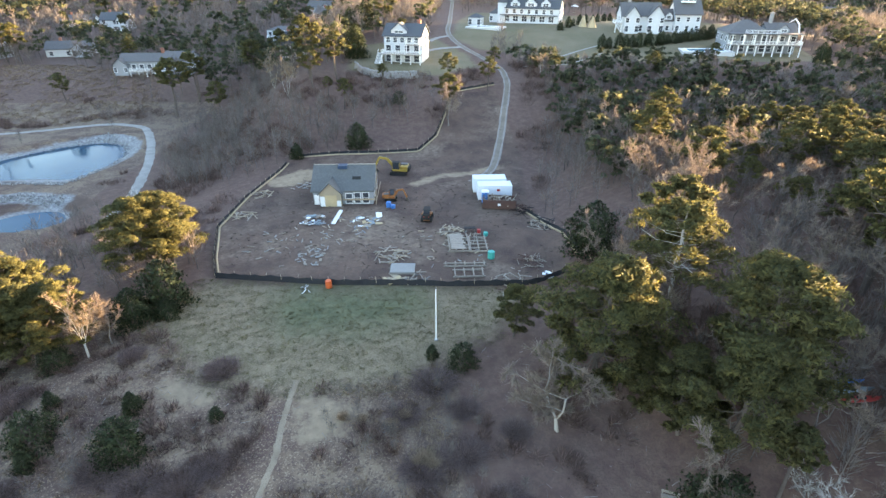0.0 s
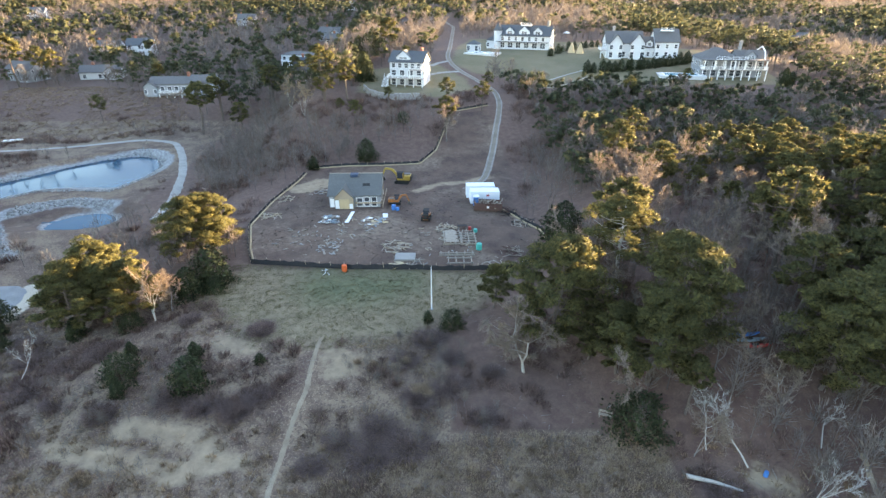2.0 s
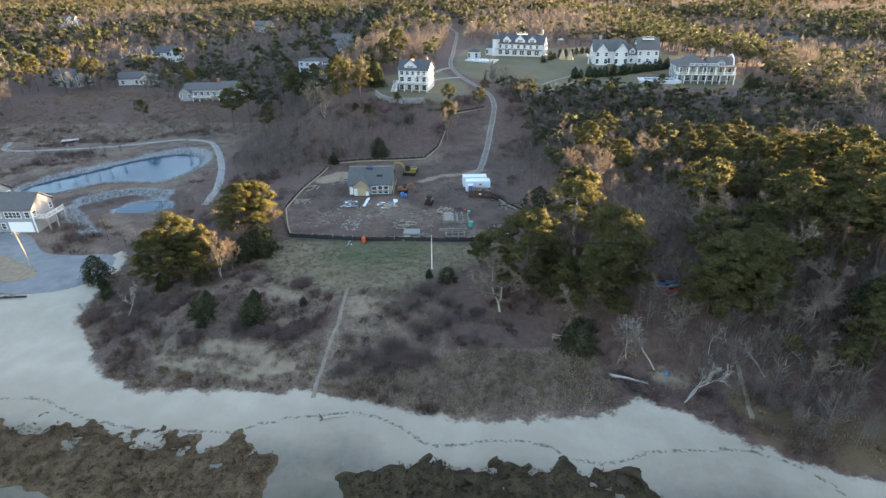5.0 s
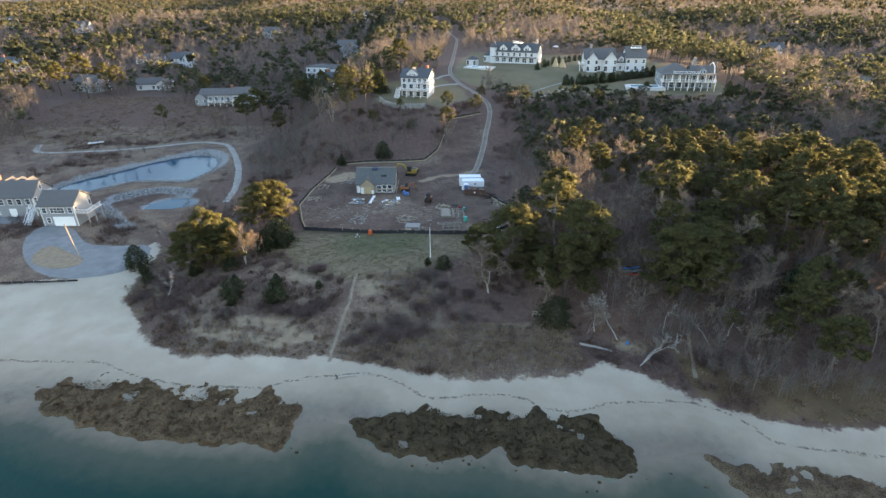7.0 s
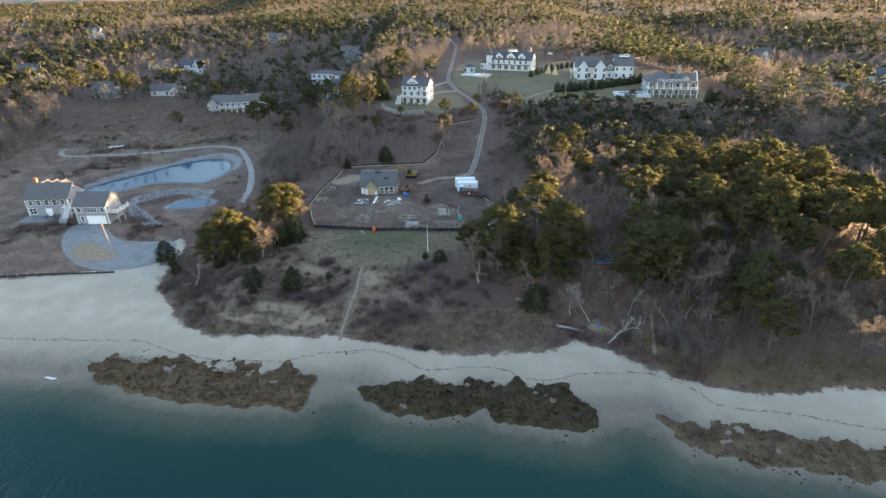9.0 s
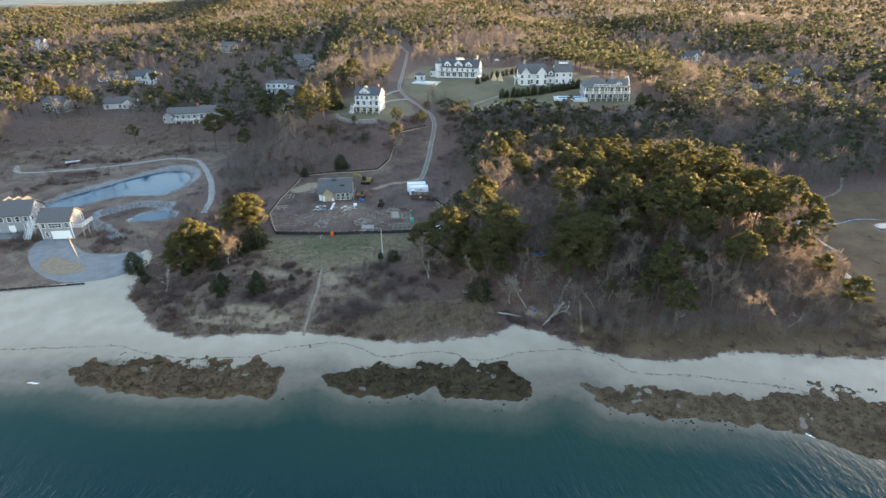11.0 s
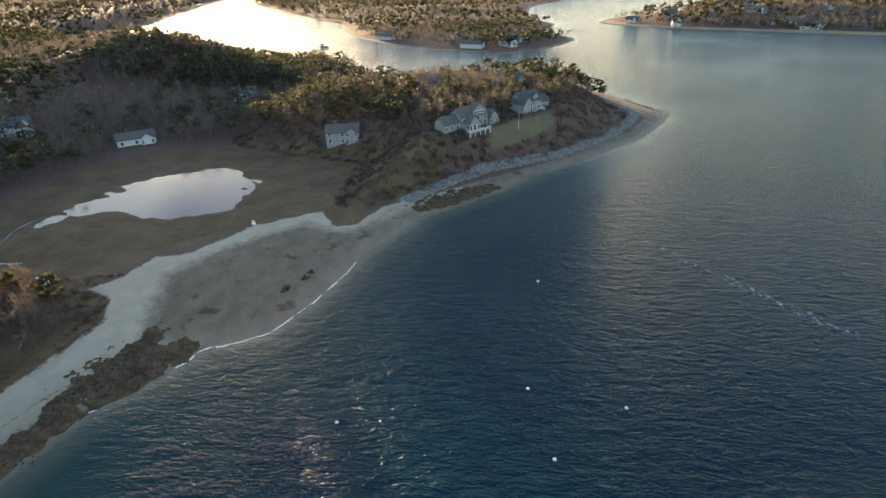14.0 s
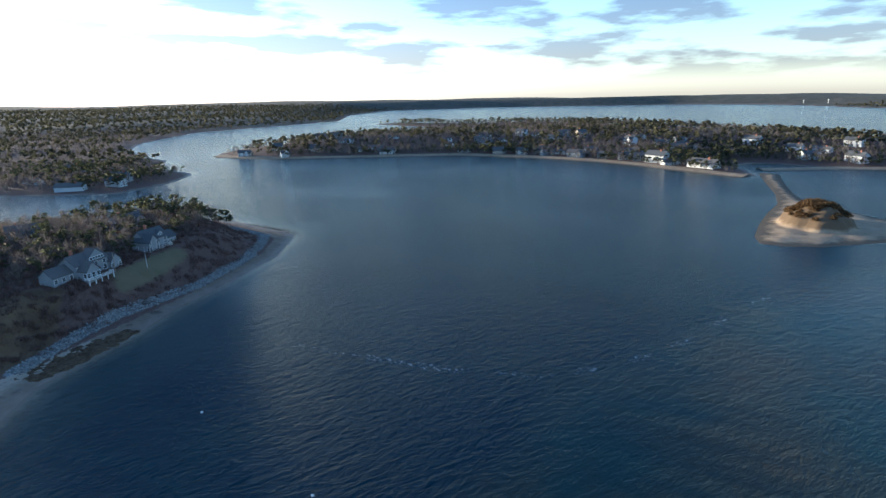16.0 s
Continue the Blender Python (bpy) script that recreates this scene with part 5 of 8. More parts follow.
ribbon("lane", [(39.8, 169.3), (47, 175.5), (54.8, 181.8)], 1.0, SHELL, "narrow pale path across the lawn", 24, 0.07, 3)
ribbon("lane", [(25.2, 155.1), (39.3, 159), (46, 165.5), (53.5, 172.6)], 1.0, SHELL, "narrow pale path below the lawn", 24, 0.07, 3)
ribbon("lane", [(-1, 175.5), (2, 178), (6, 179.5), (10.5, 180)], 2.4, SHELL, "pale drive to the white house", 24, 0.07, 4)
ribbon("footpath", PATH_DOWN, 0.95, SANDY, "narrow trodden sandy path down to the beach", 70, 0.05, 6)
ribbon("footpath", [(44.6, 23.5), (43.9, 20.7), (43.5, 18.1), (42.6, 15.6), (42.2, 14)], 1.0, SANDY, "short sandy trail down the bluff", 20, 0.05, 7)
patch("driveway", DRIVE, DRIVE_ISLE, BLUESTONE, "grey gravel turning circle by the garage")


# ---- house materials ----
def siding(name, color, pitch=7.0, rough=0.7):
    k = Nodes(name)
    z = k.scaled(k.obj(), (0.0, 0.0, 1.0))
    line = k.wave(pitch, 0.0, z, 'Z')
    c = k.mix(k.noise(0.8, 3, vec=k.obj()), [v * 0.88 for v in color], [min(1, v * 1.06) for v in color])
    c = k.mix(k.span(k.noise(9, 3, vec=k.obj()), 0.5, 0.8, 0, 0.6), c, [v * 0.8 for v in color])
    k.bump(line, 0.35, 0.04)
    return k.done(c, rough, 0, 0.3)


def roofing(name, color):
    k = Nodes(name)
    c = k.mix(k.noise(1.2, 4, vec=k.obj()), [v * 0.75 for v in color], [v * 1.25 for v in color])
    c = k.mix(k.span(k.voronoi(4.0, k.obj()), 0.2, 0.6), c, [v * 0.8 for v in color])
    k.bump(k.noise(8, 3, vec=k.obj()), 0.5, 0.05)
    return k.done(c, 0.9, 0, 0.25)


WHITE_WALL = siding("white_clapboard", (0.56, 0.575, 0.59))
GREY_WALL = siding("grey_shingle", (0.265, 0.275, 0.29), 9)
TAN_WALL = siding("cedar_shingle", (0.38, 0.32, 0.25), 9)
DARK_ROOF = roofing("dark_shingle_roof", (0.095, 0.102, 0.112))
GREY_ROOF = roofing("weathered_shingle_roof", (0.13, 0.125, 0.125))
TRIM = plain("white_trim", (0.76, 0.76, 0.75), 0.55, vary=0.06)
BRICK = plain("brick", (0.30, 0.13, 0.09), 0.9, vary=0.3, scale=4)
STONE = plain("field_stone", (0.30, 0.29, 0.28), 0.9, vary=0.35, scale=1.2)
DECK = plain("deck_boards", (0.34, 0.31, 0.28), 0.85, vary=0.2)
PAVING = plain("pale_paving", (0.50, 0.49, 0.47), 0.85, vary=0.12, scale=0.6)
glass_ = Nodes("window_glass")
GLASS = glass_.done(glass_.mix(glass_.rand(), (0.025, 0.03, 0.038), (0.085, 0.095, 0.11)), 0.05, 0, 0.6)
pool_ = Nodes("pool_water")
pool_.bump(pool_.noise(2.5, 2), 0.1, 0.1)
POOL_MAT = pool_.done(pool_.mix(pool_.noise(0.3), (0.16, 0.34, 0.40), (0.22, 0.42, 0.47)), 0.06, 0, 0.5)

win_cache = {}


def window_meshes(w, h, bars):
    key = (round(w, 2), round(h, 2), bars)
    if key not in win_cache:
        b = bmesh.new()
        t = 0.11
        box(b, -w / 2 - t, w / 2 + t, -0.09, 0.02, -t, 0)
        box(b, -w / 2 - t, w / 2 + t, -0.07, 0.02, h, h + t)
        box(b, -w / 2 - t, -w / 2, -0.07, 0.02, 0, h)
        box(b, w / 2, w / 2 + t, -0.07, 0.02, 0, h)
        if bars:
            box(b, -w / 2, w / 2, -0.05, 0.02, h * 0.5 - 0.035, h * 0.5 + 0.035)
        if w > 1.5:
            for i in range(1, int(w / 0.85)):
                u = -w / 2 + i * w / int(w / 0.85)
                box(b, u - 0.05, u + 0.05, -0.06, 0.02, 0, h)
        fr = bpy.data.meshes.new("window")
        b.to_mesh(fr); b.free()
        fr.materials.append(TRIM)
        b = boxed(-w / 2, w / 2, -0.025, 0.02, 0, h)
        pn = bpy.data.meshes.new("pane")
        b.to_mesh(pn); b.free()
        pn.materials.append(GLASS)
        win_cache[key] = (fr, pn)
    return win_cache[key]


def face_pose(wing, face, u, z):
    x0, x1, y0, y1 = wing[:4]
    if face == 'f':
        return pose(x0 + (x1 - x0) * u, y0, z)
    if face == 'b':
        return pose(x1 - (x1 - x0) * u, y1, z, 0, 0, 180)
    if face == 'r':
        return pose(x1, y0 + (y1 - y0) * u, z, 0, 0, 90)
    return pose(x0, y1 - (y1 - y0) * u, z, 0, 0, -90)


def window(house, wing, face, u, z, w=1.0, h=1.4, bars=True):
    fr, pn = window_meshes(w, h, bars)
    o = new("window", fr)
    o.parent = house
    o.matrix_local = face_pose(wing, face, u, z)
    p = new("pane", pn)
    p.parent = o
    return o


def windows(house, wing, face, z, n, w=1.0, h=1.4, lo=0.12, hi=0.88):
    for i in range(n):
        window(house, wing, face, lo + (hi - lo) * (i / (n - 1) if n > 1 else 0.5), z, w, h)


def wing_walls(house, wing, mat):
    """A wing: x0, x1, y0, y1, foot, eave, ridge, way of the ridge ('x', 'y', 'hip')."""
    x0, x1, y0, y1, z0, ze, zr, ax = wing
    b = bmesh.new()
    box(b, x0, x1, y0, y1, z0, ze)
    if ax in 'xy':
        if ax == 'x':
            ends = [[(x, y0, ze), (x, y1, ze), (x, (y0 + y1) / 2, zr - 0.05)] for x in (x0, x1)]
        else:
            ends = [[(x0, y, ze), (x1, y, ze), ((x0 + x1) / 2, y, zr - 0.05)] for y in (y0, y1)]
        a = [b.verts.new(c) for c in ends[0]]
        c = [b.verts.new(v) for v in ends[1]]
        b.faces.new(a)
        b.faces.new(c[::-1])
        for i in range(3):
            b.faces.new((a[i], a[(i + 1) % 3], c[(i + 1) % 3], c[i]))
        bmesh.ops.recalc_face_normals(b, faces=b.faces)
    return part("wall", b, mat, house)


def wing_roof(house, wing, mat, over=0.45, thick=0.2):
    x0, x1, y0, y1, z0, ze, zr, ax = wing
    b = bmesh.new()
    if ax == 'hip':
        m = min(x1 - x0, y1 - y0) / 2
        lo = [b.verts.new(v) for v in ((x0 - over, y0 - over, ze), (x1 + over, y0 - over, ze), (x1 + over, y1 + over, ze), (x0 - over, y1 + over, ze))]
        if x1 - x0 >= y1 - y0:
            hi = [b.verts.new((x0 + m, (y0 + y1) / 2, zr)), b.verts.new((x1 - m + 0.01, (y0 + y1) / 2, zr))]
            fs = [(lo[0], lo[1], hi[1], hi[0]), (lo[1], lo[2], hi[1]), (lo[2], lo[3], hi[0], hi[1]), (lo[3], lo[0], hi[0])]
        else:
            hi = [b.verts.new(((x0 + x1) / 2, y0 + m, zr)), b.verts.new(((x0 + x1) / 2, y1 - m + 0.01, zr))]
            fs = [(lo[0], lo[1], hi[0]), (lo[1], lo[2], hi[1], hi[0]), (lo[2], lo[3], hi[1]), (lo[3], lo[0], hi[0], hi[1])]
        for f in fs:
            b.faces.new(f)
        b.faces.new(lo[::-1])
    else:
        def slab(p):
            q = [b.verts.new(v) for v in p] + [b.verts.new((v[0], v[1], v[2] + thick)) for v in p]
            for f in ((3, 2, 1, 0), (4, 5, 6, 7), (0, 1, 5, 4), (1, 2, 6, 5), (2, 3, 7, 6), (3, 0, 4, 7)):
                b.faces.new([q[i] for i in f])
        if ax == 'x':
            my, k = (y0 + y1) / 2, (zr - ze) / ((y1 - y0) / 2)
            slab([(x0 - over, y0 - over, ze - over * k), (x1 + over, y0 - over, ze - over * k), (x1 + over, my, zr), (x0 - over, my, zr)])
            slab([(x0 - over, my, zr), (x1 + over, my, zr), (x1 + over, y1 + over, ze - over * k), (x0 - over, y1 + over, ze - over * k)])
        else:
            mx, k = (x0 + x1) / 2, (zr - ze) / ((x1 - x0) / 2)
            slab([(x0 - over, y0 - over, ze - over * k), (mx, y0 - over, zr), (mx, y1 + over, zr), (x0 - over, y1 + over, ze - over * k)])
            slab([(mx, y0 - over, zr), (x1 + over, y0 - over, ze - over * k), (x1 + over, y1 + over, ze - over * k), (mx, y1 + over, zr)])
        bmesh.ops.recalc_face_normals(b, faces=b.faces)
    return part("roof", b, mat, house)


def chimney(house, x, y, z0, z1, mat=BRICK):
    b = boxed(x - 0.45, x + 0.45, y - 0.45, y + 0.45, z0, z1, bevel=0.03)
    box(b, x - 0.55, x + 0.55, y - 0.55, y + 0.55, z1 - 0.15, z1 + 0.05)
    rod(b, (x, y, z1), (x, y, z1 + 0.35), 0.16, 0.14)
    return part("chimney", b, mat, house)


def railing(house, p, q, z, h=1.0, gap=0.35):
    p, q = Vector((p[0], p[1], z)), Vector((q[0], q[1], z))
    b = bmesh.new()
    n = max(2, int((q - p).length / gap))
    up = Vector((0, 0, h))
    bar(b, p + up, q + up, 0.09, 0.07)
    bar(b, p + up * 0.12, q + up * 0.12, 0.06, 0.05)
    for i in range(n + 1):
        a = p.lerp(q, i / n)
        bar(b, a, a + up, 0.11 if i % 5 == 0 else 0.045)
    return part("railing", b, TRIM, house)


def deck(house, x0, x1, y0, y1, z, foot, rails=('f', 'l', 'r'), mat=DECK):
    part("deck", boxed(x0, x1, y0, y1, z - 0.22, z, bevel=0.02), mat, house)
    n = max(2, int((x1 - x0) / 2.4) + 1)
    for i in range(n):
        x = x0 + 0.15 + (x1 - x0 - 0.3) * i / (n - 1)
        part("post", boxed(x - 0.12, x + 0.12, y0 + 0.08, y0 + 0.32, foot, z - 0.22), TRIM, house)
    if 'f' in rails:
        railing(house, (x0, y0 + 0.08), (x1, y0 + 0.08), z)
    if 'l' in rails:
        railing(house, (x0 + 0.06, y0 + 0.08), (x0 + 0.06, y1), z)
    if 'r' in rails:
        railing(house, (x1 - 0.06, y0 + 0.08), (x1 - 0.06, y1), z)


def stair(house, x0, x1, ya, yb, za, zb):
    b = bmesh.new()
    n = max(3, int(abs(zb - za) / 0.18))
    for i in range(n):
        f = i / (n - 1)
        y, z = ya + (yb - ya) * f, za + (zb - za) * f
        box(b, x0, x1, y - 0.16, y + 0.16, z - 0.05, z)
    for x in (x0, x1):
        bar(b, (x, ya, za - 0.1), (x, yb, zb - 0.1), 0.08, 0.25)
        bar(b, (x, ya, za + 0.95), (x, yb, zb + 0.95), 0.08, 0.06)
        for i in range(0, n, 3):
            f = i / (n - 1)
            bar(b, (x, ya + (yb - ya) * f, za + (zb - za) * f), (x, ya + (yb - ya) * f, za + (zb - za) * f + 0.95), 0.05)
    return part("stair", b, TRIM, house)


def dormer(house, x, y0, y1, z, w, h, wall, roof, pane=True):
    wg = (x - w / 2, x + w / 2, y0, y1, z, z + h, z + h + w * 0.42, 'y')
    wing_walls(house, wg, wall)
    wing_roof(house, wg, roof, 0.25, 0.12)
    if pane:
        window(house, wg, 'f', 0.5, z + h * 0.25, w * 0.55, h * 0.68)
    return wg


def house(name, m, label, wings, wall, roof, rows=(), group="houses"):
    """rows: wing number, face, height, how many, width, height of the windows."""
    e = thing(name, m, label, "house", group)
    for wg in wings:
        wing_walls(e, wg, wall)
        wing_roof(e, wg, roof)
    for i, face, z, n, w, h in rows:
        windows(e, wings[i], face, z, n, w, h)
    return e


def ground_pose(x, y, turn=0.0, sink=0.3):
    return pose(x, y, h1(x, y) - sink, 0, 0, turn)


# the tall white house on the rise
WH = [(-5.6, 5.4, 0, 8.6, -1.5, 7.5, 10.2, 'x')]
white_house = house("house", ground_pose(-7.2, 162.8, -15), "tall white clapboard house with a dark roof and decks", WH, WHITE_WALL, DARK_ROOF,
                    [(0, 'f', 3.3, 4, 1.4, 1.6), (0, 'f', 5.7, 5, 1.1, 1.3), (0, 'f', 0.5, 4, 1.5, 1.7), (0, 'r', 3.3, 3, 1.0, 1.5), (0, 'r', 5.7, 3, 1.0, 1.3), (0, 'r', 7.7, 1, 0.8, 1.0),
                     (0, 'l', 3.3, 2, 1.0, 1.5), (0, 'l', 5.7, 2, 1.0, 1.3), (0, 'b', 3.3, 4, 1.0, 1.5), (0, 'b', 5.7, 4, 1.0, 1.3)])
dormer(white_house, -1.2, 0.6, 4.3, 7.9, 4.6, 0.9, WHITE_WALL, DARK_ROOF)
chimney(white_house, 3.6, 5.2, 8.8, 11.2)
deck(white_house, -5.6, 6.0, -3.0, 0, 2.9, -1.6)
deck(white_house, 1.3, 5.4, -1.6, 0, 5.4, 2.9)
stair(white_house, -7.1, -5.7, -4.6, -0.6, -0.4, 2.9)


def terrace_wall(line, hgt, label):
    e = thing("stone_wall", pose(0, 0, 0), label, "wall")
    rs = np.random.RandomState(77)
    protos = []
    for i in range(5):
        b = bmesh.new()
        bmesh.ops.create_icosphere(b, subdivisions=1, radius=0.5)
        for v in b.verts:
            v.co *= rs.uniform(0.75, 1.2)
            v.co.x *= 1.3
        me = bpy.data.meshes.new("stone")
        b.to_mesh(me); b.free()
        me.materials.append(STONE)
        protos.append(me)
    p = rope(line, 60)
    for i, (x, y) in enumerate(p):
        for j in range(4):
            o = new("stone", protos[(i * 3 + j) % 5])
            o.parent = e
            s = rs.uniform(0.55, 0.85)
            o.matrix_basis = pose(x + rs.normal(0, 0.12), y + rs.normal(0, 0.1) + 0.12 * j, h1(x, y) + hgt * (j - 0.4) / 4, *rs.uniform(0, 360, 3)) @ Matrix.Diagonal((s, s, s * 0.8, 1))
    return e


ribbon("lane", [(0.5, 186), (3, 190), (7, 192.5)], 2.4, SHELL, "pale upper drive behind the white house", 16, 0.07, 4)
terrace_wall([(-20, 155), (-18, 150.5), (-15, 148), (-10, 147), (-3, 147)], 2.3, "curved dry stone wall of grey field stones below the lawn")

# the long white house with dormers and a round turret
H2 = [(-11, 11, 0, 9, -1.5, 5.6, 9.0, 'x'), (-15.5, -11, 1.5, 8, -1.5, 3.2, 5.2, 'hip'), (4, 9, 5, 13, -1.5, 5.4, 8.6, 'y')]
h2 = house("house", ground_pose(37.5, 215.5, -23), "long white shingle house with dormers, a turret and a dark roof", H2, WHITE_WALL, DARK_ROOF,
           [(0, 'f', 0.9, 6, 1.9, 1.9), (0, 'f', 3.6, 7, 1.1, 1.4), (0, 'r', 0.9, 2, 1.1, 1.6), (0, 'r', 3.6, 2, 1.1, 1.4), (1, 'f', 0.8, 2, 1.2, 1.5), (0, 'b', 0.9, 6, 1.1, 1.5), (0, 'b', 3.6, 6, 1.1, 1.4)])
for u in (-5.5, 0.5, 6.0):
    dormer(h2, u, 0.4, 4.3, 5.7, 3.4 if u != 0.5 else 4.2, 1.5, WHITE_WALL, DARK_ROOF)
b_ = bmesh.new()
rod(b_, (-10.5, 0.8, -1.5), (-10.5, 0.8, 7.2), 1.7, 1.7, 16)
part("turret", b_, WHITE_WALL, h2)
b_ = bmesh.new()
rod(b_, (-10.5, 0.8, 7.2), (-10.5, 0.8, 10.4), 2.0, 0.05, 16)
part("turret_roof", b_, DARK_ROOF, h2, "pointed dark turret roof")
chimney(h2, 9.3, 4.5, 7.5, 11.0, STONE)
part("balcony", boxed(-1.5, 2.6, 2.3, 5.2, 9.0, 9.25), TRIM, h2)
railing(h2, (-1.5, 2.35), (2.6, 2.35), 9.25, 0.9)
part("porch_roof", boxed(-10.8, 10.8, -1.3, 0, 3.05, 3.25, bevel=0.03), DARK_ROOF, h2)
house("pool_house", ground_pose(17.0, 211.0, -23), "small white pool house with a dark hipped roof", [(-2.2, 2.2, 0, 4, -1, 2.8, 4.2, 'hip')], WHITE_WALL, DARK_ROOF, [(0, 'f', 0.5, 2, 1.2, 1.8), (0, 'r', 0.5, 1, 1.0, 1.6)])


def slab_thing(name, x, y, turn, w, d, label, mat, z=0.0, category="terrace", pool=None):
    e = thing(name, pose(x, y, h1(x, y) + z, 0, 0, turn), label, category)
    part("paving", boxed(-w / 2, w / 2, -d / 2, d / 2, -1.2, 0.12, bevel=0.03), mat, e)
    if pool:
        part("pool_water", boxed(-pool[0] / 2, pool[0] / 2, -pool[1] / 2, pool[1] / 2, 0.0, 0.13), POOL_MAT, e, "pale blue pool water")
        b = bmesh.new()
        for s in (-1, 1):
            box(b, -pool[0] / 2 - 0.3, pool[0] / 2 + 0.3, s * (pool[1] / 2 + 0.15) - 0.15, s * (pool[1] / 2 + 0.15) + 0.15, 0.1, 0.17)
            box(b, s * (pool[0] / 2 + 0.15) - 0.15, s * (pool[0] / 2 + 0.15) + 0.15, -pool[1] / 2, pool[1] / 2, 0.1, 0.17)
        part("coping", b, TRIM, e)
    return e


slab_thing("pool", 20.5, 203.5, -23, 13, 7, "pale paved terrace with a small pool before the pool house", PAVING, 0.3, "pool", (7, 3.2))
slab_thing("pool", 85.5, 172.8, -10, 15, 8, "pale paved terrace with a long swimming pool beside the house", PAVING, 0.5, "pool", (11, 4.5))

# the white house of many gables
H3 = [(-13, 0, 0, 9, -1.5, 5.8, 9.4, 'x'), (-12, -7.5, -1.6, 5, -1.5, 5.8, 8.6, 'y'), (-4.5, 0.5, -1.6, 5, -1.5, 5.8, 8.9, 'y'), (0, 6, 2, 9, -1.5, 4.2, 7.4, 'x'), (5, 13.5, 1, 11, -1.5, 6.2, 10.2, 'x')]
h3 = house("house", ground_pose(79, 195, -6), "large white shingle house with several gables and a grey roof", H3, WHITE_WALL, GREY_ROOF,
           [(0, 'f', 0.9, 5, 1.1, 1.8), (1, 'f', 0.8, 2, 1.2, 1.8), (1, 'f', 3.7, 2, 1.1, 1.4), (2, 'f', 0.8, 2, 1.3, 1.9), (2, 'f', 3.7, 2, 1.1, 1.4), (3, 'f', 1.0, 3, 1.0, 1.4), (4, 'f', 1.0, 3, 1.1, 1.5), (4, 'f', 3.9, 3, 1.0, 1.3),
            (4, 'r', 0.9, 3, 1.1, 1.5), (4, 'r', 3.9, 3, 1.1, 1.5), (4, 'r', 7.2, 1, 1.0, 1.2), (0, 'l', 0.9, 3, 1.1, 1.5), (0, 'l', 3.8, 3, 1.1, 1.4)])
dormer(h3, 3, 1.8, 5.5, 4.4, 2.4, 1.3, WHITE_WALL, GREY_ROOF)
part("roof_deck", boxed(7, 11.5, 3.5, 8.5, 9.6, 9.9), TRIM, h3)
railing(h3, (7, 3.6), (11.5, 3.6), 9.9, 0.9)
chimney(h3, -9.8, 6.2, 8, 11, STONE)
deck(h3, -15, -12.8, -0.5, 5, 3.2, -1.6, ('f', 'l'))

# the gambrel house with a columned porch
H4 = [(-10, 2, 0, 10, -1.5, 6.2, 9.6, 'hip'), (2, 10.5, 1, 10, -1.5, 6.0, 8.6, 'x')]
h4 = house("house", ground_pose(101.5, 171.5, -8), "large grey-shingled house with white trim and a columned porch", H4, GREY_WALL, GREY_ROOF,
           [(0, 'f', 0.9, 4, 1.6, 2.0), (0, 'f', 3.9, 4, 1.3, 1.6), (1, 'f', 0.8, 3, 1.3, 1.9), (1, 'f', 3.8, 3, 1.2, 1.5), (1, 'r', 0.9, 3, 1.2, 1.6), (1, 'r', 3.9, 3, 1.0, 1.5), (0, 'l', 0.9, 3, 1.2, 1.6), (0, 'l', 3.9, 3, 1.2, 1.5)])
b_ = bmesh.new()
for s in (-1, 1):
    bar(b_, (10.6, 5.5 + s * 4.7, 5.9), (10.6, 5.5 + s * 3.2, 8.6), 0.35, 0.2)
    bar(b_, (10.6, 5.5 + s * 3.2, 8.6), (10.6, 5.5, 9.9), 0.35, 0.2)
part("bargeboard", b_, TRIM, h4, "white gambrel bargeboards")
deck(h4, -10, 10.5, -3.2, 0, 3.3, -1.6)
deck(h4, -6, 4, -2.4, 0, 6.3, 3.3, ('f',))
for u in (-9.6, -6.4, -3.2, 0.0, 3.2, 6.4, 9.9):
    b_ = bmesh.new()
    rod(b_, (u, -3.0, 3.3), (u, -3.0, 6.0), 0.2, 0.17, 10)
    box(b_, u - 0.26, u + 0.26, -3.26, -2.74, 5.95, 6.15)
    part("column", b_, TRIM, h4)
part("veranda_roof", boxed(-10.2, 10.7, -3.4, 0.2, 6.15, 6.4, bevel=0.04), GREY_ROOF, h4)
chimney(h4, 3.5, 5.6, 8, 11.6, STONE)
dormer(h4, 6.0, 0.8, 4.5, 6.2, 3.2, 1.1, GREY_WALL, GREY_ROOF)

# low grey houses among the trees
HA = [(-12, 5, 0, 8, -2, 4.6, 6.6, 'x'), (3, 12, -0.8, 8.2, -2, 5.0, 7.2, 'x'), (-13.5, -9, -1.5, 6.5, -2, 3.8, 5.6, 'y')]
hA = house("house", ground_pose(-92, 192, 1), "long low grey house with a weathered roof and white windows", HA, GREY_WALL, GREY_ROOF,
           [(0, 'f', 2.0, 6, 1.4, 1.6), (1, 'f', 2.2, 3, 1.6, 1.7), (2, 'f', 1.4, 2, 1.0, 1.4), (1, 'r', 2.2, 2, 1.0, 1.5), (0, 'f', -0.6, 4, 1.0, 1.3)])
chimney(hA, 1.5, 4.2, 6, 8.2)
deck(hA, -8, 3, -2.6, 0, 1.7, -2.2)
HB = [(-11, 2, 0, 8, -1.5, 6.0, 7.4, 'hip'), (1, 11, 1, 8.5, -1.5, 5.4, 7.0, 'x')]
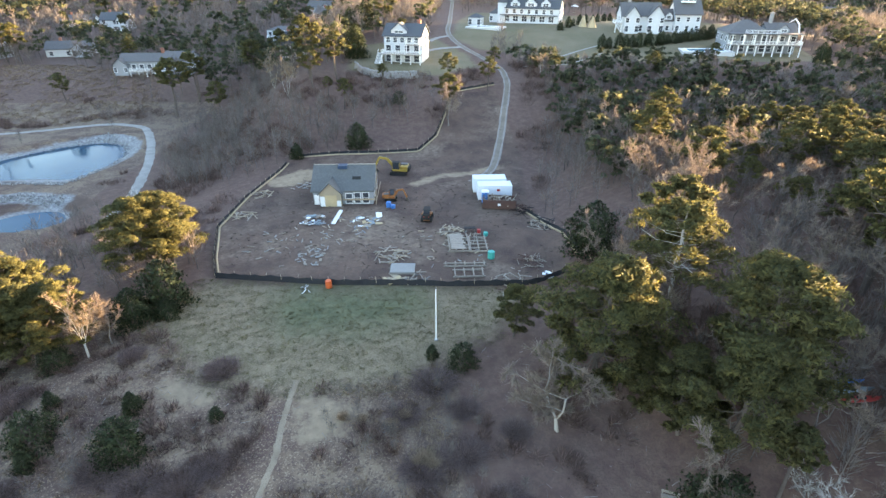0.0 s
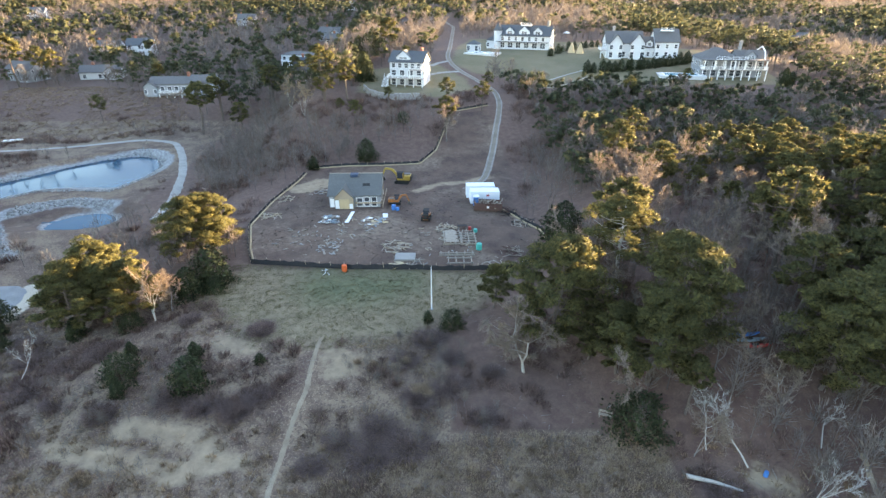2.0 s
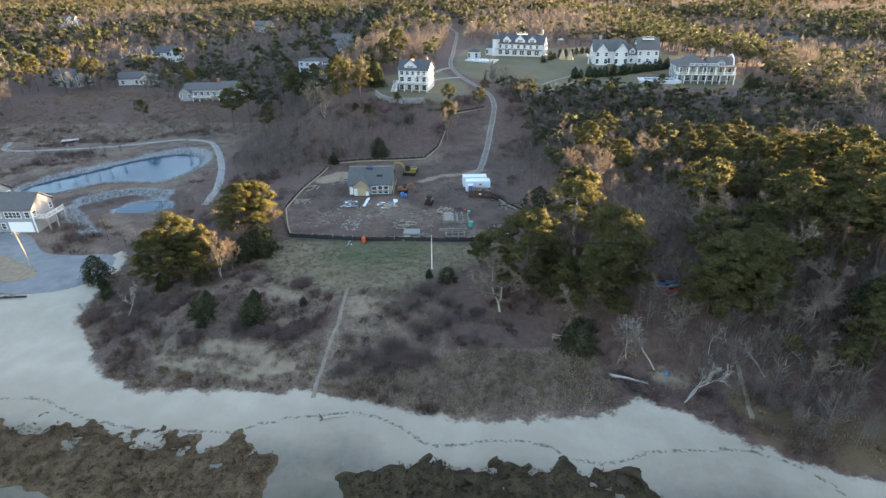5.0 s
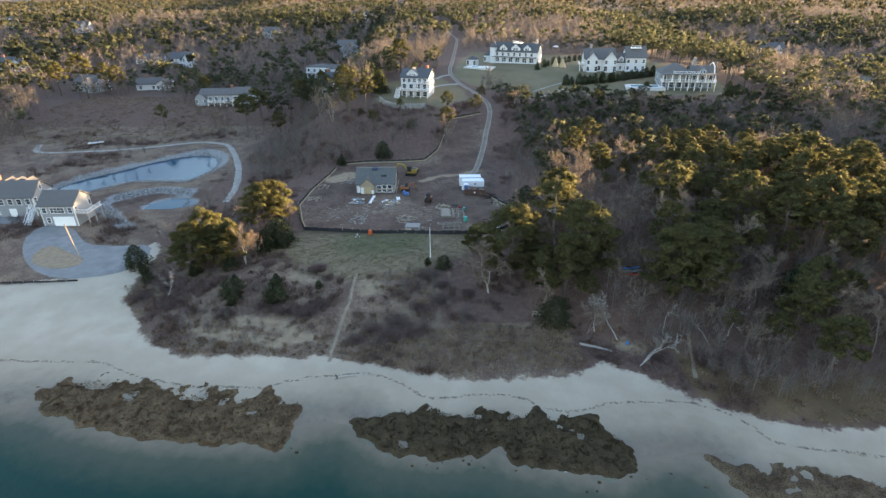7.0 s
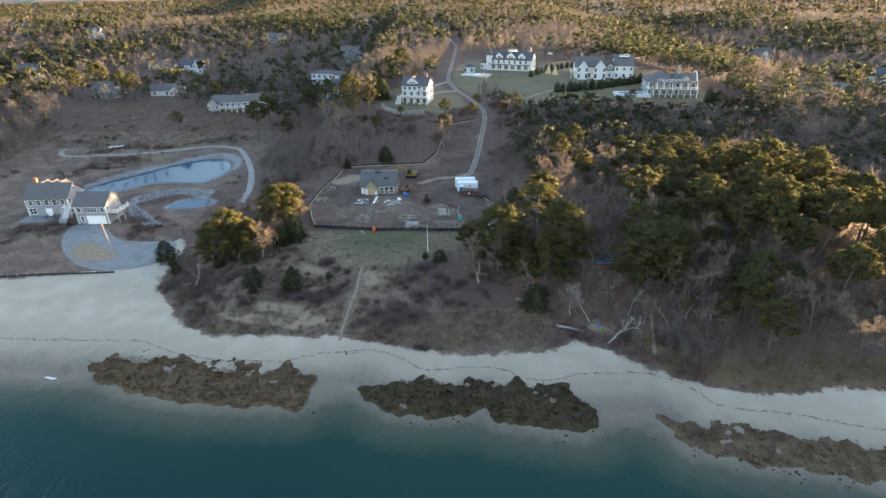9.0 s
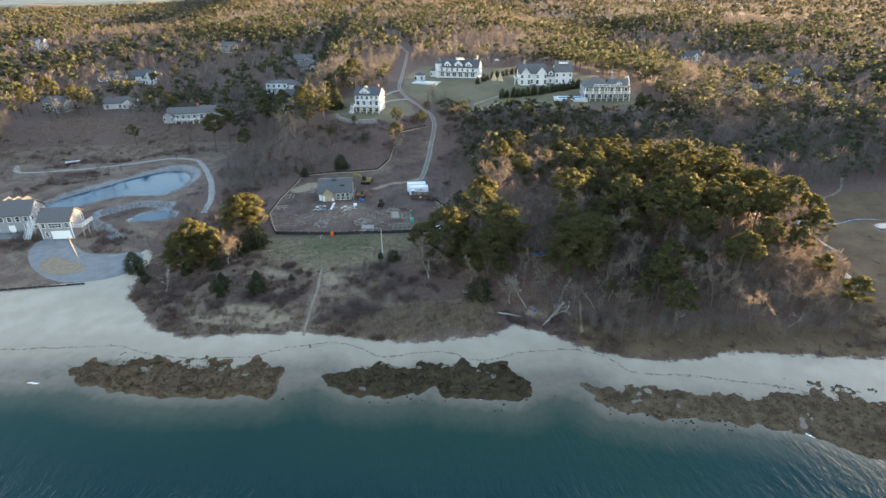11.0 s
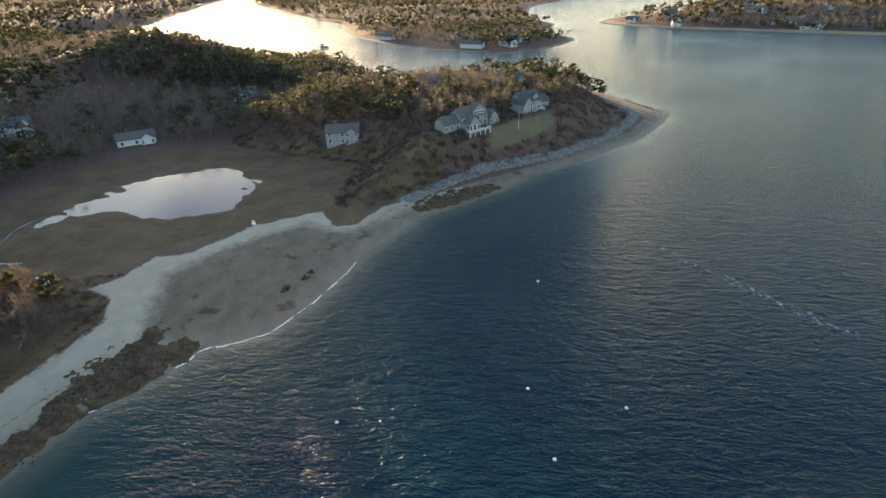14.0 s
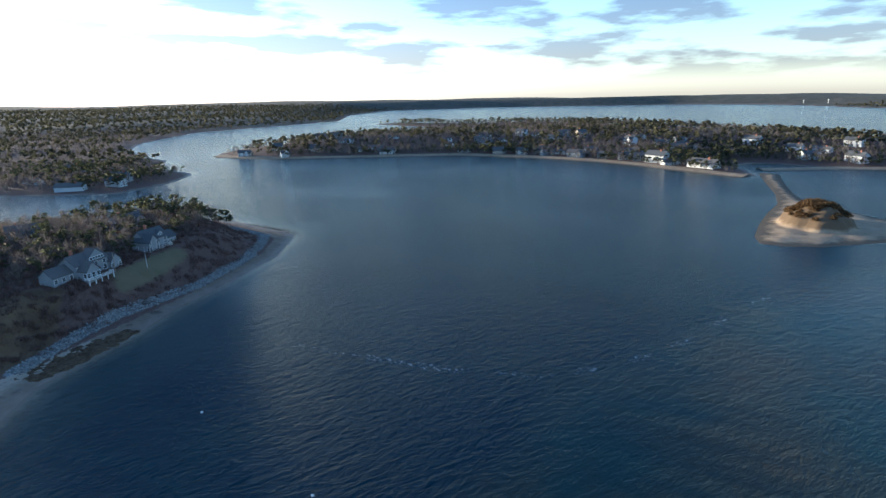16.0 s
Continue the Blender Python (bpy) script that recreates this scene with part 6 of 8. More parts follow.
hB = house("house", ground_pose(-60, 253, -12), "white two-storey house with a low roof and wide windows", HB, WHITE_WALL, GREY_ROOF,
           [(0, 'f', 0.6, 4, 1.6, 1.9), (0, 'f', 3.6, 4, 1.4, 1.6), (1, 'f', 0.8, 3, 1.1, 1.5), (1, 'f', 3.4, 3, 1.1, 1.4), (0, 'r', 3.6, 2, 1.0, 1.4)])
deck(hB, -10, 0, -2.4, 0, 3.1, -1.6)
chimney(hB, 6, 5, 6, 8.4)
HC = [(-5, 3, 0, 8, -1.5, 4.4, 7.2, 'x'), (1, 6.5, 1, 9, -1.5, 4.8, 7.8, 'y')]
hC = house("house", ground_pose(-46, 205, -8), "grey-shingled house with a steep gable among pines", HC, GREY_WALL, GREY_ROOF, [(0, 'f', 1.0, 3, 1.0, 1.4), (1, 'f', 1.0, 2, 1.0, 1.4), (1, 'f', 3.9, 1, 1.2, 1.4), (1, 'r', 1, 2, 1, 1.4), (0, 'l', 1, 2, 1, 1.4)])

# garage and main house by the pond
GA = [(-4.2, 4.2, 0, 7.2, -0.5, 5.6, 8.1, 'x')]
garage = house("garage", ground_pose(-92.3, 72.2, 0, 0.0), "grey two-storey garage with a white door and a lit gable", GA, GREY_WALL, GREY_ROOF,
               [(0, 'f', 3.5, 2, 1.0, 1.3), (0, 'r', 3.5, 2, 0.9, 1.3), (0, 'l', 3.5, 2, 0.9, 1.3), (0, 'b', 3.5, 3, 1.0, 1.3)], "")
window(garage, GA[0], 'f', 0.5, 3.5, 3.4, 1.3)
window(garage, GA[0], 'f', 0.17, 0.9, 0.9, 1.3)
b_ = boxed(-1.6, 3.6, -0.06, 0.05, 0.05, 2.5)
for z in (0.66, 1.28, 1.9):
    box(b_, -1.6, 3.6, -0.075, -0.05, z - 0.015, z + 0.015)
part("garage_door", b_, TRIM, garage, "wide white sectional garage door")
part("corner_board", boxed(4.1, 4.28, -0.07, 0.15, -0.5, 5.6), TRIM, garage)
part("corner_board", boxed(-4.28, -4.1, -0.07, 0.15, -0.5, 5.6), TRIM, garage)
part("deck", boxed(4.2, 7.0, 0.5, 6.5, 2.9, 3.1), DECK, garage)
for y in (0.7, 3.4, 6.3):
    part("post", boxed(6.7, 6.95, y - 0.12, y + 0.12, -0.8, 2.9), DECK, garage)
railing(garage, (7.0, 0.5), (7.0, 6.5), 3.1)
railing(garage, (4.2, 0.55), (7.0, 0.55), 3.1)
MH = [(-5.8, 5.8, 0, 8.4, -0.5, 5.4, 8.4, 'x')]
main_house = house("house", ground_pose(-108.5, 78.5, 3, 0.0), "grey-shingled house with white trim facing the beach", MH, GREY_WALL, GREY_ROOF,
                   [(0, 'f', 3.4, 5, 1.1, 1.4), (0, 'f', 0.8, 2, 1.8, 1.6), (0, 'r', 3.4, 3, 1.0, 1.4), (0, 'r', 0.8, 3, 1.0, 1.5), (0, 'r', 6.2, 1, 0.9, 1.0), (0, 'l', 3.4, 2, 1.0, 1.4)], "")
part("front_door", boxed(-0.9, 0.9, -0.07, 0.04, 0.1, 2.3, bevel=0.02), TRIM, main_house, "white double front door")
for x in (-5.85, 5.67):
    part("corner_board", boxed(x, x + 0.18, -0.05, 0.16, -0.5, 5.4), TRIM, main_house)
part("terrace", boxed(-6.6, 6.4, -4.6, -0.08, -0.6, 0.12, bevel=0.04), BLUESTONE, main_house, "grey gravel terrace before the house")
part("walkway", boxed(5.9, 12.6, -2.4, 0.4, 2.7, 2.9), DECK, main_house)
railing(main_house, (5.9, -2.3), (12.6, -2.3), 2.9)
railing(main_house, (5.9, 0.3), (12.6, 0.3), 2.9)
for x in (7.0, 9.4, 11.8):
    for y in (-2.2, 0.2):
        part("post", boxed(x - 0.11, x + 0.11, y - 0.11, y + 0.11, -0.6, 2.7), DECK, main_house)
stair(main_house, 6.2, 7.6, -6.4, -2.6, 0.0, 2.9)
chimney(main_house, -4.6, 5.2, 7.2, 9.6)
for x in (-2.6, 0.0, 2.6):
    dormer(main_house, x, 4.6, 7.4, 6.4, 1.6, 1.5, GREY_WALL, GREY_ROOF, False)

# plainer houses, half hidden in the woods, on the point and in the village
def plain_house(label, wall, roof, w, d, eave, ridge, rows=2, extra=True):
    wg = [(-w / 2, w / 2, 0, d, -1.5, eave, ridge, 'x')]
    if extra:
        wg.append((w * 0.12, w * 0.46, -1.8, d * 0.6, -1.5, eave, ridge - 0.5, 'y'))
    rr = []
    for i in range(rows):
        rr += [(0, 'f', 0.8 + 2.8 * i, 3 if extra else 4, 1.3, 1.5), (0, 'r', 0.8 + 2.8 * i, 2, 1.0, 1.4), (0, 'l', 0.8 + 2.8 * i, 2, 1.0, 1.4)]
        if extra:
            rr.append((1, 'f', 0.8 + 2.8 * i, 2, 1.0, 1.5))
    e = house("house", pose(0, 0, 0), label, wg, wall, roof, rr)
    chimney(e, -w * 0.2, d * 0.55, ridge - 1.0, ridge + 1.2)
    return e


kinds = [plain_house("white gabled house with a dark roof among trees", WHITE_WALL, DARK_ROOF, 13, 8, 5.4, 8.4),
         plain_house("grey-shingled house with white windows among trees", GREY_WALL, GREY_ROOF, 14, 8, 5.2, 7.8),
         plain_house("low white house with a grey roof", WHITE_WALL, GREY_ROOF, 16, 8, 3.2, 5.6, 1),
         plain_house("brown cedar-shingled two-storey house with a dark roof", TAN_WALL, DARK_ROOF, 11, 8, 5.4, 8.8, 2, False)]
HOUSES_A = [(-141, 226, 10, 2), (-172, 222, -20, 1), (-153, 288, 5, 0), (-247, 275, 20, 0), (-127, 385, 0, 1), (-70, 480, 10, 0), (-53, 310, -15, 1), (-290, 420, 0, 0), (181, 196, -20, 2), (230, 224, -40, 0),
            (219, 178, -30, 2), (229, 136, -45, 0), (230, 78, -55, 2), (313, 62, -65, 0), (206, 222, -30, 2), (270, 180, -40, 2), (-330, 330, 0, 3), (300, -52, -80, 1), (-43, 188, 12, 3), (-178, 300, 10, 2), (-60, 330, -10, 1), (-374, 455, 15, 0), (219, 320, -30, 0), (520, 1010, -20, 0), (560, 940, -30, 0), (612, 918, -30, 2),
            (585, 1010, -25, 0), (640, 980, -40, 0), (553, 1150, -30, 0), (500, 930, -20, 2), (700, 960, -40, 0)]
HOUSES_B = [(224, -22, -78, 1), (300, -95, -60, 1)]
first = set()
for x, y, a, i in HOUSES_A + HOUSES_B:
    m = ground_pose(x, y, a)
    if i in first:
        copy_thing(kinds[i], m)
    else:
        first.add(i)
        kinds[i].matrix_basis = m

# the two grey houses on the bluff of the point
PA = [(-7, 7, 0, 8, -1.5, 5.2, 8.2, 'x'), (-6.5, -1.0, -4.2, 4, -1.5, 3.4, 6.4, 'y'), (-15, -7, 1.5, 8, -1.5, 3.2, 5.8, 'x'), (7, 11.5, -1.5, 5, -1.5, 3.4, 5.8, 'y')]
pa = house("house", ground_pose(224.5, -79, -46), "long grey-shingled house with white trim on the bluff", PA, GREY_WALL, GREY_ROOF,
           [(0, 'f', 3.2, 4, 1.3, 1.4), (0, 'f', 0.6, 3, 1.5, 1.8), (1, 'f', 0.5, 3, 1.3, 1.9), (1, 'l', 0.5, 2, 1.2, 1.8), (2, 'f', 0.7, 3, 1.2, 1.5), (3, 'f', 0.6, 2, 1.2, 1.6), (0, 'l', 3.4, 1, 1.0, 1.3), (1, 'r', 0.5, 2, 1.2, 1.8)])
dormer(pa, 2.5, 0.2, 4.0, 5.4, 6.5, 1.3, GREY_WALL, GREY_ROOF, False)
part("band_window", boxed(-0.4, 5.4, 0.12, 0.2, 5.6, 6.5), GLASS, pa, "long band of dormer glass")
b_ = boxed(-0.6, 5.6, 0.08, 0.22, 5.45, 5.6)
box(b_, -0.6, 5.6, 0.08, 0.22, 6.5, 6.65)
for u in range(6):
    box(b_, -0.6 + u * 1.2, -0.45 + u * 1.2, 0.08, 0.22, 5.6, 6.5)
part("window_frame", b_, TRIM, pa)
deck(pa, -8, 3, -6.4, -4.2, 0.4, -1.5)
chimney(pa, -3.5, 5, 7.2, 9.8)
PB = [(-6, 6, 0, 8, -1.5, 5.0, 8.6, 'x'), (-7, -2, -2.6, 5, -1.5, 4.6, 7.6, 'y'), (6, 12, 1, 7.5, -1.5, 3.2, 5.6, 'x')]
pb = house("house", ground_pose(251.5, -103, -48), "grey-shingled gabled house with white trim on the bluff", PB, GREY_WALL, DARK_ROOF,
           [(0, 'f', 3.2, 2, 1.2, 1.4), (0, 'f', 0.6, 3, 1.4, 1.8), (1, 'f', 0.5, 2, 1.2, 1.8), (1, 'f', 3.2, 2, 1.0, 1.3), (2, 'f', 0.7, 3, 1.2, 1.5), (1, 'l', 0.6, 2, 1.0, 1.5)])
dormer(pb, 2.6, 0.4, 4.2, 5.3, 3.0, 1.2, GREY_WALL, DARK_ROOF)
chimney(pb, -0.5, 5, 7.6, 10.2)
deck(pb, -1.5, 6, -2.4, 0, 0.4, -1.5)
pole_ = thing("flagpole", ground_pose(231, -97, 0, 0.0), "slim white flagpole on the lawn of the point", "pole")
b_ = bmesh.new()
rod(b_, (0, 0, -0.3), (0, 0, 8.5), 0.09, 0.05, 10)
part("shaft", b_, TRIM, pole_)
b_ = bmesh.new()
bmesh.ops.create_uvsphere(b_, u_segments=10, v_segments=6, radius=0.13, matrix=Matrix.Translation((0, 0, 8.55)))
part("finial", b_, TRIM, pole_)
b_ = bmesh.new()
rod(b_, (0, 0, -0.2), (0, 0, 0.15), 0.3, 0.22, 12)
part("base", b_, STONE, pole_)


def water_tower(x, y, top):
    z = h1(x, y)
    e = thing("water_tower", pose(x, y, z), "pale round water tower on the far horizon", "tower", "water towers")
    b = bmesh.new()
    rod(b, (0, 0, -1), (0, 0, top - 8), 1.2, 1.0, 12)
    part("shaft", b, TRIM, e)
    b = bmesh.new()
    bmesh.ops.create_uvsphere(b, u_segments=16, v_segments=10, radius=4, matrix=Matrix.Translation((0, 0, top - 6)) @ Matrix.Diagonal((1, 1, 0.75, 1)))
    part("tank", b, TRIM, e)


water_tower(1440, -3400, 26)
water_tower(1600, -3480, 24)
rs = np.random.RandomState(91)
n_made = 0
shore_line = rope([(760, -232), (690, -295), (645, -385), (600, -475), (535, -530), (465, -565), (400, -583), (330, -590)], 26)
for row in range(4):
    for (x, y) in shore_line:
        dx, dy = 0.42 * 62 * row, -0.9 * 62 * row * 0.75
        px, py = x + dx + rs.normal(0, 9), y + dy - 6 + rs.normal(0, 7)
        if sdist(ISLAND, [px], [py])[0] > 12 and rs.uniform() < (0.75 if row == 0 else 0.42):
            k = int(rs.choice(4, p=(0.35, 0.3, 0.2, 0.15)))
            s = float(rs.uniform(0.9, 1.35))
            copy_thing(kinds[k], ground_pose(px, py, -130 + float(rs.normal(0, 25))) @ Matrix.Diagonal((s, s, s, 1)))
            n_made += 1
for x, y, a, s, k in ((372, -606, 5, 1.7, 0), (316, -606, 0, 1.8, 2), (291, -790, -10, 1.3, 2), (240, -752, -20, 1.5, 0), (279, -834, 0, 1.4, 0), (190, -770, 0, 1.4, 2), (316, -779, 0, 1.3, 0), (372, -790, 0, 1.6, 0),
                      (345, -640, -120, 1.2, 0), (395, -640, -130, 1.2, 2), (430, -617, -140, 1.1, 0), (470, -604, -120, 1.2, 1), (405, -690, -130, 1.3, 0), (350, -725, -110, 1.3, 2), (280, -738, -120, 1.4, 0), (520, -560, -130, 1.2, 3), (560, -530, -120, 1.2, 0),
                      (600, -500, -120, 1.1, 2), (560, -60, 70, 1.4, 2), (590, -100, 60, 1.3, 0), (560, -95, 50, 1.2, 0), (640, 40, 60, 1.3, 2), (700, -60, 50, 1.3, 1), (620, -30, 40, 1.2, 2)):
    copy_thing(kinds[k], ground_pose(x, y, a) @ Matrix.Diagonal((s, s * 0.9, s * 0.85, 1)))


# tidal creeks winding through the marsh, and the path along its edge
def creek(line, width, label):
    e = ribbon("creek", line, width, calm, label, 40, 0.05, 8)
    e["category"] = "water"
    return e


creek([(150, 62.4), (142.7, 63.7), (136, 61), (130.9, 61.1), (125.3, 66), (122.4, 60), (121.2, 52), (120.6, 46), (121.5, 42.8)], 1.5, "narrow winding tidal creek in brown marsh")
creek([(144, 60.2), (143.9, 57), (143.7, 53)], 1.0, "short side creek in brown marsh")
creek([(116.2, 29.9), (119.3, 28.8), (120.6, 26.5)], 0.8, "thin wet ditch at the marsh edge")
ribbon("lane", [(112, 70), (119.7, 72), (132.9, 77.7), (145.6, 80.6), (153.6, 84.1), (164.6, 97.4)], 1.4, DIRT_LANE, "faint path along the edge of the marsh", 30, 0.06, 9)


# ---- building site ----
CONT_WHITE = plain("container_paint", (0.66, 0.70, 0.74), 0.5, vary=0.08, scale=0.8)
RUST = plain("rusty_steel", (0.10, 0.055, 0.045), 0.8, vary=0.35, scale=2)
BLUE = plain("blue_plastic", (0.03, 0.16, 0.42), 0.45, vary=0.12)
TEAL = plain("teal_plastic", (0.02, 0.32, 0.27), 0.5, vary=0.1)
ORANGE = plain("orange_plastic", (0.62, 0.11, 0.03), 0.55, vary=0.12)
RED = plain("red_paint", (0.40, 0.035, 0.03), 0.5, vary=0.15)
YELLOW = plain("yellow_paint", (0.36, 0.23, 0.045), 0.5, vary=0.18, scale=3)
DIG_ORANGE = plain("orange_paint", (0.33, 0.12, 0.035), 0.5, vary=0.18, scale=3)
RUBBER = plain("black_rubber", (0.022, 0.021, 0.02), 0.8, vary=0.3, scale=4)
STEEL = plain("worn_steel", (0.14, 0.13, 0.12), 0.5, 0.6, 0.3, 3)
LUMBER = plain("grey_lumber", (0.29, 0.245, 0.2), 0.85, vary=0.3, scale=2)
FRESH = plain("fresh_lumber", (0.36, 0.285, 0.20), 0.8, vary=0.2, scale=2)
PLY = plain("plywood", (0.46, 0.35, 0.21), 0.8, vary=0.2, scale=0.9)
FABRIC = plain("black_fabric", (0.022, 0.024, 0.028), 0.75, vary=0.35, scale=1.5)
STRAWROLL = plain("straw_roll", (0.36, 0.28, 0.18), 0.95, vary=0.3, scale=2)
CONCRETE = plain("concrete", (0.25, 0.24, 0.225), 0.9, vary=0.2, scale=1)
NAVY = plain("navy_tarp", (0.03, 0.055, 0.10), 0.6, vary=0.2)
TARP = plain("blue_grey_tarp", (0.17, 0.22, 0.25), 0.5, vary=0.25, scale=1)
WHITE_PL = plain("white_plastic", (0.72, 0.73, 0.73), 0.5, vary=0.1)


def gz1(x, y):
    return h1(x, y)


# silt fence round the clearing
def silt_fence(line, label, hgt=0.75, roll=1, k=None):
    e = thing("silt_fence", pose(0, 0, 0), label, "fence")
    rs = np.random.RandomState(int(abs(line[0][0]) * 10) % 1000)
    L = sum(math.hypot(b[0] - a[0], b[1] - a[1]) for a, b in zip(line, line[1:]))
    k = k or int(L / 0.7)
    p = rope(line, k)
    d = unit(np.gradient(p, axis=0))
    nrm = np.stack([-d[:, 1], d[:, 0]], 1)
    z = height(p[:, 0], p[:, 1])
    sag = hgt * (1 - 0.18 * np.abs(np.sin(np.arange(k) * 0.9)) + rs.normal(0, 0.05, k))
    lean = rs.normal(0, 0.06, k)
    low = np.c_[p, z - 0.06]
    top = np.c_[p + nrm * lean[:, None], z + sag]
    v = np.concatenate([low, top, low + np.c_[nrm * 0.03, np.zeros(k)], top + np.c_[nrm * 0.03, np.zeros(k)]])
    i = np.arange(k - 1)
    f = np.concatenate([np.stack([i, i + 1, k + i + 1, k + i], 1), np.stack([2 * k + i + 1, 2 * k + i, 3 * k + i, 3 * k + i + 1], 1), np.stack([k + i, k + i + 1, 3 * k + i + 1, 3 * k + i], 1)])
    part_np("fabric", v, f, FABRIC, e, "black silt fabric")
    b = boxed(-0.03, 0.03, -0.03, 0.03, -0.2, hgt + 0.28)
    me = bpy.data.meshes.new("stake")
    b.to_mesh(me); b.free()
    me.materials.append(FRESH)
    for j in range(0, k, 3):
        o = new("stake", me)
        o.parent = e
        o.matrix_basis = pose(p[j, 0] - nrm[j, 0] * 0.05, p[j, 1] - nrm[j, 1] * 0.05, z[j], rs.normal(0, 4), rs.normal(0, 4), rs.uniform(0, 90))
    if roll:
        q = p + nrm * 0.42 * roll
        qz = height(q[:, 0], q[:, 1]) + 0.08
        c = np.c_[q, qz]
        part_np("straw_roll", *tubes(c[:-1], c[1:], np.full(k - 1, 0.17), np.full(k - 1, 0.17), 6), STRAWROLL, e, "straw wattle roll", True)
    return e


silt_fence([(18.3, 62.6), (13.4, 60.8), (2.8, 60.4), (-12.3, 61.2), (-29.3, 63.4)], "long black silt fence with wooden stakes along the meadow", 0.95, 0)
silt_fence([(-29.3, 63.4), (-31.5, 69), (-34.6, 79.5), (-33.3, 91), (-30, 109)], "silt fence with a pale straw roll beside the thicket", 0.5, -1)
silt_fence([(-28, 112), (-20, 113.5), (-2.5, 114.8), (1.4, 120.5), (6.1, 139), (16.9, 143)], "black silt fence behind the building site", 0.6, -1)
silt_fence([(21.2, 66), (20.9, 74), (17.1, 82.5), (15, 86)], "sagging silt fence with a straw roll by the cedar", 0.6)
silt_fence([(-110, 41.5), (-87, 43.4), (-71.6, 44.4)], "low black silt fence at the edge of the beach", 0.5, 0)


# the half-stripped house
STRIP_ROOF = roofing("worn_shingle_roof", (0.115, 0.118, 0.115))
def stripped_house():
    e = thing("stripped_house", ground_pose(-15.2, 87.8, 0, 0.15), "half-stripped house with a dark shingle roof and plywood gable", "house")
    W = (-5.2, 5.2, 0, 9.6, -0.3, 2.75, 5.7, 'x')
    wing_walls(e, W, GREY_WALL)
    wing_roof(e, W, STRIP_ROOF, 0.35)
    part("ridge_cap", boxed(-5.5, 5.5, 4.65, 4.95, 5.84, 5.92), LUMBER, e, "pale ridge strip")
    G = (-3.9, -0.2, -0.9, 4.5, -0.3, 2.6, 4.4, 'y')
    wing_walls(e, G, FRESH)
    wing_roof(e, G, STRIP_ROOF, 0.3, 0.16)
    part("plywood_sheet", boxed(-3.0, -1.0, -1.0, -0.9, 0.0, 2.2), PLY, e, "boarded opening of new plywood")
    part("plywood_sheet", boxed(-1.0, -0.3, -0.96, -0.9, 0.1, 1.2), WHITE_PL, e)
    for x0 in (-5.0, -3.85):
        b = boxed(x0, x0 + 0.8, -0.16 if x0 < -4 else -1.02, -0.04 if x0 < -4 else -0.92, 0.2, 2.0)
        part("panel", b, WHITE_PL, e, "white wrapped wall panel")
    for u, w, h in ((0.60, 1.1, 1.7), (0.74, 1.0, 1.9), (0.88, 1.0, 1.9)):
        window(e, W, 'f', u, 0.4, w, h)
    part("beam", boxed(0.0, 5.6, -0.42, -0.22, 1.05, 1.28), FRESH, e, "pale beam nailed across the front")
    part("roof_patch", boxed(-1.1, 0.5, 3.6, 4.9, 5.4, 5.96), NAVY, e, "dark blue tarp over the ridge")
    # no hole here: a solid black slab stands for the shade inside an opening
    b = bmesh.new()
    bmesh.ops.create_cube(b, size=1, matrix=pose(2.3, 2.1, 4.26, 31.6) @ Matrix.Diagonal((1.5, 0.6, 0.12, 1)))
    part("vent", b, RUBBER, e, "black slab standing in for a dark roof opening")
    b = bmesh.new()
    for y in (1.5, 3.5, 5.5, 7.5):
        bar(b, (5.3, y, -0.2), (5.3, y, 2.8), 0.1)
    bar(b, (5.75, -0.5, 0.2), (5.6, 4.8, 5.5), 0.12)
    bar(b, (5.75, -0.5, 0.6), (5.75, 9.8, 0.6), 0.12)
    part("scaffold", b, FRESH, e, "pale bracing timbers at the gable")
    window(e, W, 'r', 0.35, 0.5, 1.0, 1.6)
    window(e, W, 'r', 0.7, 0.5, 1.0, 1.6)
    return e


stripped_house()


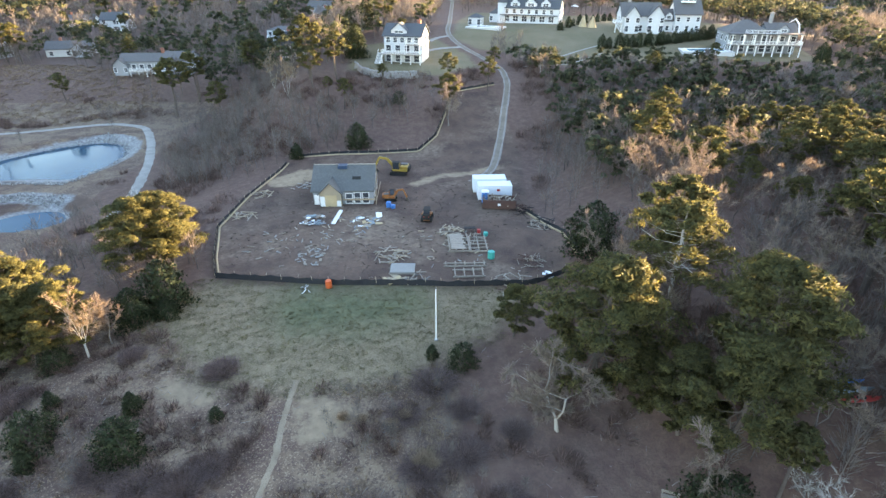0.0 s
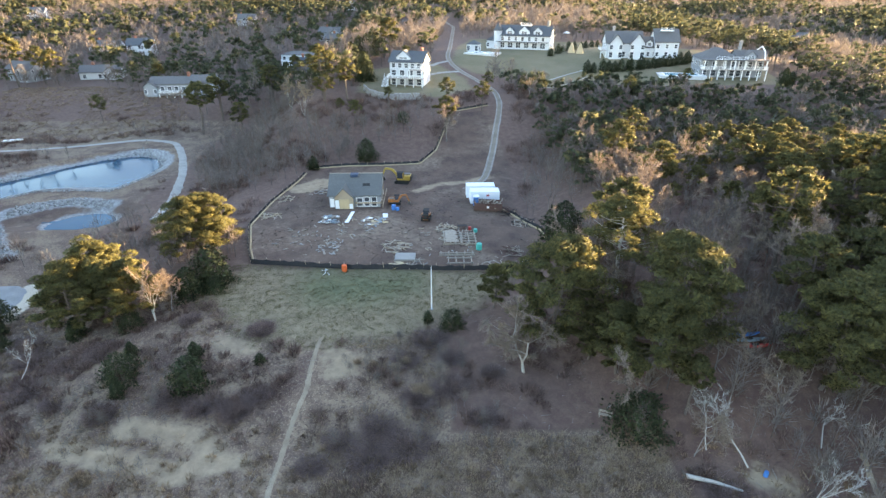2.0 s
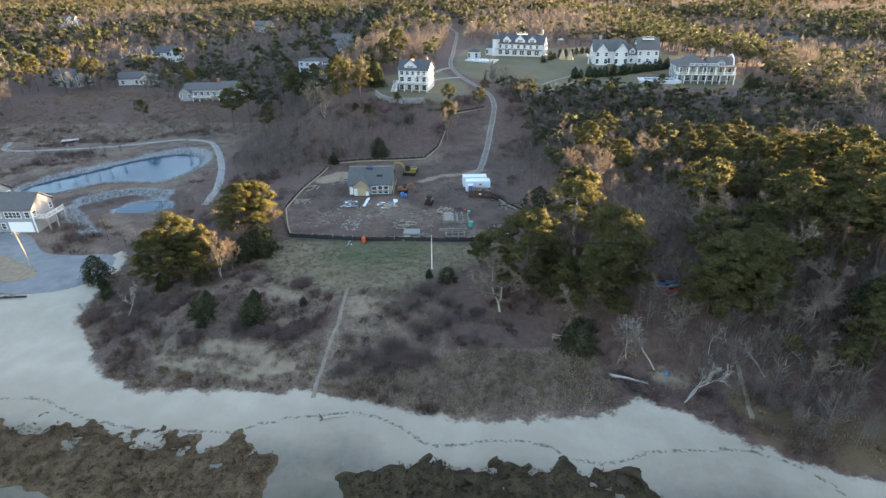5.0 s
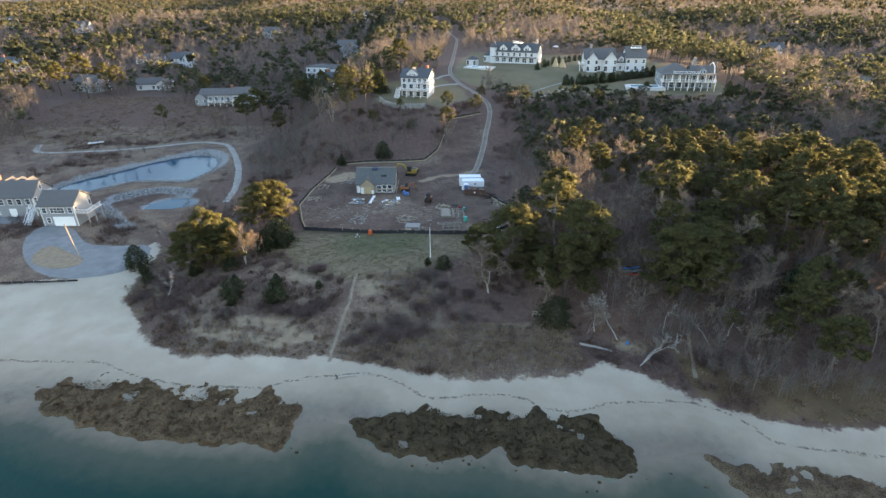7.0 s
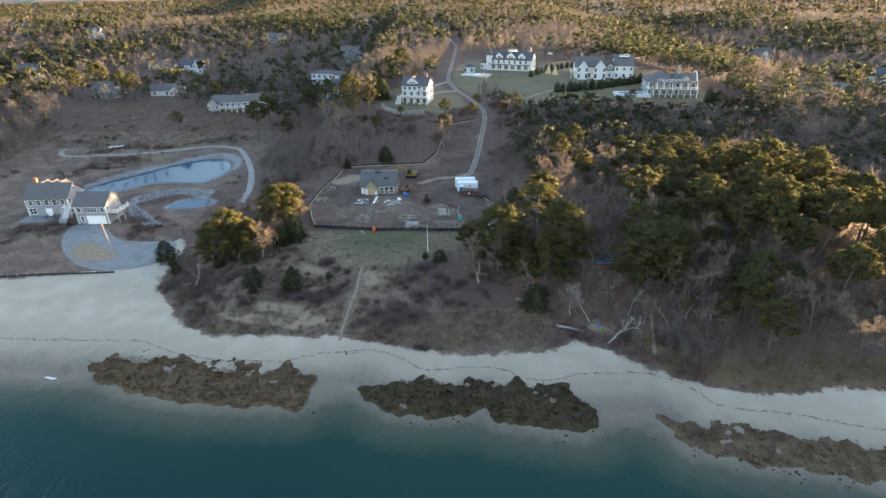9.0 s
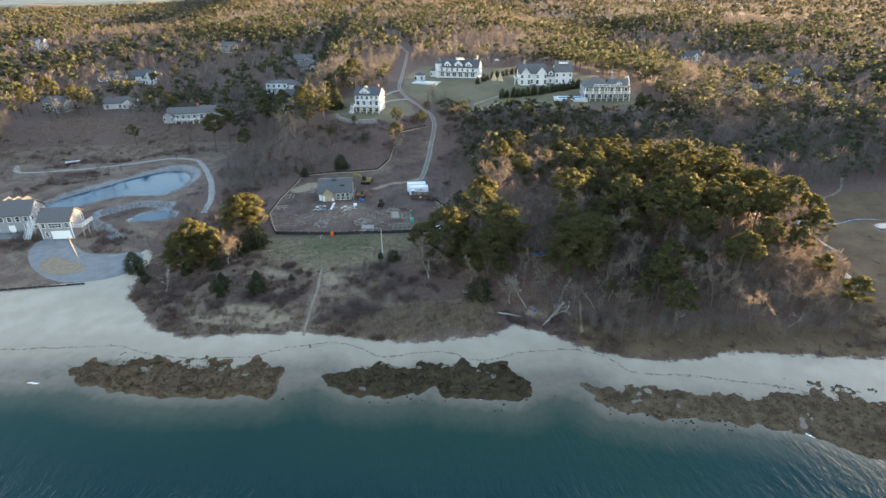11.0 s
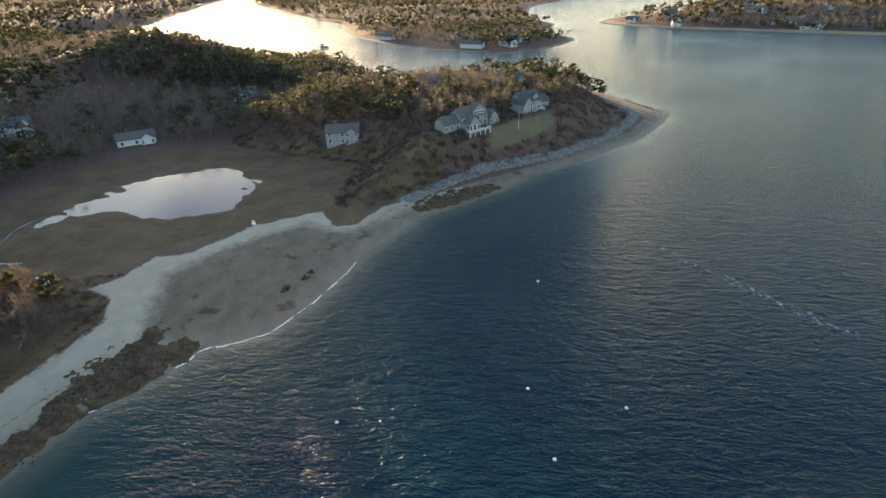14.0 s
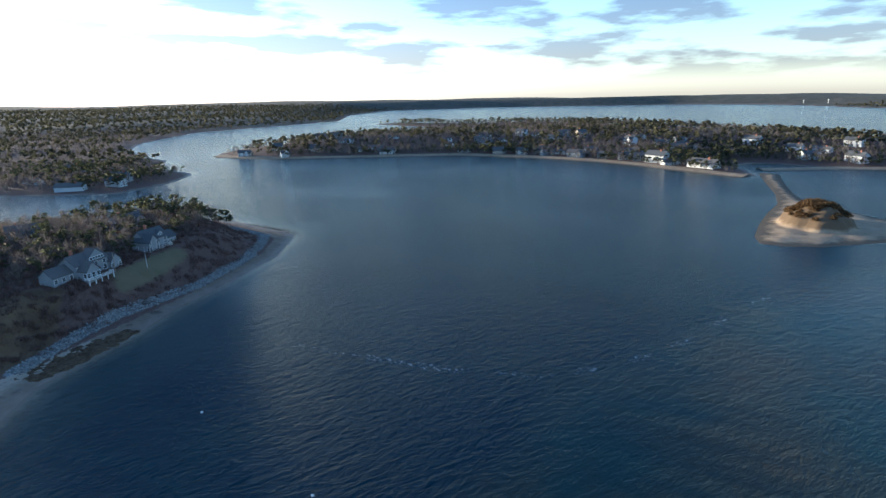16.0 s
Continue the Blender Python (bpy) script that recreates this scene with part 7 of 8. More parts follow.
def container(x, y, turn, label):
    e = thing("storage_container", ground_pose(x, y, turn, 0.0), label, "container", "white containers")
    L, W, H = 6.06, 2.44, 2.59
    b = bmesh.new()
    n = 24
    for i in range(n):
        x0 = -L / 2 + 0.1 + (L - 0.2) * i / n
        w = (L - 0.2) / n
        o = 0.035 if i % 2 else 0
        box(b, x0, x0 + w, -W / 2 + o, -W / 2 + o + 0.05, 0.15, H - 0.1)
        box(b, x0, x0 + w, W / 2 - o - 0.05, W / 2 - o, 0.15, H - 0.1)
        box(b, x0, x0 + w, -W / 2 + 0.05, W / 2 - 0.05, H - 0.06 - o, H - 0.02 - o)
    part("corrugated_panel", b, CONT_WHITE, e)
    b = bmesh.new()
    for sx_ in (-1, 1):
        for sy_ in (-1, 1):
            box(b, sx_ * (L / 2 - 0.06) - 0.06, sx_ * (L / 2 - 0.06) + 0.06, sy_ * (W / 2 - 0.06) - 0.06, sy_ * (W / 2 - 0.06) + 0.06, 0, H)
    for sy_ in (-1, 1):
        for z in (0.08, H - 0.06):
            box(b, -L / 2, L / 2, sy_ * (W / 2 - 0.05) - 0.05, sy_ * (W / 2 - 0.05) + 0.05, z - 0.07, z + 0.06)
    part("frame", b, CONT_WHITE, e)
    for s in (-1, 1):
        part("door", boxed(L / 2 - 0.05, L / 2 + 0.02, min(0.02 * s, s * 1.15), max(0.02 * s, s * 1.15), 0.15, H - 0.1, bevel=0.01), CONT_WHITE, e)
        b = bmesh.new()
        rod(b, (L / 2 + 0.06, s * 0.4, 0.15), (L / 2 + 0.06, s * 0.4, H - 0.1), 0.025)
        part("locking_bar", b, STEEL, e)
    part("end_wall", boxed(-L / 2, -L / 2 + 0.06, -W / 2 + 0.1, W / 2 - 0.1, 0.15, H - 0.1), CONT_WHITE, e)
    part("sign", boxed(0.3, 0.9, -W / 2 - 0.03, -W / 2 - 0.005, 1.55, 1.95), RED, e, "small red plate")
    return e


container(11.0, 93.6, 1, "white corrugated steel storage container behind another one")
container(11.6, 90.2, 1, "white corrugated steel storage container with a red plate")


def toilet(x, y):
    e = thing("portable_toilet", ground_pose(x, y, 0, 0.0), "blue portable toilet with a pale roof", "toilet")
    part("cabin", boxed(-0.55, 0.55, -0.55, 0.55, 0.1, 2.1, bevel=0.06), BLUE, e)
    part("door", boxed(-0.38, 0.38, -0.60, -0.54, 0.18, 1.95, bevel=0.02), BLUE, e)
    part("skid", boxed(-0.6, 0.6, -0.6, 0.6, 0, 0.12, bevel=0.02), RUBBER, e)
    b = bmesh.new()
    box(b, -0.6, 0.6, -0.6, 0.6, 2.1, 2.2)
    box(b, -0.45, 0.45, -0.45, 0.45, 2.2, 2.36, bevel=0.06)
    part("roof", b, WHITE_PL, e)
    return e


toilet(9.7, 87.6)


def dumpster(x, y, turn):
    e = thing("dumpster", ground_pose(x, y, turn, 0.0), "rusty brown roll-off dumpster full of rubble", "dumpster")
    L, W, H = 5.6, 2.4, 1.7
    part("floor", boxed(-L / 2, L / 2, -W / 2, W / 2, 0.15, 0.25), RUST, e)
    for s in (-1, 1):
        part("side", boxed(-L / 2, L / 2, s * W / 2 - 0.05, s * W / 2 + 0.05, 0.15, H, bevel=0.015), RUST, e)
        part("end", boxed(s * L / 2 - 0.05, s * L / 2 + 0.05, -W / 2, W / 2, 0.15, H, bevel=0.015), RUST, e)
    for i in range(9):
        u = -L / 2 + 0.2 + (L - 0.4) * i / 8
        for y0 in (-W / 2 - 0.14, W / 2 + 0.05):
            part("rib", boxed(u - 0.05, u + 0.05, y0, y0 + 0.09, 0.15, H), RUST, e)
    b = bmesh.new()
    for s in (-1, 1):
        bar(b, (-L / 2, s * W / 2, H), (L / 2, s * W / 2, H), 0.14, 0.1)
        bar(b, (s * L / 2, -W / 2, H), (s * L / 2, W / 2, H), 0.14, 0.1)
    part("rim", b, RUST, e)
    part("plate", boxed(-0.25, 0.25, -W / 2 - 0.16, -W / 2 - 0.13, 0.8, 1.2), WHITE_PL, e)
    rs = np.random.RandomState(4)
    b = bmesh.new()
    for i in range(60):
        p = Vector((rs.uniform(-2.6, 2.6), rs.uniform(-1.0, 1.0), rs.uniform(0.9, 1.65)))
        q = p + Vector(rs.normal(0, 0.5, 3)) * Vector((1, 1, 0.3)).length / 1.6
        bar(b, p, q, rs.uniform(0.08, 0.3), rs.uniform(0.05, 0.15))
    part("rubble", b, LUMBER, e, "heap of broken boards")
    return e


dumpster(12.0, 85.6, -8)


def pile(name, x, y, n, R, L, mats, label, flat=0.3, seed=0, w=(0.08, 0.22), cat="debris"):
    """A heap of boards, each a part."""
    e = thing(name, ground_pose(x, y, 0, 0.0), label, cat)
    rs = np.random.RandomState(seed)
    nm = {"lumber_pile": "board", "debris_heap": "scrap", "brush_heap": "branch"}.get(name, "piece")
    for i in range(n):
        a, r = rs.uniform(0, 6.28), R * math.sqrt(rs.uniform(0, 1))
        hz = flat * max(0, 1 - r / R) * rs.uniform(0, 1) + 0.06
        t = rs.uniform(0, 3.14)
        l = L * rs.uniform(0.4, 1.1)
        c = Vector((math.cos(a) * r, math.sin(a) * r, hz))
        d = Vector((math.cos(t), math.sin(t), rs.normal(0, 0.12))) * l / 2
        b = bmesh.new()
        bar(b, c - d, c + d, rs.uniform(*w), rs.uniform(0.05, 0.1))
        part(nm, b, mats[i % len(mats)], e)
    return e


pile("lumber_pile", -5.6, 68.6, 34, 2.4, 2.2, (LUMBER, LUMBER, FRESH), "scattered pile of grey and fresh boards on dirt", 0.7, 1)
pile("lumber_pile", 3.3, 76.3, 30, 1.8, 2.0, (LUMBER, FRESH, LUMBER), "loose stack of salvaged boards on dirt", 0.8, 2)
pile("lumber_pile", -2.0, 62.4, 22, 1.7, 1.7, (LUMBER, STEEL), "low heap of broken boards near the fence", 0.4, 3)
pile("lumber_pile", -31.0, 83.6, 14, 2.0, 3.2, (FRESH, LUMBER), "few long boards by the side fence", 0.3, 4)
pile("lumber_pile", -30.6, 92.5, 12, 1.8, 2.6, (LUMBER, FRESH), "leaning posts and boards by the fence", 0.8, 14)
pile("debris_heap", -17.0, 68.6, 26, 2.6, 0.9, (CONCRETE, LUMBER, CONCRETE), "low scatter of broken concrete and wood", 0.25, 5, (0.15, 0.4))
pile("debris_heap", -19.3, 81.2, 30, 2.2, 1.1, (TARP, LUMBER, TARP, WHITE_PL, CONCRETE), "heap of torn blue-grey wrapping and scraps", 0.9, 6, (0.25, 0.7))
pile("debris_heap", -10.6, 80.6, 26, 2.4, 1.2, (TARP, WHITE_PL, LUMBER, PLY), "scattered wrapping, boards and plaster", 0.4, 7, (0.2, 0.6))
pile("debris_heap", -14.0, 78.2, 30, 4.2, 1.0, (LUMBER, FRESH, TARP), "strewn boards before the stripped house", 0.15, 8)
pile("debris_heap", -16.0, 75.0, 26, 5.5, 1.2, (LUMBER, CONCRETE, LUMBER), "strewn rubble over the dirt", 0.1, 18)
pile("debris_heap", -24.5, 97.0, 14, 2.2, 1.0, (LUMBER, CONCRETE), "small heap of rubble beside the house", 0.3, 19, (0.15, 0.4))
pile("brush_heap", 14.2, 66.6, 40, 1.9, 2.0, (LUMBER, RUST), "heap of brown branches and roots", 0.9, 9, (0.04, 0.1))
pile("brush_heap", 15.6, 83.8, 44, 1.9, 2.3, (RUST, RUBBER), "tangle of dark roots and scrap beside the dumpster", 1.5, 10, (0.05, 0.14))
pile("brush_heap", 18.3, 78.5, 34, 2.4, 2.6, (RUBBER, LUMBER), "dark roots and limbs along the fence", 0.6, 20, (0.06, 0.16))
pile("debris_heap", 16.2, 62.6, 16, 1.0, 0.7, (WHITE_PL, TARP), "small heap of white plastic by the bushes", 0.5, 11, (0.2, 0.5))
pile("debris_heap", -16.5, 60.4, 14, 0.9, 0.8, (STEEL, WHITE_PL), "bent pale pipes lying in the grass", 0.4, 12, (0.03, 0.06))
pile("debris_heap", 10.5, 61.6, 26, 3.6, 2.2, (LUMBER, RUST, LUMBER), "line of dark boards along the silt fence", 0.2, 13)
pile("debris_heap", -5.0, 61.9, 10, 1.3, 1.6, (PLY, FRESH), "flat sheets of pale board by the fence", 0.1, 15, (0.4, 0.9))
pile("debris_heap", 2.0, 72.0, 34, 7.0, 1.0, (LUMBER, CONCRETE, FRESH), "scraps trodden into the dirt", 0.08, 16)
pile("debris_heap", -22.0, 72.0, 30, 6.5, 1.0, (LUMBER, CONCRETE), "stones and scraps on bare dirt", 0.08, 17)


def frame_timbers(x, y, turn, nx_, ny_, sx_, sy_, label, boards=False):
    e = thing("timber_frame", ground_pose(x, y, turn, 0.0), label, "timber")
    for i in range(nx_):
        u = -sx_ / 2 + sx_ * i / (nx_ - 1)
        part("beam", bar(bmesh.new(), (u, -sy_ / 2 - 0.2, 0.32), (u, sy_ / 2 + 0.2, 0.32), 0.16, 0.2), LUMBER, e)
    for j in range(ny_):
        v = -sy_ / 2 + sy_ * j / (ny_ - 1)
        part("sill", bar(bmesh.new(), (-sx_ / 2 - 0.3, v, 0.13), (sx_ / 2 + 0.3, v, 0.13), 0.18, 0.2), LUMBER, e)
    if boards:
        for i in range(9):
            v = -sy_ / 2 + 0.1 + sy_ * i / 9
            part("plank", boxed(-sx_ / 2 + 0.2, sx_ / 2 - 0.4 - 0.2 * (i % 3), v, v + sy_ / 9 - 0.03, 0.43, 0.47), LUMBER, e)
    return e


frame_timbers(4.2, 72.0, 2, 4, 4, 2.9, 5.0, "raised floor frame with worn planks on dirt", True)
frame_timbers(7.1, 71.6, 1, 3, 5, 2.4, 4.4, "open frame of grey sill timbers on dirt")
frame_timbers(4.8, 65.6, 0, 5, 2, 5.4, 0.8, "row of old sleepers on two long timbers")
frame_timbers(5.2, 63.4, 1, 4, 2, 3.8, 1.8, "loose row of short timbers near the fence")
pile("lumber_pile", 6.0, 74.6, 16, 2.4, 2.6, (LUMBER, RUST), "boards and a rail lying behind the frames", 0.2, 21)


def bench(x, y):
    e = thing("work_table", ground_pose(x, y, 4, 0.0), "dark trestle table beside the timber frames", "table")
    part("tabletop", boxed(-0.9, 0.9, -0.4, 0.4, 0.7, 0.76, bevel=0.01), RUBBER, e)
    for sx_ in (-0.7, 0.7):
        for sy_ in (-0.3, 0.3):
            part("leg", bar(bmesh.new(), (sx_, sy_, 0), (sx_ * 0.9, sy_ * 0.6, 0.7), 0.07), STEEL, e)
    return e


bench(6.2, 76.0)


def drum(name, x, y, mat, label, r=0.3, hh=0.9):
    e = thing(name, ground_pose(x, y, 0, 0.0), label, "barrel")
    b = bmesh.new()
    prof = [(0.92, 0), (1.0, 0.04), (1.0, 0.3), (1.05, 0.33), (1.0, 0.36), (1.0, 0.63), (1.05, 0.66), (1.0, 0.69), (0.98, 0.96), (0.9, 1.0), (0.0, 1.0)]
    rings = [[b.verts.new((math.cos(a) * r * q, math.sin(a) * r * q, z * hh)) for a in np.arange(16) * math.pi / 8] for q, z in prof[:-1]]
    for A, B in zip(rings, rings[1:]):
        for i in range(16):
            b.faces.new((A[i], A[(i + 1) % 16], B[(i + 1) % 16], B[i]))
    part("body", b, mat, e)
    b = bmesh.new()
    rod(b, (0, 0, hh - 0.02), (0, 0, hh + 0.02), r * 0.92, r * 0.9, 16)
    part("lid", b, mat, e)
    return e


drum("barrel", -7.2, 86.4, BLUE, "blue plastic barrel near the small excavator", 0.42, 1.0)
drum("barrel", -6.4, 86.0, BLUE, "blue plastic tub on bare dirt", 0.38, 0.6)
drum("barrel", 8.7, 67.6, TEAL, "teal green plastic drum on dirt", 0.5, 1.1)
drum("barrel", -13.5, 60.7, ORANGE, "orange traffic drum at the silt fence", 0.42, 1.05)
drum("barrel", 7.6, 75.6, RED, "small red fuel can on dirt", 0.28, 0.6)
drum("barrel", 8.6, 74.6, TEAL, "dark green tub by the frames", 0.35, 0.6)

e_ = thing("concrete_slab", ground_pose(-3.9, 64.6, -2, 0.0), "flat grey concrete slab on dirt near the fence", "slab")
part("slab", boxed(-1.7, 1.7, -1.25, 1.25, 0.0, 0.32, bevel=0.04), CONCRETE, e_)
part("skid", bar(bmesh.new(), (-1.75, -1.3, 0.1), (1.75, -1.3, 0.1), 0.12, 0.2), LUMBER, e_)
e_ = thing("plank", pose(-15.5, 82.0, gz1(-15.5, 82) + 0.25, 4, 0, -8), "long white door panel lying on rubble", "panel")
part("board", boxed(-0.35, 0.35, -2.4, 2.4, 0, 0.06, bevel=0.01), WHITE_PL, e_)
e_ = thing("plank", pose(-8.6, 82.6, gz1(-8.6, 82.6) + 0.1, 20, 6, 10), "leaning white sheet on the dirt", "panel")
part("board", boxed(-0.5, 0.5, -0.8, 0.8, 0, 0.06, bevel=0.01), WHITE_PL, e_)


# machines
def tracks(e, L, W, r, gap):
    for s in (-1, 1):
        b = bmesh.new()
        box(b, -L / 2 + r, L / 2 - r, s * gap - W / 2, s * gap + W / 2, 0.02, 2 * r)
        for u in (-L / 2 + r, L / 2 - r):
            rod(b, (u, s * gap - W / 2, r + 0.01), (u, s * gap + W / 2, r + 0.01), r, r, 14)
        for i in range(int(L / 0.22)):
            u = -L / 2 + r + i * 0.22
            if u < L / 2 - r:
                box(b, u, u + 0.09, s * gap - W / 2 - 0.01, s * gap + W / 2 + 0.01, 2 * r, 2 * r + 0.035)
        part("track", b, RUBBER, e)


def limb(name, e, p, q, w, h, mat):
    return part(name, bar(bmesh.new(), p, q, w, h), mat, e)


def excavator(x, y, turn, scale, paint, label, boom):
    e = thing("excavator", ground_pose(x, y, turn, 0.0) @ Matrix.Diagonal((scale, scale, scale, 1)), label, "excavator", "site machines")
    tracks(e, 3.4, 0.5, 0.38, 0.95)
    part("undercarriage", boxed(-1.2, 1.2, -0.8, 0.8, 0.35, 0.85), STEEL, e)
    b = boxed(-1.9, 1.1, -1.15, 1.15, 0.95, 1.35, bevel=0.06)
    box(b, -1.95, -0.5, -1.15, 1.15, 1.35, 2.0, bevel=0.12)
    part("body", b, paint, e)
    part("counterweight", boxed(-2.3, -1.9, -1.1, 1.1, 0.95, 1.85, bevel=0.12), RUBBER if scale > 0.9 else paint, e)
    part("cab", boxed(-0.3, 1.1, 0.15, 1.12, 1.3, 2.75, bevel=0.08), GLASS, e)
    for u in (-0.3, 1.1):
        for v in (0.15, 1.12):
            part("cab_post", bar(bmesh.new(), (u, v, 1.3), (u, v, 2.75), 0.09), paint, e)
    part("cab_roof", boxed(-0.36, 1.16, 0.1, 1.18, 2.72, 2.82, bevel=0.03), RUBBER, e)
    part("engine_hood", boxed(-1.8, -0.4, -1.0, 0.1, 2.0, 2.15, bevel=0.05), STEEL, e)
    b = bmesh.new()
    rod(b, (-1.2, 0.6, 2.0), (-1.2, 0.6, 2.5), 0.07)
    part("exhaust", b, STEEL, e)
    p = [Vector((0.9, -0.2, 1.4))] + [Vector((a, -0.2, c)) for a, c in boom]
    limb("boom", e, p[0], p[1], 0.34, 0.5, paint)
    limb("boom", e, p[1], p[2], 0.32, 0.42, paint)
    limb("arm", e, p[2], p[3], 0.28, 0.36, paint)
    limb("cylinder", e, p[0] + Vector((0.2, 0, -0.3)), p[1] + Vector((0, 0, -0.35)), 0.12, 0.12, STEEL)
    limb("cylinder", e, p[1] + Vector((0, 0, 0.4)), p[2] + Vector((0, 0, 0.35)), 0.11, 0.11, STEEL)
    c = p[3]
    b = bmesh.new()
    for s in (-1, 1):
        box(b, c.x - 0.45, c.x + 0.3, -0.2 + s * 0.45 - 0.03, -0.2 + s * 0.45 + 0.03, c.z - 0.75, c.z + 0.1)
    box(b, c.x + 0.25, c.x + 0.32, -0.65, 0.25, c.z - 0.7, c.z + 0.1)
    box(b, c.x - 0.45, c.x + 0.3, -0.65, 0.25, c.z - 0.8, c.z - 0.72)
    for i in range(5):
        box(b, c.x - 0.62, c.x - 0.45, -0.6 + i * 0.18, -0.52 + i * 0.18, c.z - 0.8, c.z - 0.74)
    part("bucket", b, STEEL, e)
    return e


excavator(-6.2, 103.6, 172, 1.0, YELLOW, "yellow tracked excavator with its boom folded low", [(2.4, 3.1), (4.0, 3.3), (5.0, 1.1)])
excavator(-7.0, 89.6, 0, 0.66, DIG_ORANGE, "small orange excavator with its arm reaching out", [(2.0, 3.0), (3.4, 3.2), (4.4, 0.9)])


def skid_steer(x, y, turn):
    e = thing("skid_steer", ground_pose(x, y, turn, 0.0), "orange and black skid steer loader on dirt", "loader", "site machines")
    tracks(e, 2.2, 0.4, 0.33, 0.72)
    part("body", boxed(-1.2, 0.8, -0.55, 0.55, 0.35, 1.25, bevel=0.06), DIG_ORANGE, e)
    part("engine_cover", boxed(-1.35, -0.6, -0.6, 0.6, 0.5, 1.45, bevel=0.1), RUBBER, e)
    part("cab", boxed(-0.6, 0.65, -0.5, 0.5, 1.2, 2.05, bevel=0.06), GLASS, e)
    part("cab_roof", boxed(-0.7, 0.7, -0.55, 0.55, 2.03, 2.12, bevel=0.03), RUBBER, e)
    for s in (-1, 1):
        limb("lift_arm", e, (-1.1, s * 0.72, 1.5), (0.9, s * 0.72, 1.05), 0.14, 0.22, DIG_ORANGE)
        limb("lift_arm", e, (0.9, s * 0.72, 1.05), (1.35, s * 0.72, 0.35), 0.14, 0.2, DIG_ORANGE)
        b = bmesh.new()
        rod(b, (-1.37, s * 0.4, 1.1), (-1.33, s * 0.4, 1.1), 0.08)
        part("tail_lamp", b, RED, e)
    b = boxed(1.3, 1.38, -0.85, 0.85, 0.1, 0.7)
    box(b, 1.3, 1.95, -0.85, 0.85, 0.08, 0.14)
    for s in (-1, 1):
        box(b, 1.3, 1.9, s * 0.85 - 0.03, s * 0.85 + 0.03, 0.1, 0.55)
    part("bucket", b, STEEL, e)
    return e


skid_steer(-0.5, 80.8, 82)


# ---- poles, boats and drift wood ----
def flagpole(x, y, hh):
    e = thing("flagpole", ground_pose(x, y, 0, 0.1), "slender white flagpole standing in the meadow", "pole")
    b = bmesh.new()
    rod(b, (0, 0, 0), (0, 0, hh), 0.10, 0.05, 10)
    part("mast", b, WHITE_PL, e)
    b = bmesh.new()
    bmesh.ops.create_uvsphere(b, u_segments=10, v_segments=8, radius=0.11, matrix=Matrix.Translation((0, 0, hh + 0.08)))
    part("finial", b, STEEL, e)
    b = bmesh.new()
    rod(b, (0, 0, 0), (0, 0, 0.15), 0.3, 0.26, 12)
    part("footing", b, CONCRETE, e)
    return e


flagpole(0.5, 49.6, 7.0)


def utility_pole(x, y, hh, lean, label):
    e = thing("utility_pole", pose(x, y, gz1(x, y) - 0.3, 0, lean, 0), label, "pole")
    b = bmesh.new()
    rod(b, (0, 0, 0), (0, 0, hh), 0.15, 0.10, 10)
    part("shaft", b, LUMBER, e)
    part("crossarm", boxed(-0.7, 0.7, -0.06, 0.06, hh - 0.6, hh - 0.48), LUMBER, e)
    for s in (-0.6, 0, 0.6):
        b = bmesh.new()
        rod(b, (s, 0, hh - 0.48), (s, 0, hh - 0.3), 0.05, 0.03)
        part("insulator", b, WHITE_PL, e)
    return e


utility_pole(-77.8, 55.1, 8.2, -6, "weathered wooden pole in the turning circle")
utility_pole(225, -86, 8.5, 0, "wooden pole beside the house on the point")


def kayak(x, y, turn, mat, label, roll=0.0):
    e = thing("kayak", pose(x, y, gz1(x, y) + 0.18, roll, 0, turn), label, "kayak", "kayaks")
    b = bmesh.new()
    rings = []
    for i in range(13):
        t = i / 12 * 2 - 1
        w, hgt = 0.36 * (1 - abs(t) ** 2.4) + 0.01, 0.2 * (1 - 0.4 * abs(t) ** 3)
        lift = 0.12 * abs(t) ** 3
        rings.append([b.verts.new((t * 2.1, math.cos(a) * w, math.sin(a) * hgt + lift)) for a in np.arange(10) * math.pi / 5])
    for A, B in zip(rings, rings[1:]):
        for k in range(10):
            b.faces.new((A[k], A[(k + 1) % 10], B[(k + 1) % 10], B[k]))
    b.faces.new(rings[0]); b.faces.new(rings[-1][::-1])
    part("hull", b, mat, e)
    b = bmesh.new()
    bmesh.ops.create_cone(b, cap_ends=True, segments=14, radius1=0.3, radius2=0.26, depth=0.08, matrix=Matrix.Translation((-0.15, 0, 0.2)) @ Matrix.Diagonal((1.7, 0.8, 1, 1)))
    part("cockpit", b, RUBBER, e)
    return e


kayak(38.6, 36.4, 4, TARP, "pale blue kayak lying under the trees")
kayak(38.9, 35.5, 3, RED, "red kayak lying under the trees")
kayak(38.2, 37.2, 6, BLUE, "blue kayak lying under the trees")
kayak(50.8, 33.4, -12, WHITE_PL, "white kayak hull lying under pines")


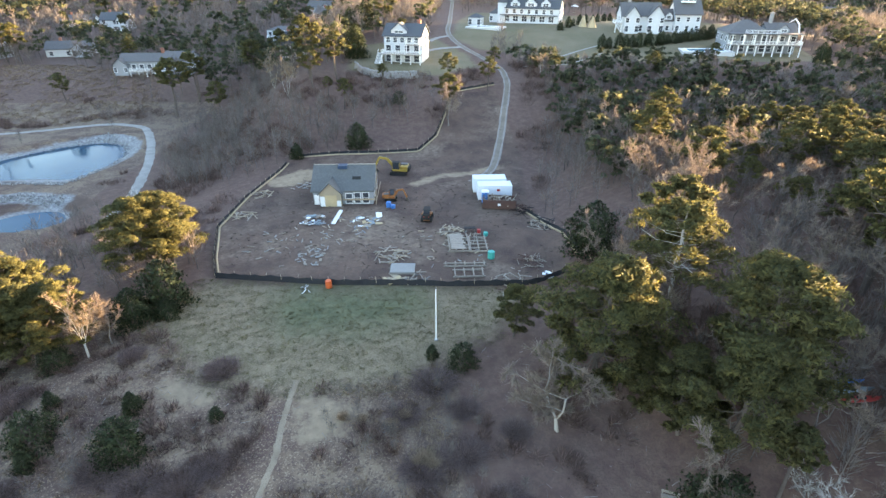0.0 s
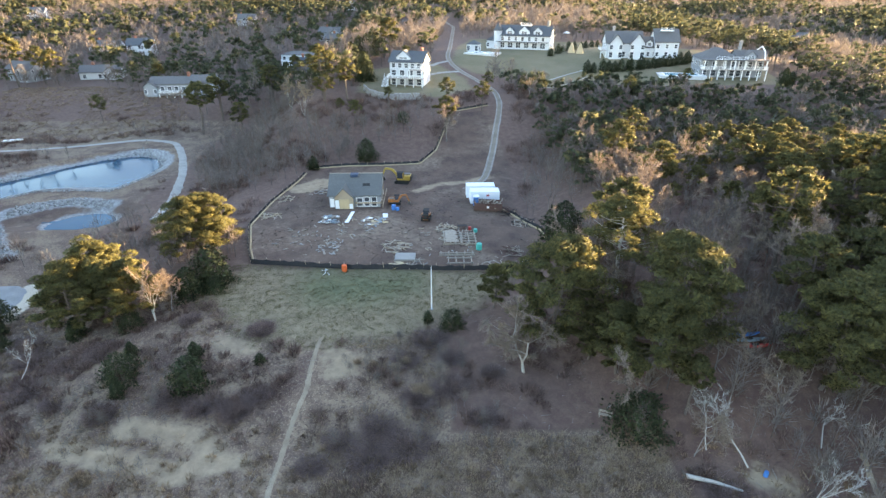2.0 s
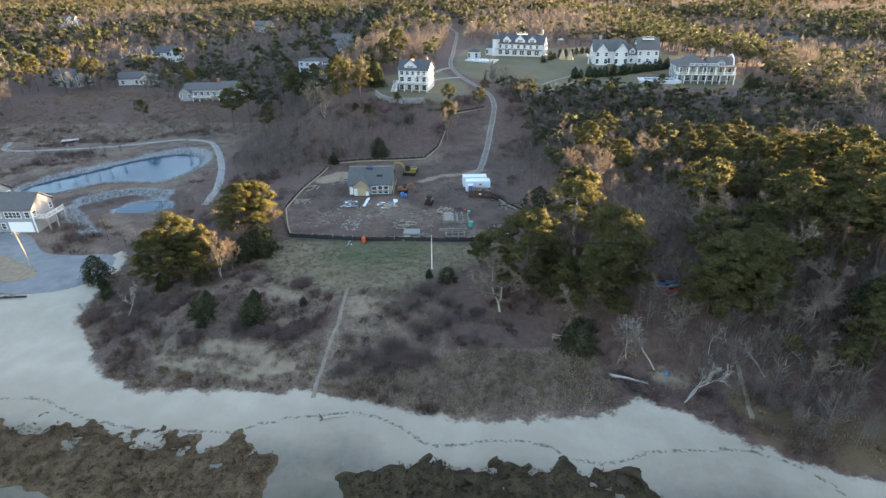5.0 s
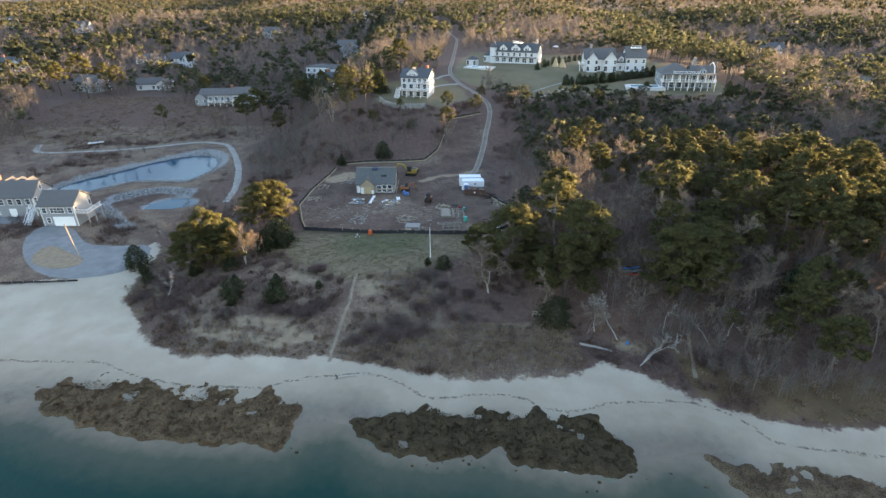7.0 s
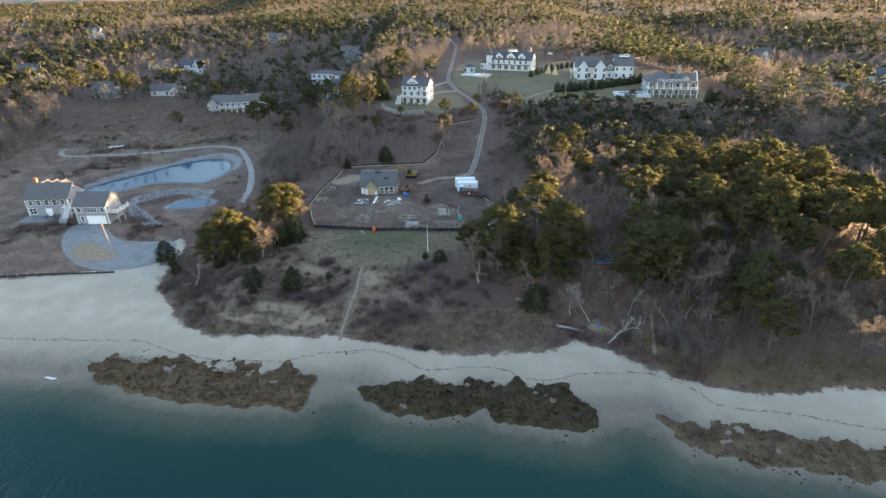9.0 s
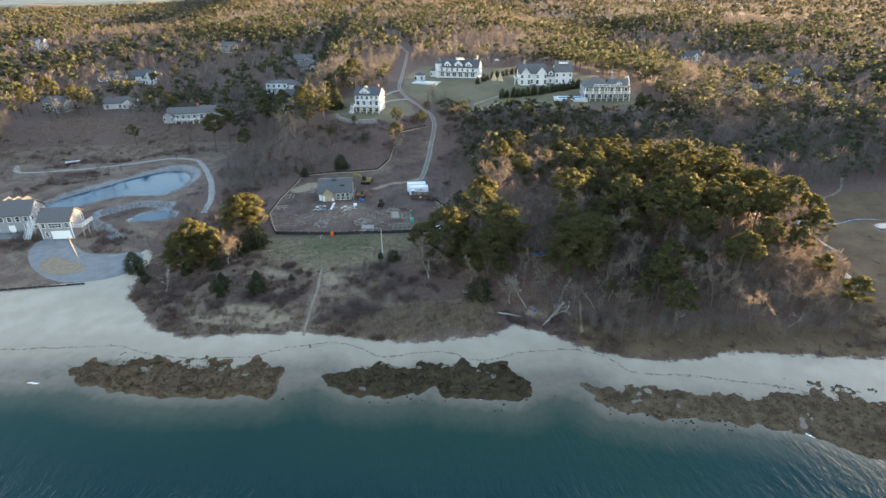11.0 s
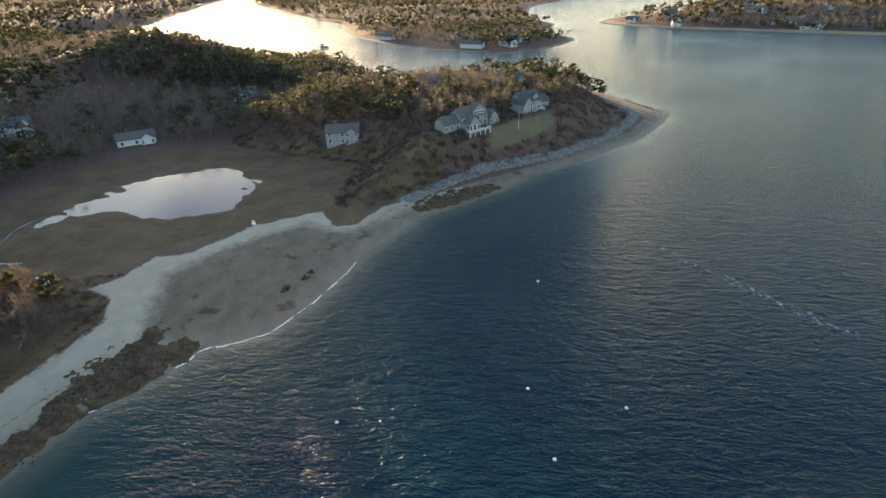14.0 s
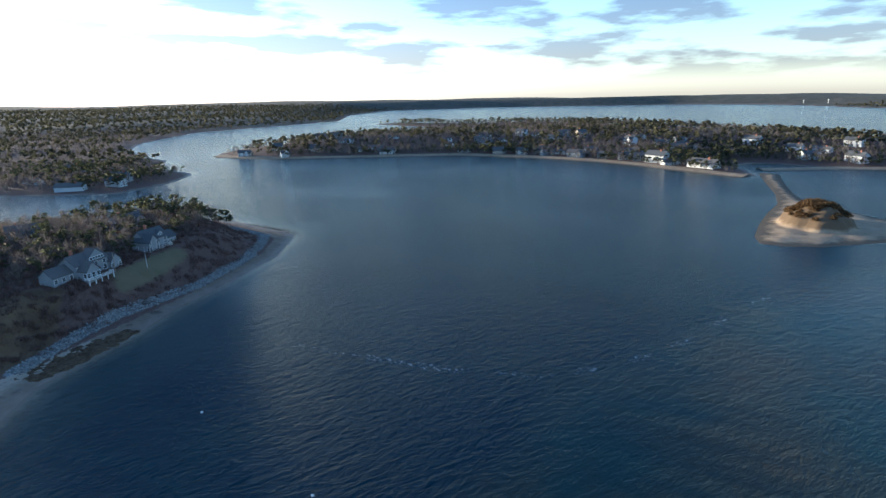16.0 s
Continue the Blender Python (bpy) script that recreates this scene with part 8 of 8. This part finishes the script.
def rowboat(x, y, turn, label, size=1.0):
    e = thing("boat", pose(x, y, gz1(x, y) + 0.2 * size, 0, 0, turn) @ Matrix.Scale(size, 4), label, "boat", "boats")
    b = bmesh.new()
    rings = []
    for i in range(11):
        t = i / 10
        w = 1.0 * (1 - t ** 3) + 0.02
        rings.append([b.verts.new((t * 5.4 - 2.4, math.cos(a) * w, -math.sin(a) * 0.62 * (1 - 0.3 * t) + 0.6 + 0.2 * t * t)) for a in np.linspace(0, math.pi, 9)])
    for A, B in zip(rings, rings[1:]):
        for k in range(8):
            b.faces.new((A[k], B[k], B[k + 1], A[k + 1]))
        b.faces.new((A[8], B[8], B[0], A[0]))
    b.faces.new(rings[0][::-1])
    part("hull", b, WHITE_PL, e)
    part("thwart", boxed(-1.2, -0.8, -0.85, 0.85, 0.62, 0.7), LUMBER, e)
    part("thwart", boxed(0.6, 1.0, -0.7, 0.7, 0.64, 0.72), LUMBER, e)
    return e


rowboat(-129.2, 150.9, 15, "white covered boat lying in the brush")
rowboat(149.8, -13.2, 30, "white boat drawn up on the sand", 0.6)
rowboat(110.5, 26.5, 70, "pale skiff at the edge of the woods")


def moored(x, y):
    e = thing("motor_boat", pose(x, y, -0.3, 0, 0, 100), "dark working boat moored on the bright water", "boat")
    b = bmesh.new()
    rings = []
    for i in range(11):
        t = i / 10
        w = 1.9 * (1 - t ** 3) + 0.03
        rings.append([b.verts.new((t * 12 - 6, math.cos(a) * w, -math.sin(a) * 0.9 + 1.3 + 0.7 * t * t)) for a in np.linspace(0, math.pi, 9)])
    for A, B in zip(rings, rings[1:]):
        for k in range(8):
            b.faces.new((A[k], B[k], B[k + 1], A[k + 1]))
        b.faces.new((A[8], B[8], B[0], A[0]))
    b.faces.new(rings[0][::-1])
    part("hull", b, STEEL, e)
    part("wheelhouse", boxed(-1.5, 2.0, -1.2, 1.2, 1.3, 3.6, bevel=0.1), WHITE_PL, e)
    b = bmesh.new()
    rod(b, (-0.5, 0, 3.6), (-0.5, 0, 7.0), 0.08, 0.05)
    part("mast", b, STEEL, e)
    return e


moored(585, 101)


def buoy(x, y):
    e = thing("mooring_buoy", pose(x, y, 0), "small white mooring buoy afloat", "buoy", "mooring buoys")
    b = bmesh.new()
    bmesh.ops.create_uvsphere(b, u_segments=12, v_segments=8, radius=0.34)
    part("float", b, WHITE_PL, e)
    b = bmesh.new()
    rod(b, (0, 0, 0.3), (0, 0, 0.5), 0.04)
    part("ring", b, STEEL, e)
    return e


for x, y in ((82.6, -96.8), (78.9, -114.3), (66.3, -100.6), (71.3, -62.7), (122.2, -100.5)):
    buoy(x, y)


TUSSOCKS = [(-8.7, 38.7, 0.9), (-6.9, 38.3, 1.0), (-3.8, 37.9, 0.9), (-2.7, 38.9, 1.0), (-0.7, 34.2, 1.2), (0.0, 33.5, 1.1), (-1.4, 33.9, 0.9), (-4.3, 38.0, 0.7)]
BENCH = (19.8, 29.4)


def drift_tree(x, y, turn, hh, label, seed, tilt=78):
    w, tw = bare_parts(seed, 9.0, 0.5, 0, 500, 1)
    e = tagged(new("driftwood_tree"), label, "driftwood")
    part_np("trunk", *w, BARK_PALE, e)
    part_np("crown", *tw, TWIG_PALE, e)
    e.matrix_basis = pose(x, y, gz1(x, y) + 0.35, 0, 0, turn) @ pose(0, 0, 0, 0, tilt, 0) @ Matrix.Scale(hh / 9.0, 4)
    return e


drift_tree(34.4, 16.6, 32, 8.6, "bleached fallen tree on the upper beach", 102, 72)
drift_tree(35.2, 17.4, 40, 7.6, "grey crown of a fallen tree on the upper beach", 103, 66)
drift_tree(32.4, 22.6, 130, 9.5, "pale crooked dead tree leaning over the bluff", 105, 42)
drift_tree(29.0, 24.6, 100, 7.0, "thin bleached dead tree on the bluff", 121, 30)
drift_tree(40.5, 24.0, 60, 6.0, "grey dead limbs on the red slope", 123, 50)
drift_tree(50.5, 22.0, 60, 6.5, "pale dead tree with curling limbs on the slope", 124, 45)
drift_tree(47.0, 20.5, 110, 6.0, "pale fallen limbs among the brush", 108, 60)
drift_tree(-50.0, 37.5, 80, 6.0, "grey dead tree lying in the brush", 111, 60)
drift_tree(62, 14, 40, 5.0, "grey fallen limbs at the foot of the bluff", 114, 70)
drift_tree(84, 10, 10, 5.5, "pale fallen tree near the marsh", 117, 70)


def log(x, y, turn, L, r, label):
    e = thing("log", pose(x, y, gz1(x, y) + r * 0.8, 0, 2, turn), label, "log")
    b = bmesh.new()
    rod(b, (-L / 2, 0, 0), (0, 0.12, 0.05), r * 1.25, r, 10)
    rod(b, (0, 0.12, 0.05), (L / 2, 0, 0), r, r * 0.6, 10)
    part("trunk", b, BARK_PALE, e)
    b = bmesh.new()
    for a in range(6):
        rod(b, (-L / 2, 0, 0), (-L / 2 - 0.5, math.cos(a) * 0.6, math.sin(a) * 0.6), 0.1, 0.03, 6)
    part("root", b, BARK, e)
    return e


log(28.4, 21.2, -20, 5.2, 0.2, "long bleached log on the bluff foot")
log(-12, 15.5, 10, 3.0, 0.12, "grey drift log on sand")
drum("barrel", 33.9, 21.9, BLUE, "small blue plastic drum on the bluff", 0.22, 0.6)


# bleached sticks and twigs all over the dunes and the foot of the bluff
rs = np.random.RandomState(405)
n_ = 2600
x_, y_ = rs.uniform(-62, 112, n_), rs.uniform(4, 48, n_)
ok = on_land(x_, y_) & (sdist(MEADOW, x_, y_) < -1) & (sdist(SAND, x_, y_) > -34) & (rough2(x_, y_, 0.2, 63) > -0.5)
x_, y_ = x_[ok], y_[ok]
L_ = 0.55 * rs.uniform(0.1, 1.0, len(x_)) ** 1.8 + 0.08
an_ = rs.uniform(0, 6.283, len(x_))
d_ = np.stack([np.cos(an_) * L_, np.sin(an_) * L_, rs.uniform(-0.1, 0.45, len(x_)) * L_], 1)
c_ = np.stack([x_, y_, height(x_, y_) + 0.05 + np.abs(d_[:, 2])], 1)
tagged(new("dune_sticks", mesh_np("dune_sticks", *tubes(c_ - d_, c_ + d_, rs.uniform(0.012, 0.04, len(x_)), rs.uniform(0.008, 0.02, len(x_)), 3), (leafy("bleached_sticks", (0.09, 0.075, 0.065), (0.30, 0.27, 0.24), 0.0, 0.2),))), "bleached sticks and twigs strewn over the dunes", "sticks", kind="stuff")


# round tussocks of straw beside the footpath, and a weathered bench under the trees
for i, (x, y, r) in enumerate(TUSSOCKS):
    e_ = thing("grass_tussock", at(x, y, r, 50.0 * i), "round tussock of tan straw by the footpath", "grass", "grass tussocks")
    part_np("blades", *shrub_parts(301 + i, 0.85, 0.6, 420), REED, e_)
e_ = thing("bench", ground_pose(BENCH[0], BENCH[1], -20, 0.0), "weathered grey wooden bench under the trees", "bench")
for v_ in (-0.22, -0.07, 0.08):
    part("slat", boxed(-0.75, 0.75, v_, v_ + 0.12, 0.42, 0.46), LUMBER, e_)
for z_ in (0.58, 0.74):
    part("back_slat", boxed(-0.75, 0.75, 0.22, 0.26, z_, z_ + 0.11), LUMBER, e_)
for u_ in (-0.62, 0.62):
    part("leg", boxed(u_ - 0.04, u_ + 0.04, -0.2, -0.12, 0, 0.42), LUMBER, e_)
    part("leg", boxed(u_ - 0.04, u_ + 0.04, 0.2, 0.28, 0, 0.88), LUMBER, e_)


# small stones, chips and scraps all over the bare dirt
rs = np.random.RandomState(404)
n_ = 3400
x_, y_ = rs.uniform(-35, 21, n_), rs.uniform(60, 140, n_)
ok = (sdist(SITE, x_, y_) > 0.6) & (rough2(x_, y_, 0.25, 61) > -0.45) & ((y_ < 100) | (rs.uniform(0, 1, n_) < 0.25)) & ~((np.abs(x_ + 15.2) < 5.6) & (np.abs(y_ - 92.6) < 5.4))
x_, y_ = x_[ok], y_[ok]
L_ = rs.uniform(0.06, 0.42, len(x_)) ** 1.35
an_ = rs.uniform(0, 6.283, len(x_))
d_ = np.stack([np.cos(an_) * L_, np.sin(an_) * L_, rs.uniform(0, 0.08, len(x_))], 1)
c_ = np.stack([x_, y_, height(x_, y_) + 0.03], 1)
tagged(new("scraps", mesh_np("scraps", *tubes(c_ - d_, c_ + d_, rs.uniform(0.03, 0.13, len(x_)), rs.uniform(0.03, 0.10, len(x_)), 4), (leafy("scraps", (0.045, 0.032, 0.027), (0.20, 0.155, 0.125), 0.0, 0.2),))), "chips, stones and broken boards trodden into the dirt", "debris", kind="stuff")


# on the lawns: a white parasol and two burlap-wrapped shrubs
def parasol(x, y):
    e = thing("parasol", ground_pose(x, y, 0, 0.0), "open white parasol on a pole by the lawn", "parasol")
    b = bmesh.new()
    bmesh.ops.create_cone(b, cap_ends=True, segments=8, radius1=1.9, radius2=0.05, depth=0.8, matrix=Matrix.Translation((0, 0, 2.9)))
    part("canopy", b, WHITE_PL, e)
    part("pole", rod(bmesh.new(), (0, 0, 0), (0, 0, 2.6), 0.05, 0.05, 8), STEEL, e)
    part("base", rod(bmesh.new(), (0, 0, -0.1), (0, 0, 0.12), 0.4, 0.35, 12), CONCRETE, e)


parasol(66, 262)
for x, y in ((55.2, 204.9), (58.2, 203.4)):
    e_ = thing("wrapped_shrub", ground_pose(x, y, 0, 0.0), "shrub wrapped in tan burlap for winter", "shrub", "wrapped shrubs")
    b_ = bmesh.new()
    bmesh.ops.create_cone(b_, cap_ends=True, segments=10, radius1=1.5, radius2=0.25, depth=3.6, matrix=Matrix.Translation((0, 0, 1.75)))
    rs = np.random.RandomState(7)
    bmesh.ops.subdivide_edges(b_, edges=b_.edges, cuts=1)
    for v_ in b_.verts:
        v_.co.x *= float(rs.uniform(0.85, 1.15))
        v_.co.y *= float(rs.uniform(0.85, 1.15))
    part("wrap", b_, PLY, e_)


# ---- shore ----
def peat_material(name="peat_bank", a=(0.045, 0.032, 0.019), b=(0.085, 0.06, 0.033)):
    k = Nodes(name)
    c = k.mix(k.span(k.noise(0.6, 4), 0.35, 0.65), a, b)
    c = k.mix(k.span(k.noise(5, 4), 0.45, 0.75), c, (0.018, 0.016, 0.013))
    k.bump(k.noise(4, 4), 0.8, 0.2)
    return k.done(c, 0.95, 0, 0.08)


PEAT = peat_material()
PEAT_OLIVE = peat_material("olive_peat_bank", (0.085, 0.054, 0.031), (0.15, 0.10, 0.058))
BANK_STRAW = leafy("bank_straw", (0.085, 0.053, 0.030), (0.22, 0.145, 0.083), 0.2, 0.4, 0.5, 0.6)
PEAT_BROWN = peat_material("brown_peat_bank", (0.075, 0.05, 0.032), (0.15, 0.105, 0.066))
BANKS = [[(-60, 14), (-52, 15.5), (-42.6, 14.2), (-32, 12.4), (-22.9, 11.2), (-18, 10.3), (-17.6, 5), (-18.7, 1.6), (-28, 2.2), (-37.8, 2.9), (-48, 5.8), (-56, 9)],
         [(-11, 6.9), (-5.8, 7.6), (-5, 9), (4.9, 8), (14, 7.4), (22.4, 6.3), (28.2, 2), (27.4, -2.6), (25, -4), (18, -2.6), (12.8, -2), (11, 1.4), (8.2, -0.3), (2, -0.6), (-3.5, -0.2), (-8.8, 3.4)],
         [(37.5, -0.5), (40, -7.2), (48, -10.2), (58, -12.2), (69.3, -15.5), (80, -24), (87, -27), (92.3, -26), (93, -20), (98.2, -12.5), (88.4, -8), (79, -6), (70.5, -4), (62, -6), (55, -3.6), (46, -3)],
         [(163, -64), (168, -60), (176, -66), (184, -76), (190, -86), (187, -91), (178, -83), (169, -73)]]
for i, poly in enumerate(BANKS):
    st = 0.5
    xs = np.arange(min(p[0] for p in poly) - 2, max(p[0] for p in poly) + 2, st)
    ys = np.arange(min(p[1] for p in poly) - 2, max(p[1] for p in poly) + 2, st)
    X, Y = np.meshgrid(xs, ys)
    X, Y = X.ravel(), Y.ravel()
    inner = step(land_d(X, Y), 2.5, 7)
    rag = (0.7 + 1.1 * inner) * rough2(X, Y, 0.9, 3 + i) + (0.3 + 0.5 * inner) * rough2(X, Y, 2.6, 8 + i)
    d = sdist(poly, X, Y) + rag
    gaps = (1.35 if i != 2 else 0.95) - 1.0 * inner * (1 - step(d, 1.0, 4.0)) - rough2(X, Y, 0.8, 20 + i) - 0.4 * rough2(X, Y, 2.3, 40 + i)
    rim = np.minimum(d, gaps * 1.6)
    tall_ = 0.28 if i != 2 else 0.16
    z = np.maximum(height(X, Y), 0.0) + np.clip(rim * 0.45, -0.4, tall_) + np.where(rim > 0.3, 0.06 * rough2(X, Y, 1.4, 5) + 0.04 * rough2(X, Y, 3.7, 6), 0)
    n = len(xs)
    q = (np.arange(len(ys) - 1)[:, None] * n + np.arange(n - 1)[None]).ravel()
    f = np.stack([q, q + 1, q + n + 1, q + n], 1)
    f = f[(rim[f] > -0.9).all(1)]
    used = np.unique(f)
    back = np.full(len(X), -1)
    back[used] = np.arange(len(used))
    me = mesh_np("peat_bank", np.stack([X[used], Y[used], z[used]], 1), back[f], ((PEAT_OLIVE, PEAT, PEAT_BROWN, PEAT_BROWN)[i],), None, True)
    tagged(new("peat_bank", me), "dark ragged peat bank with seaweed at the water's edge", "bank", kind="structure")
    box_ = (xs[0], xs[-1], ys[0], ys[-1])
    area = (xs[-1] - xs[0]) * (ys[-1] - ys[0])
    ob = brush("bank_stubble", int(area * (4.5 if i < 2 else 1.6)), lambda x, y: (sdist(poly, x, y) + 0.9 * rough2(x, y, 0.9, 3 + i) > 0.4) * (rough2(x, y, 0.8, 20 + i) < (1.15 if i != 2 else 0.4)), 0.34, 0.3, 14, MARSH_LEAF if i == 1 else BANK_STRAW,
               "short olive brown cord grass stubble on peat", 60 + i, box_, 0.03)
    me = ob.data
    co = np.empty(len(me.vertices) * 3, np.float32)
    me.vertices.foreach_get("co", co)
    co[2::3] += 0.3
    me.vertices.foreach_set("co", co)


# rip-rap of boulders round the point
def boulders(name, line, n, spread, size, mat, label, seed, rise=0.3):
    rs = np.random.RandomState(seed)
    b = bmesh.new()
    bmesh.ops.create_icosphere(b, subdivisions=1, radius=1)
    ico = np.array([v.co[:] for v in b.verts])
    fc = np.array([[v.index for v in f.verts] for f in b.faces])
    b.free()
    p = rope(line, 400)
    k = rs.randint(0, 400, n)
    d = unit(np.gradient(p, axis=0))[k]
    o = rs.uniform(-1, 1, n) * spread
    x, y = p[k, 0] - d[:, 1] * o + rs.normal(0, 0.4, n), p[k, 1] + d[:, 0] * o + rs.normal(0, 0.4, n)
    s = size * rs.uniform(0.5, 1.3, (n, 1, 1)) * rs.uniform(0.7, 1.25, (n, 1, 3)) * rs.uniform(0.8, 1.15, (n, len(ico), 1))
    a = rs.uniform(0, 6.283, n)
    R = np.stack([np.stack([np.cos(a), -np.sin(a), 0 * a], 1), np.stack([np.sin(a), np.cos(a), 0 * a], 1), np.stack([0 * a, 0 * a, 0 * a + 1], 1)], 1)
    v = np.einsum('nij,nkj->nki', R, ico[None] * s) + np.stack([x, y, height(x, y) + rise * rs.uniform(0, 1, n)], 1)[:, None]
    f = (np.arange(n)[:, None, None] * len(ico) + fc[None]).reshape(-1, 3)
    return tagged(new(name, mesh_np(name, v.reshape(-1, 3), f, (mat,))), label, "rocks", kind="stuff")


rock_ = Nodes("boulder")
ROCK = rock_.done(rock_.mix(rock_.span(rock_.noise(3, 4), 0.4, 0.8), rock_.mix(rock_.island(), (0.15, 0.148, 0.145), (0.34, 0.335, 0.32)), (0.11, 0.105, 0.10)), 0.9, 0, 0.2)
boulders("riprap", RIPRAP, 4600, 2.5, 0.42, ROCK, "pale grey rip-rap boulders along the foot of the bluff", 5)
boulders("pond_stones", [(-118, 100), (-112, 114), (-100, 125), (-92, 136), (-85, 141), (-77, 136), (-72, 118), (-75, 107), (-93, 107.5), (-99, 101), (-105, 94)], 1300, 1.2, 0.24, ROCK, "pale stones lining the pond", 6, 0.1)
boulders("pond_stones", [(-91, 93.5), (-85, 97), (-80, 99), (-71, 98)], 380, 1.3, 0.26, ROCK, "pale stones lining the small pond", 7, 0.1)
boulders("pond_stones", [(-92, 89), (-86, 82), (-80, 75), (-75, 70)], 380, 1.5, 0.26, ROCK, "pale stones in a dry hollow by the pond", 17, 0.1)
boulders("shore_stones", [(-18, 1), (-5, -1), (12, -3), (30, -4), (42, -9), (60, -14)], 90, 1.8, 0.22, PEAT, "small dark stones at the waterline", 8, 0.2)
boulders("shore_stones", [(290, -175), (305, -172), (330, -160)], 90, 2.5, 0.4, PEAT, "dark stones off the tip of the point", 9, 0.2)
tuft_ = [(113.5, -37.6, 1.5), (122.5, -41.0, 0.8), (119.5, -40.4, 0.7)]
for i, (x, y, r) in enumerate(tuft_):
    boulders("peat_clump", [(x - r, y), (x + r, y + r * 0.3)], 40, r * 0.45, 0.24, PEAT, "dark low clump of peat on the sand flat", 30 + i, 0.06)


# the sandy islet and its spit
def islet_height(x, y):
    d = sdist(ISLET, x, y)
    z = np.where(d > 0, np.minimum(d, 14) * 0.085, d * 0.12)
    m = np.exp(-(((x - 134) * 0.80 + (y + 428) * 0.6) ** 2 / 15 ** 2 + ((x - 134) * 0.6 - (y + 428) * 0.8) ** 2 / 20 ** 2)) + 0.09 * rough2(x, y, 0.16, 4) + 0.05 * rough2(x, y, 0.45, 6)
    return z + 5.5 * step(m, 0.22, 0.42) + 6.0 * step(m, 0.4, 0.95) + 0.25 * rough2(x, y, 0.3, 2) * (d > 4)


def islet_material():
    k = Nodes("islet_sand")
    sand = k.mix(k.span(k.noise(0.15, 4), 0.35, 0.65), (0.27, 0.20, 0.135), (0.36, 0.275, 0.185))
    wet = k.mix(k.noise(0.3, 3), (0.085, 0.07, 0.052), (0.12, 0.10, 0.075))
    h_ = k.n.new("ShaderNodeSeparateXYZ")
    k.l.new(k.pos(), h_.inputs[0])
    lev = k.math('ADD', h_.outputs["Z"], k.math('MULTIPLY', k.math('SUBTRACT', k.noise(0.2, 4), 0.5), 1.0))
    c = k.mix(k.span(lev, 0.3, 0.75), wet, sand)
    c = k.mix(k.span(k.math('ADD', lev, k.math('MULTIPLY', k.noise(0.1, 4), 5)), 4.2, 6.0), c, (0.13, 0.09, 0.055))
    k.bump(k.noise(0.9, 4), 0.5, 0.5)
    return k.done(c, 0.9, 0, 0.2)


ix, iy = np.arange(68, 276, 2.0), np.arange(-616, -352, 2.0)
IX, IY = np.meshgrid(ix, iy)
IX, IY = IX.ravel(), IY.ravel()
iz = islet_height(IX, IY)
n_ = len(ix)
q_ = (np.arange(len(iy) - 1)[:, None] * n_ + np.arange(n_ - 1)[None]).ravel()
f_ = np.stack([q_, q_ + 1, q_ + n_ + 1, q_ + n_], 1)
f_ = f_[(iz[f_] > -0.6).any(1)]
tagged(new("islet", mesh_np("islet", np.stack([IX, IY, iz], 1), f_, (islet_material(),), None, True)), "sandy islet with a bare bluff and a curving spit", "islet", kind="structure")
rs = np.random.RandomState(71)
tx, ty = 136 + rs.normal(0, 8, 260), -434 + rs.normal(0, 9, 260)
tz = islet_height(tx, ty)
ok = tz > 6.5
c_ = np.stack([tx[ok], ty[ok], tz[ok]], 1)
d_ = unit(rs.normal(size=(len(c_), 90, 3)))
d_[..., 2] = np.abs(d_[..., 2])
lv_ = leaf_tris((c_[:, None] + d_ * rs.uniform(0.5, 1, (len(c_), 90, 1)) * rs.uniform(1.6, 3.0, (len(c_), 1, 1))).reshape(-1, 3), 0.5, rs)
tagged(new("islet_scrub", mesh_np("islet_scrub", *lv_, (leafy("islet_scrub", (0.05, 0.04, 0.022), (0.19, 0.105, 0.045), 0.3, 0.3),))), "low green and rust scrub on top of the islet", "brush", kind="stuff")


# pale beach of the village shore
def strand(name, line, width, label, seed):
    p = smoothed(line, 90)
    d = unit(np.gradient(p, axis=0))
    nrm = np.stack([d[:, 1], -d[:, 0]], 1) * -1
    rows = []
    for j, (o, z) in enumerate(((-7, -0.5), (0, 0.25), (width * 0.5, 1.1), (width, 1.9), (width + 6, 0.4))):
        q = p + nrm * (o + (rough2(p[:, 0], p[:, 1], 0.06, seed + j) * 2))[:, None]
        rows.append(np.c_[q, np.full(len(q), z)])
    v = np.stack(rows, 1).reshape(-1, 3)
    i = (np.arange(len(p) - 1)[:, None] * 5 + np.arange(4)[None]).ravel()
    me = mesh_np(name, v, np.stack([i, i + 1, i + 6, i + 5], 1), (bpy.data.materials["islet_sand"],), None, True)
    return tagged(new(name, me), label, "beach", kind="structure")


strand("beach", [(800, -216), (774, -214), (735, -246), (691, -282), (640, -380), (590, -474), (530, -520), (464, -553), (400, -570), (323, -572), (262, -572)], 15, "narrow tan beach below the village", 3)
strand("beach", [(272, -630), (258, -650), (246, -672), (232, -698), (207, -724), (170, -756)], 12, "curving tan sand spit before the lagoon", 5)
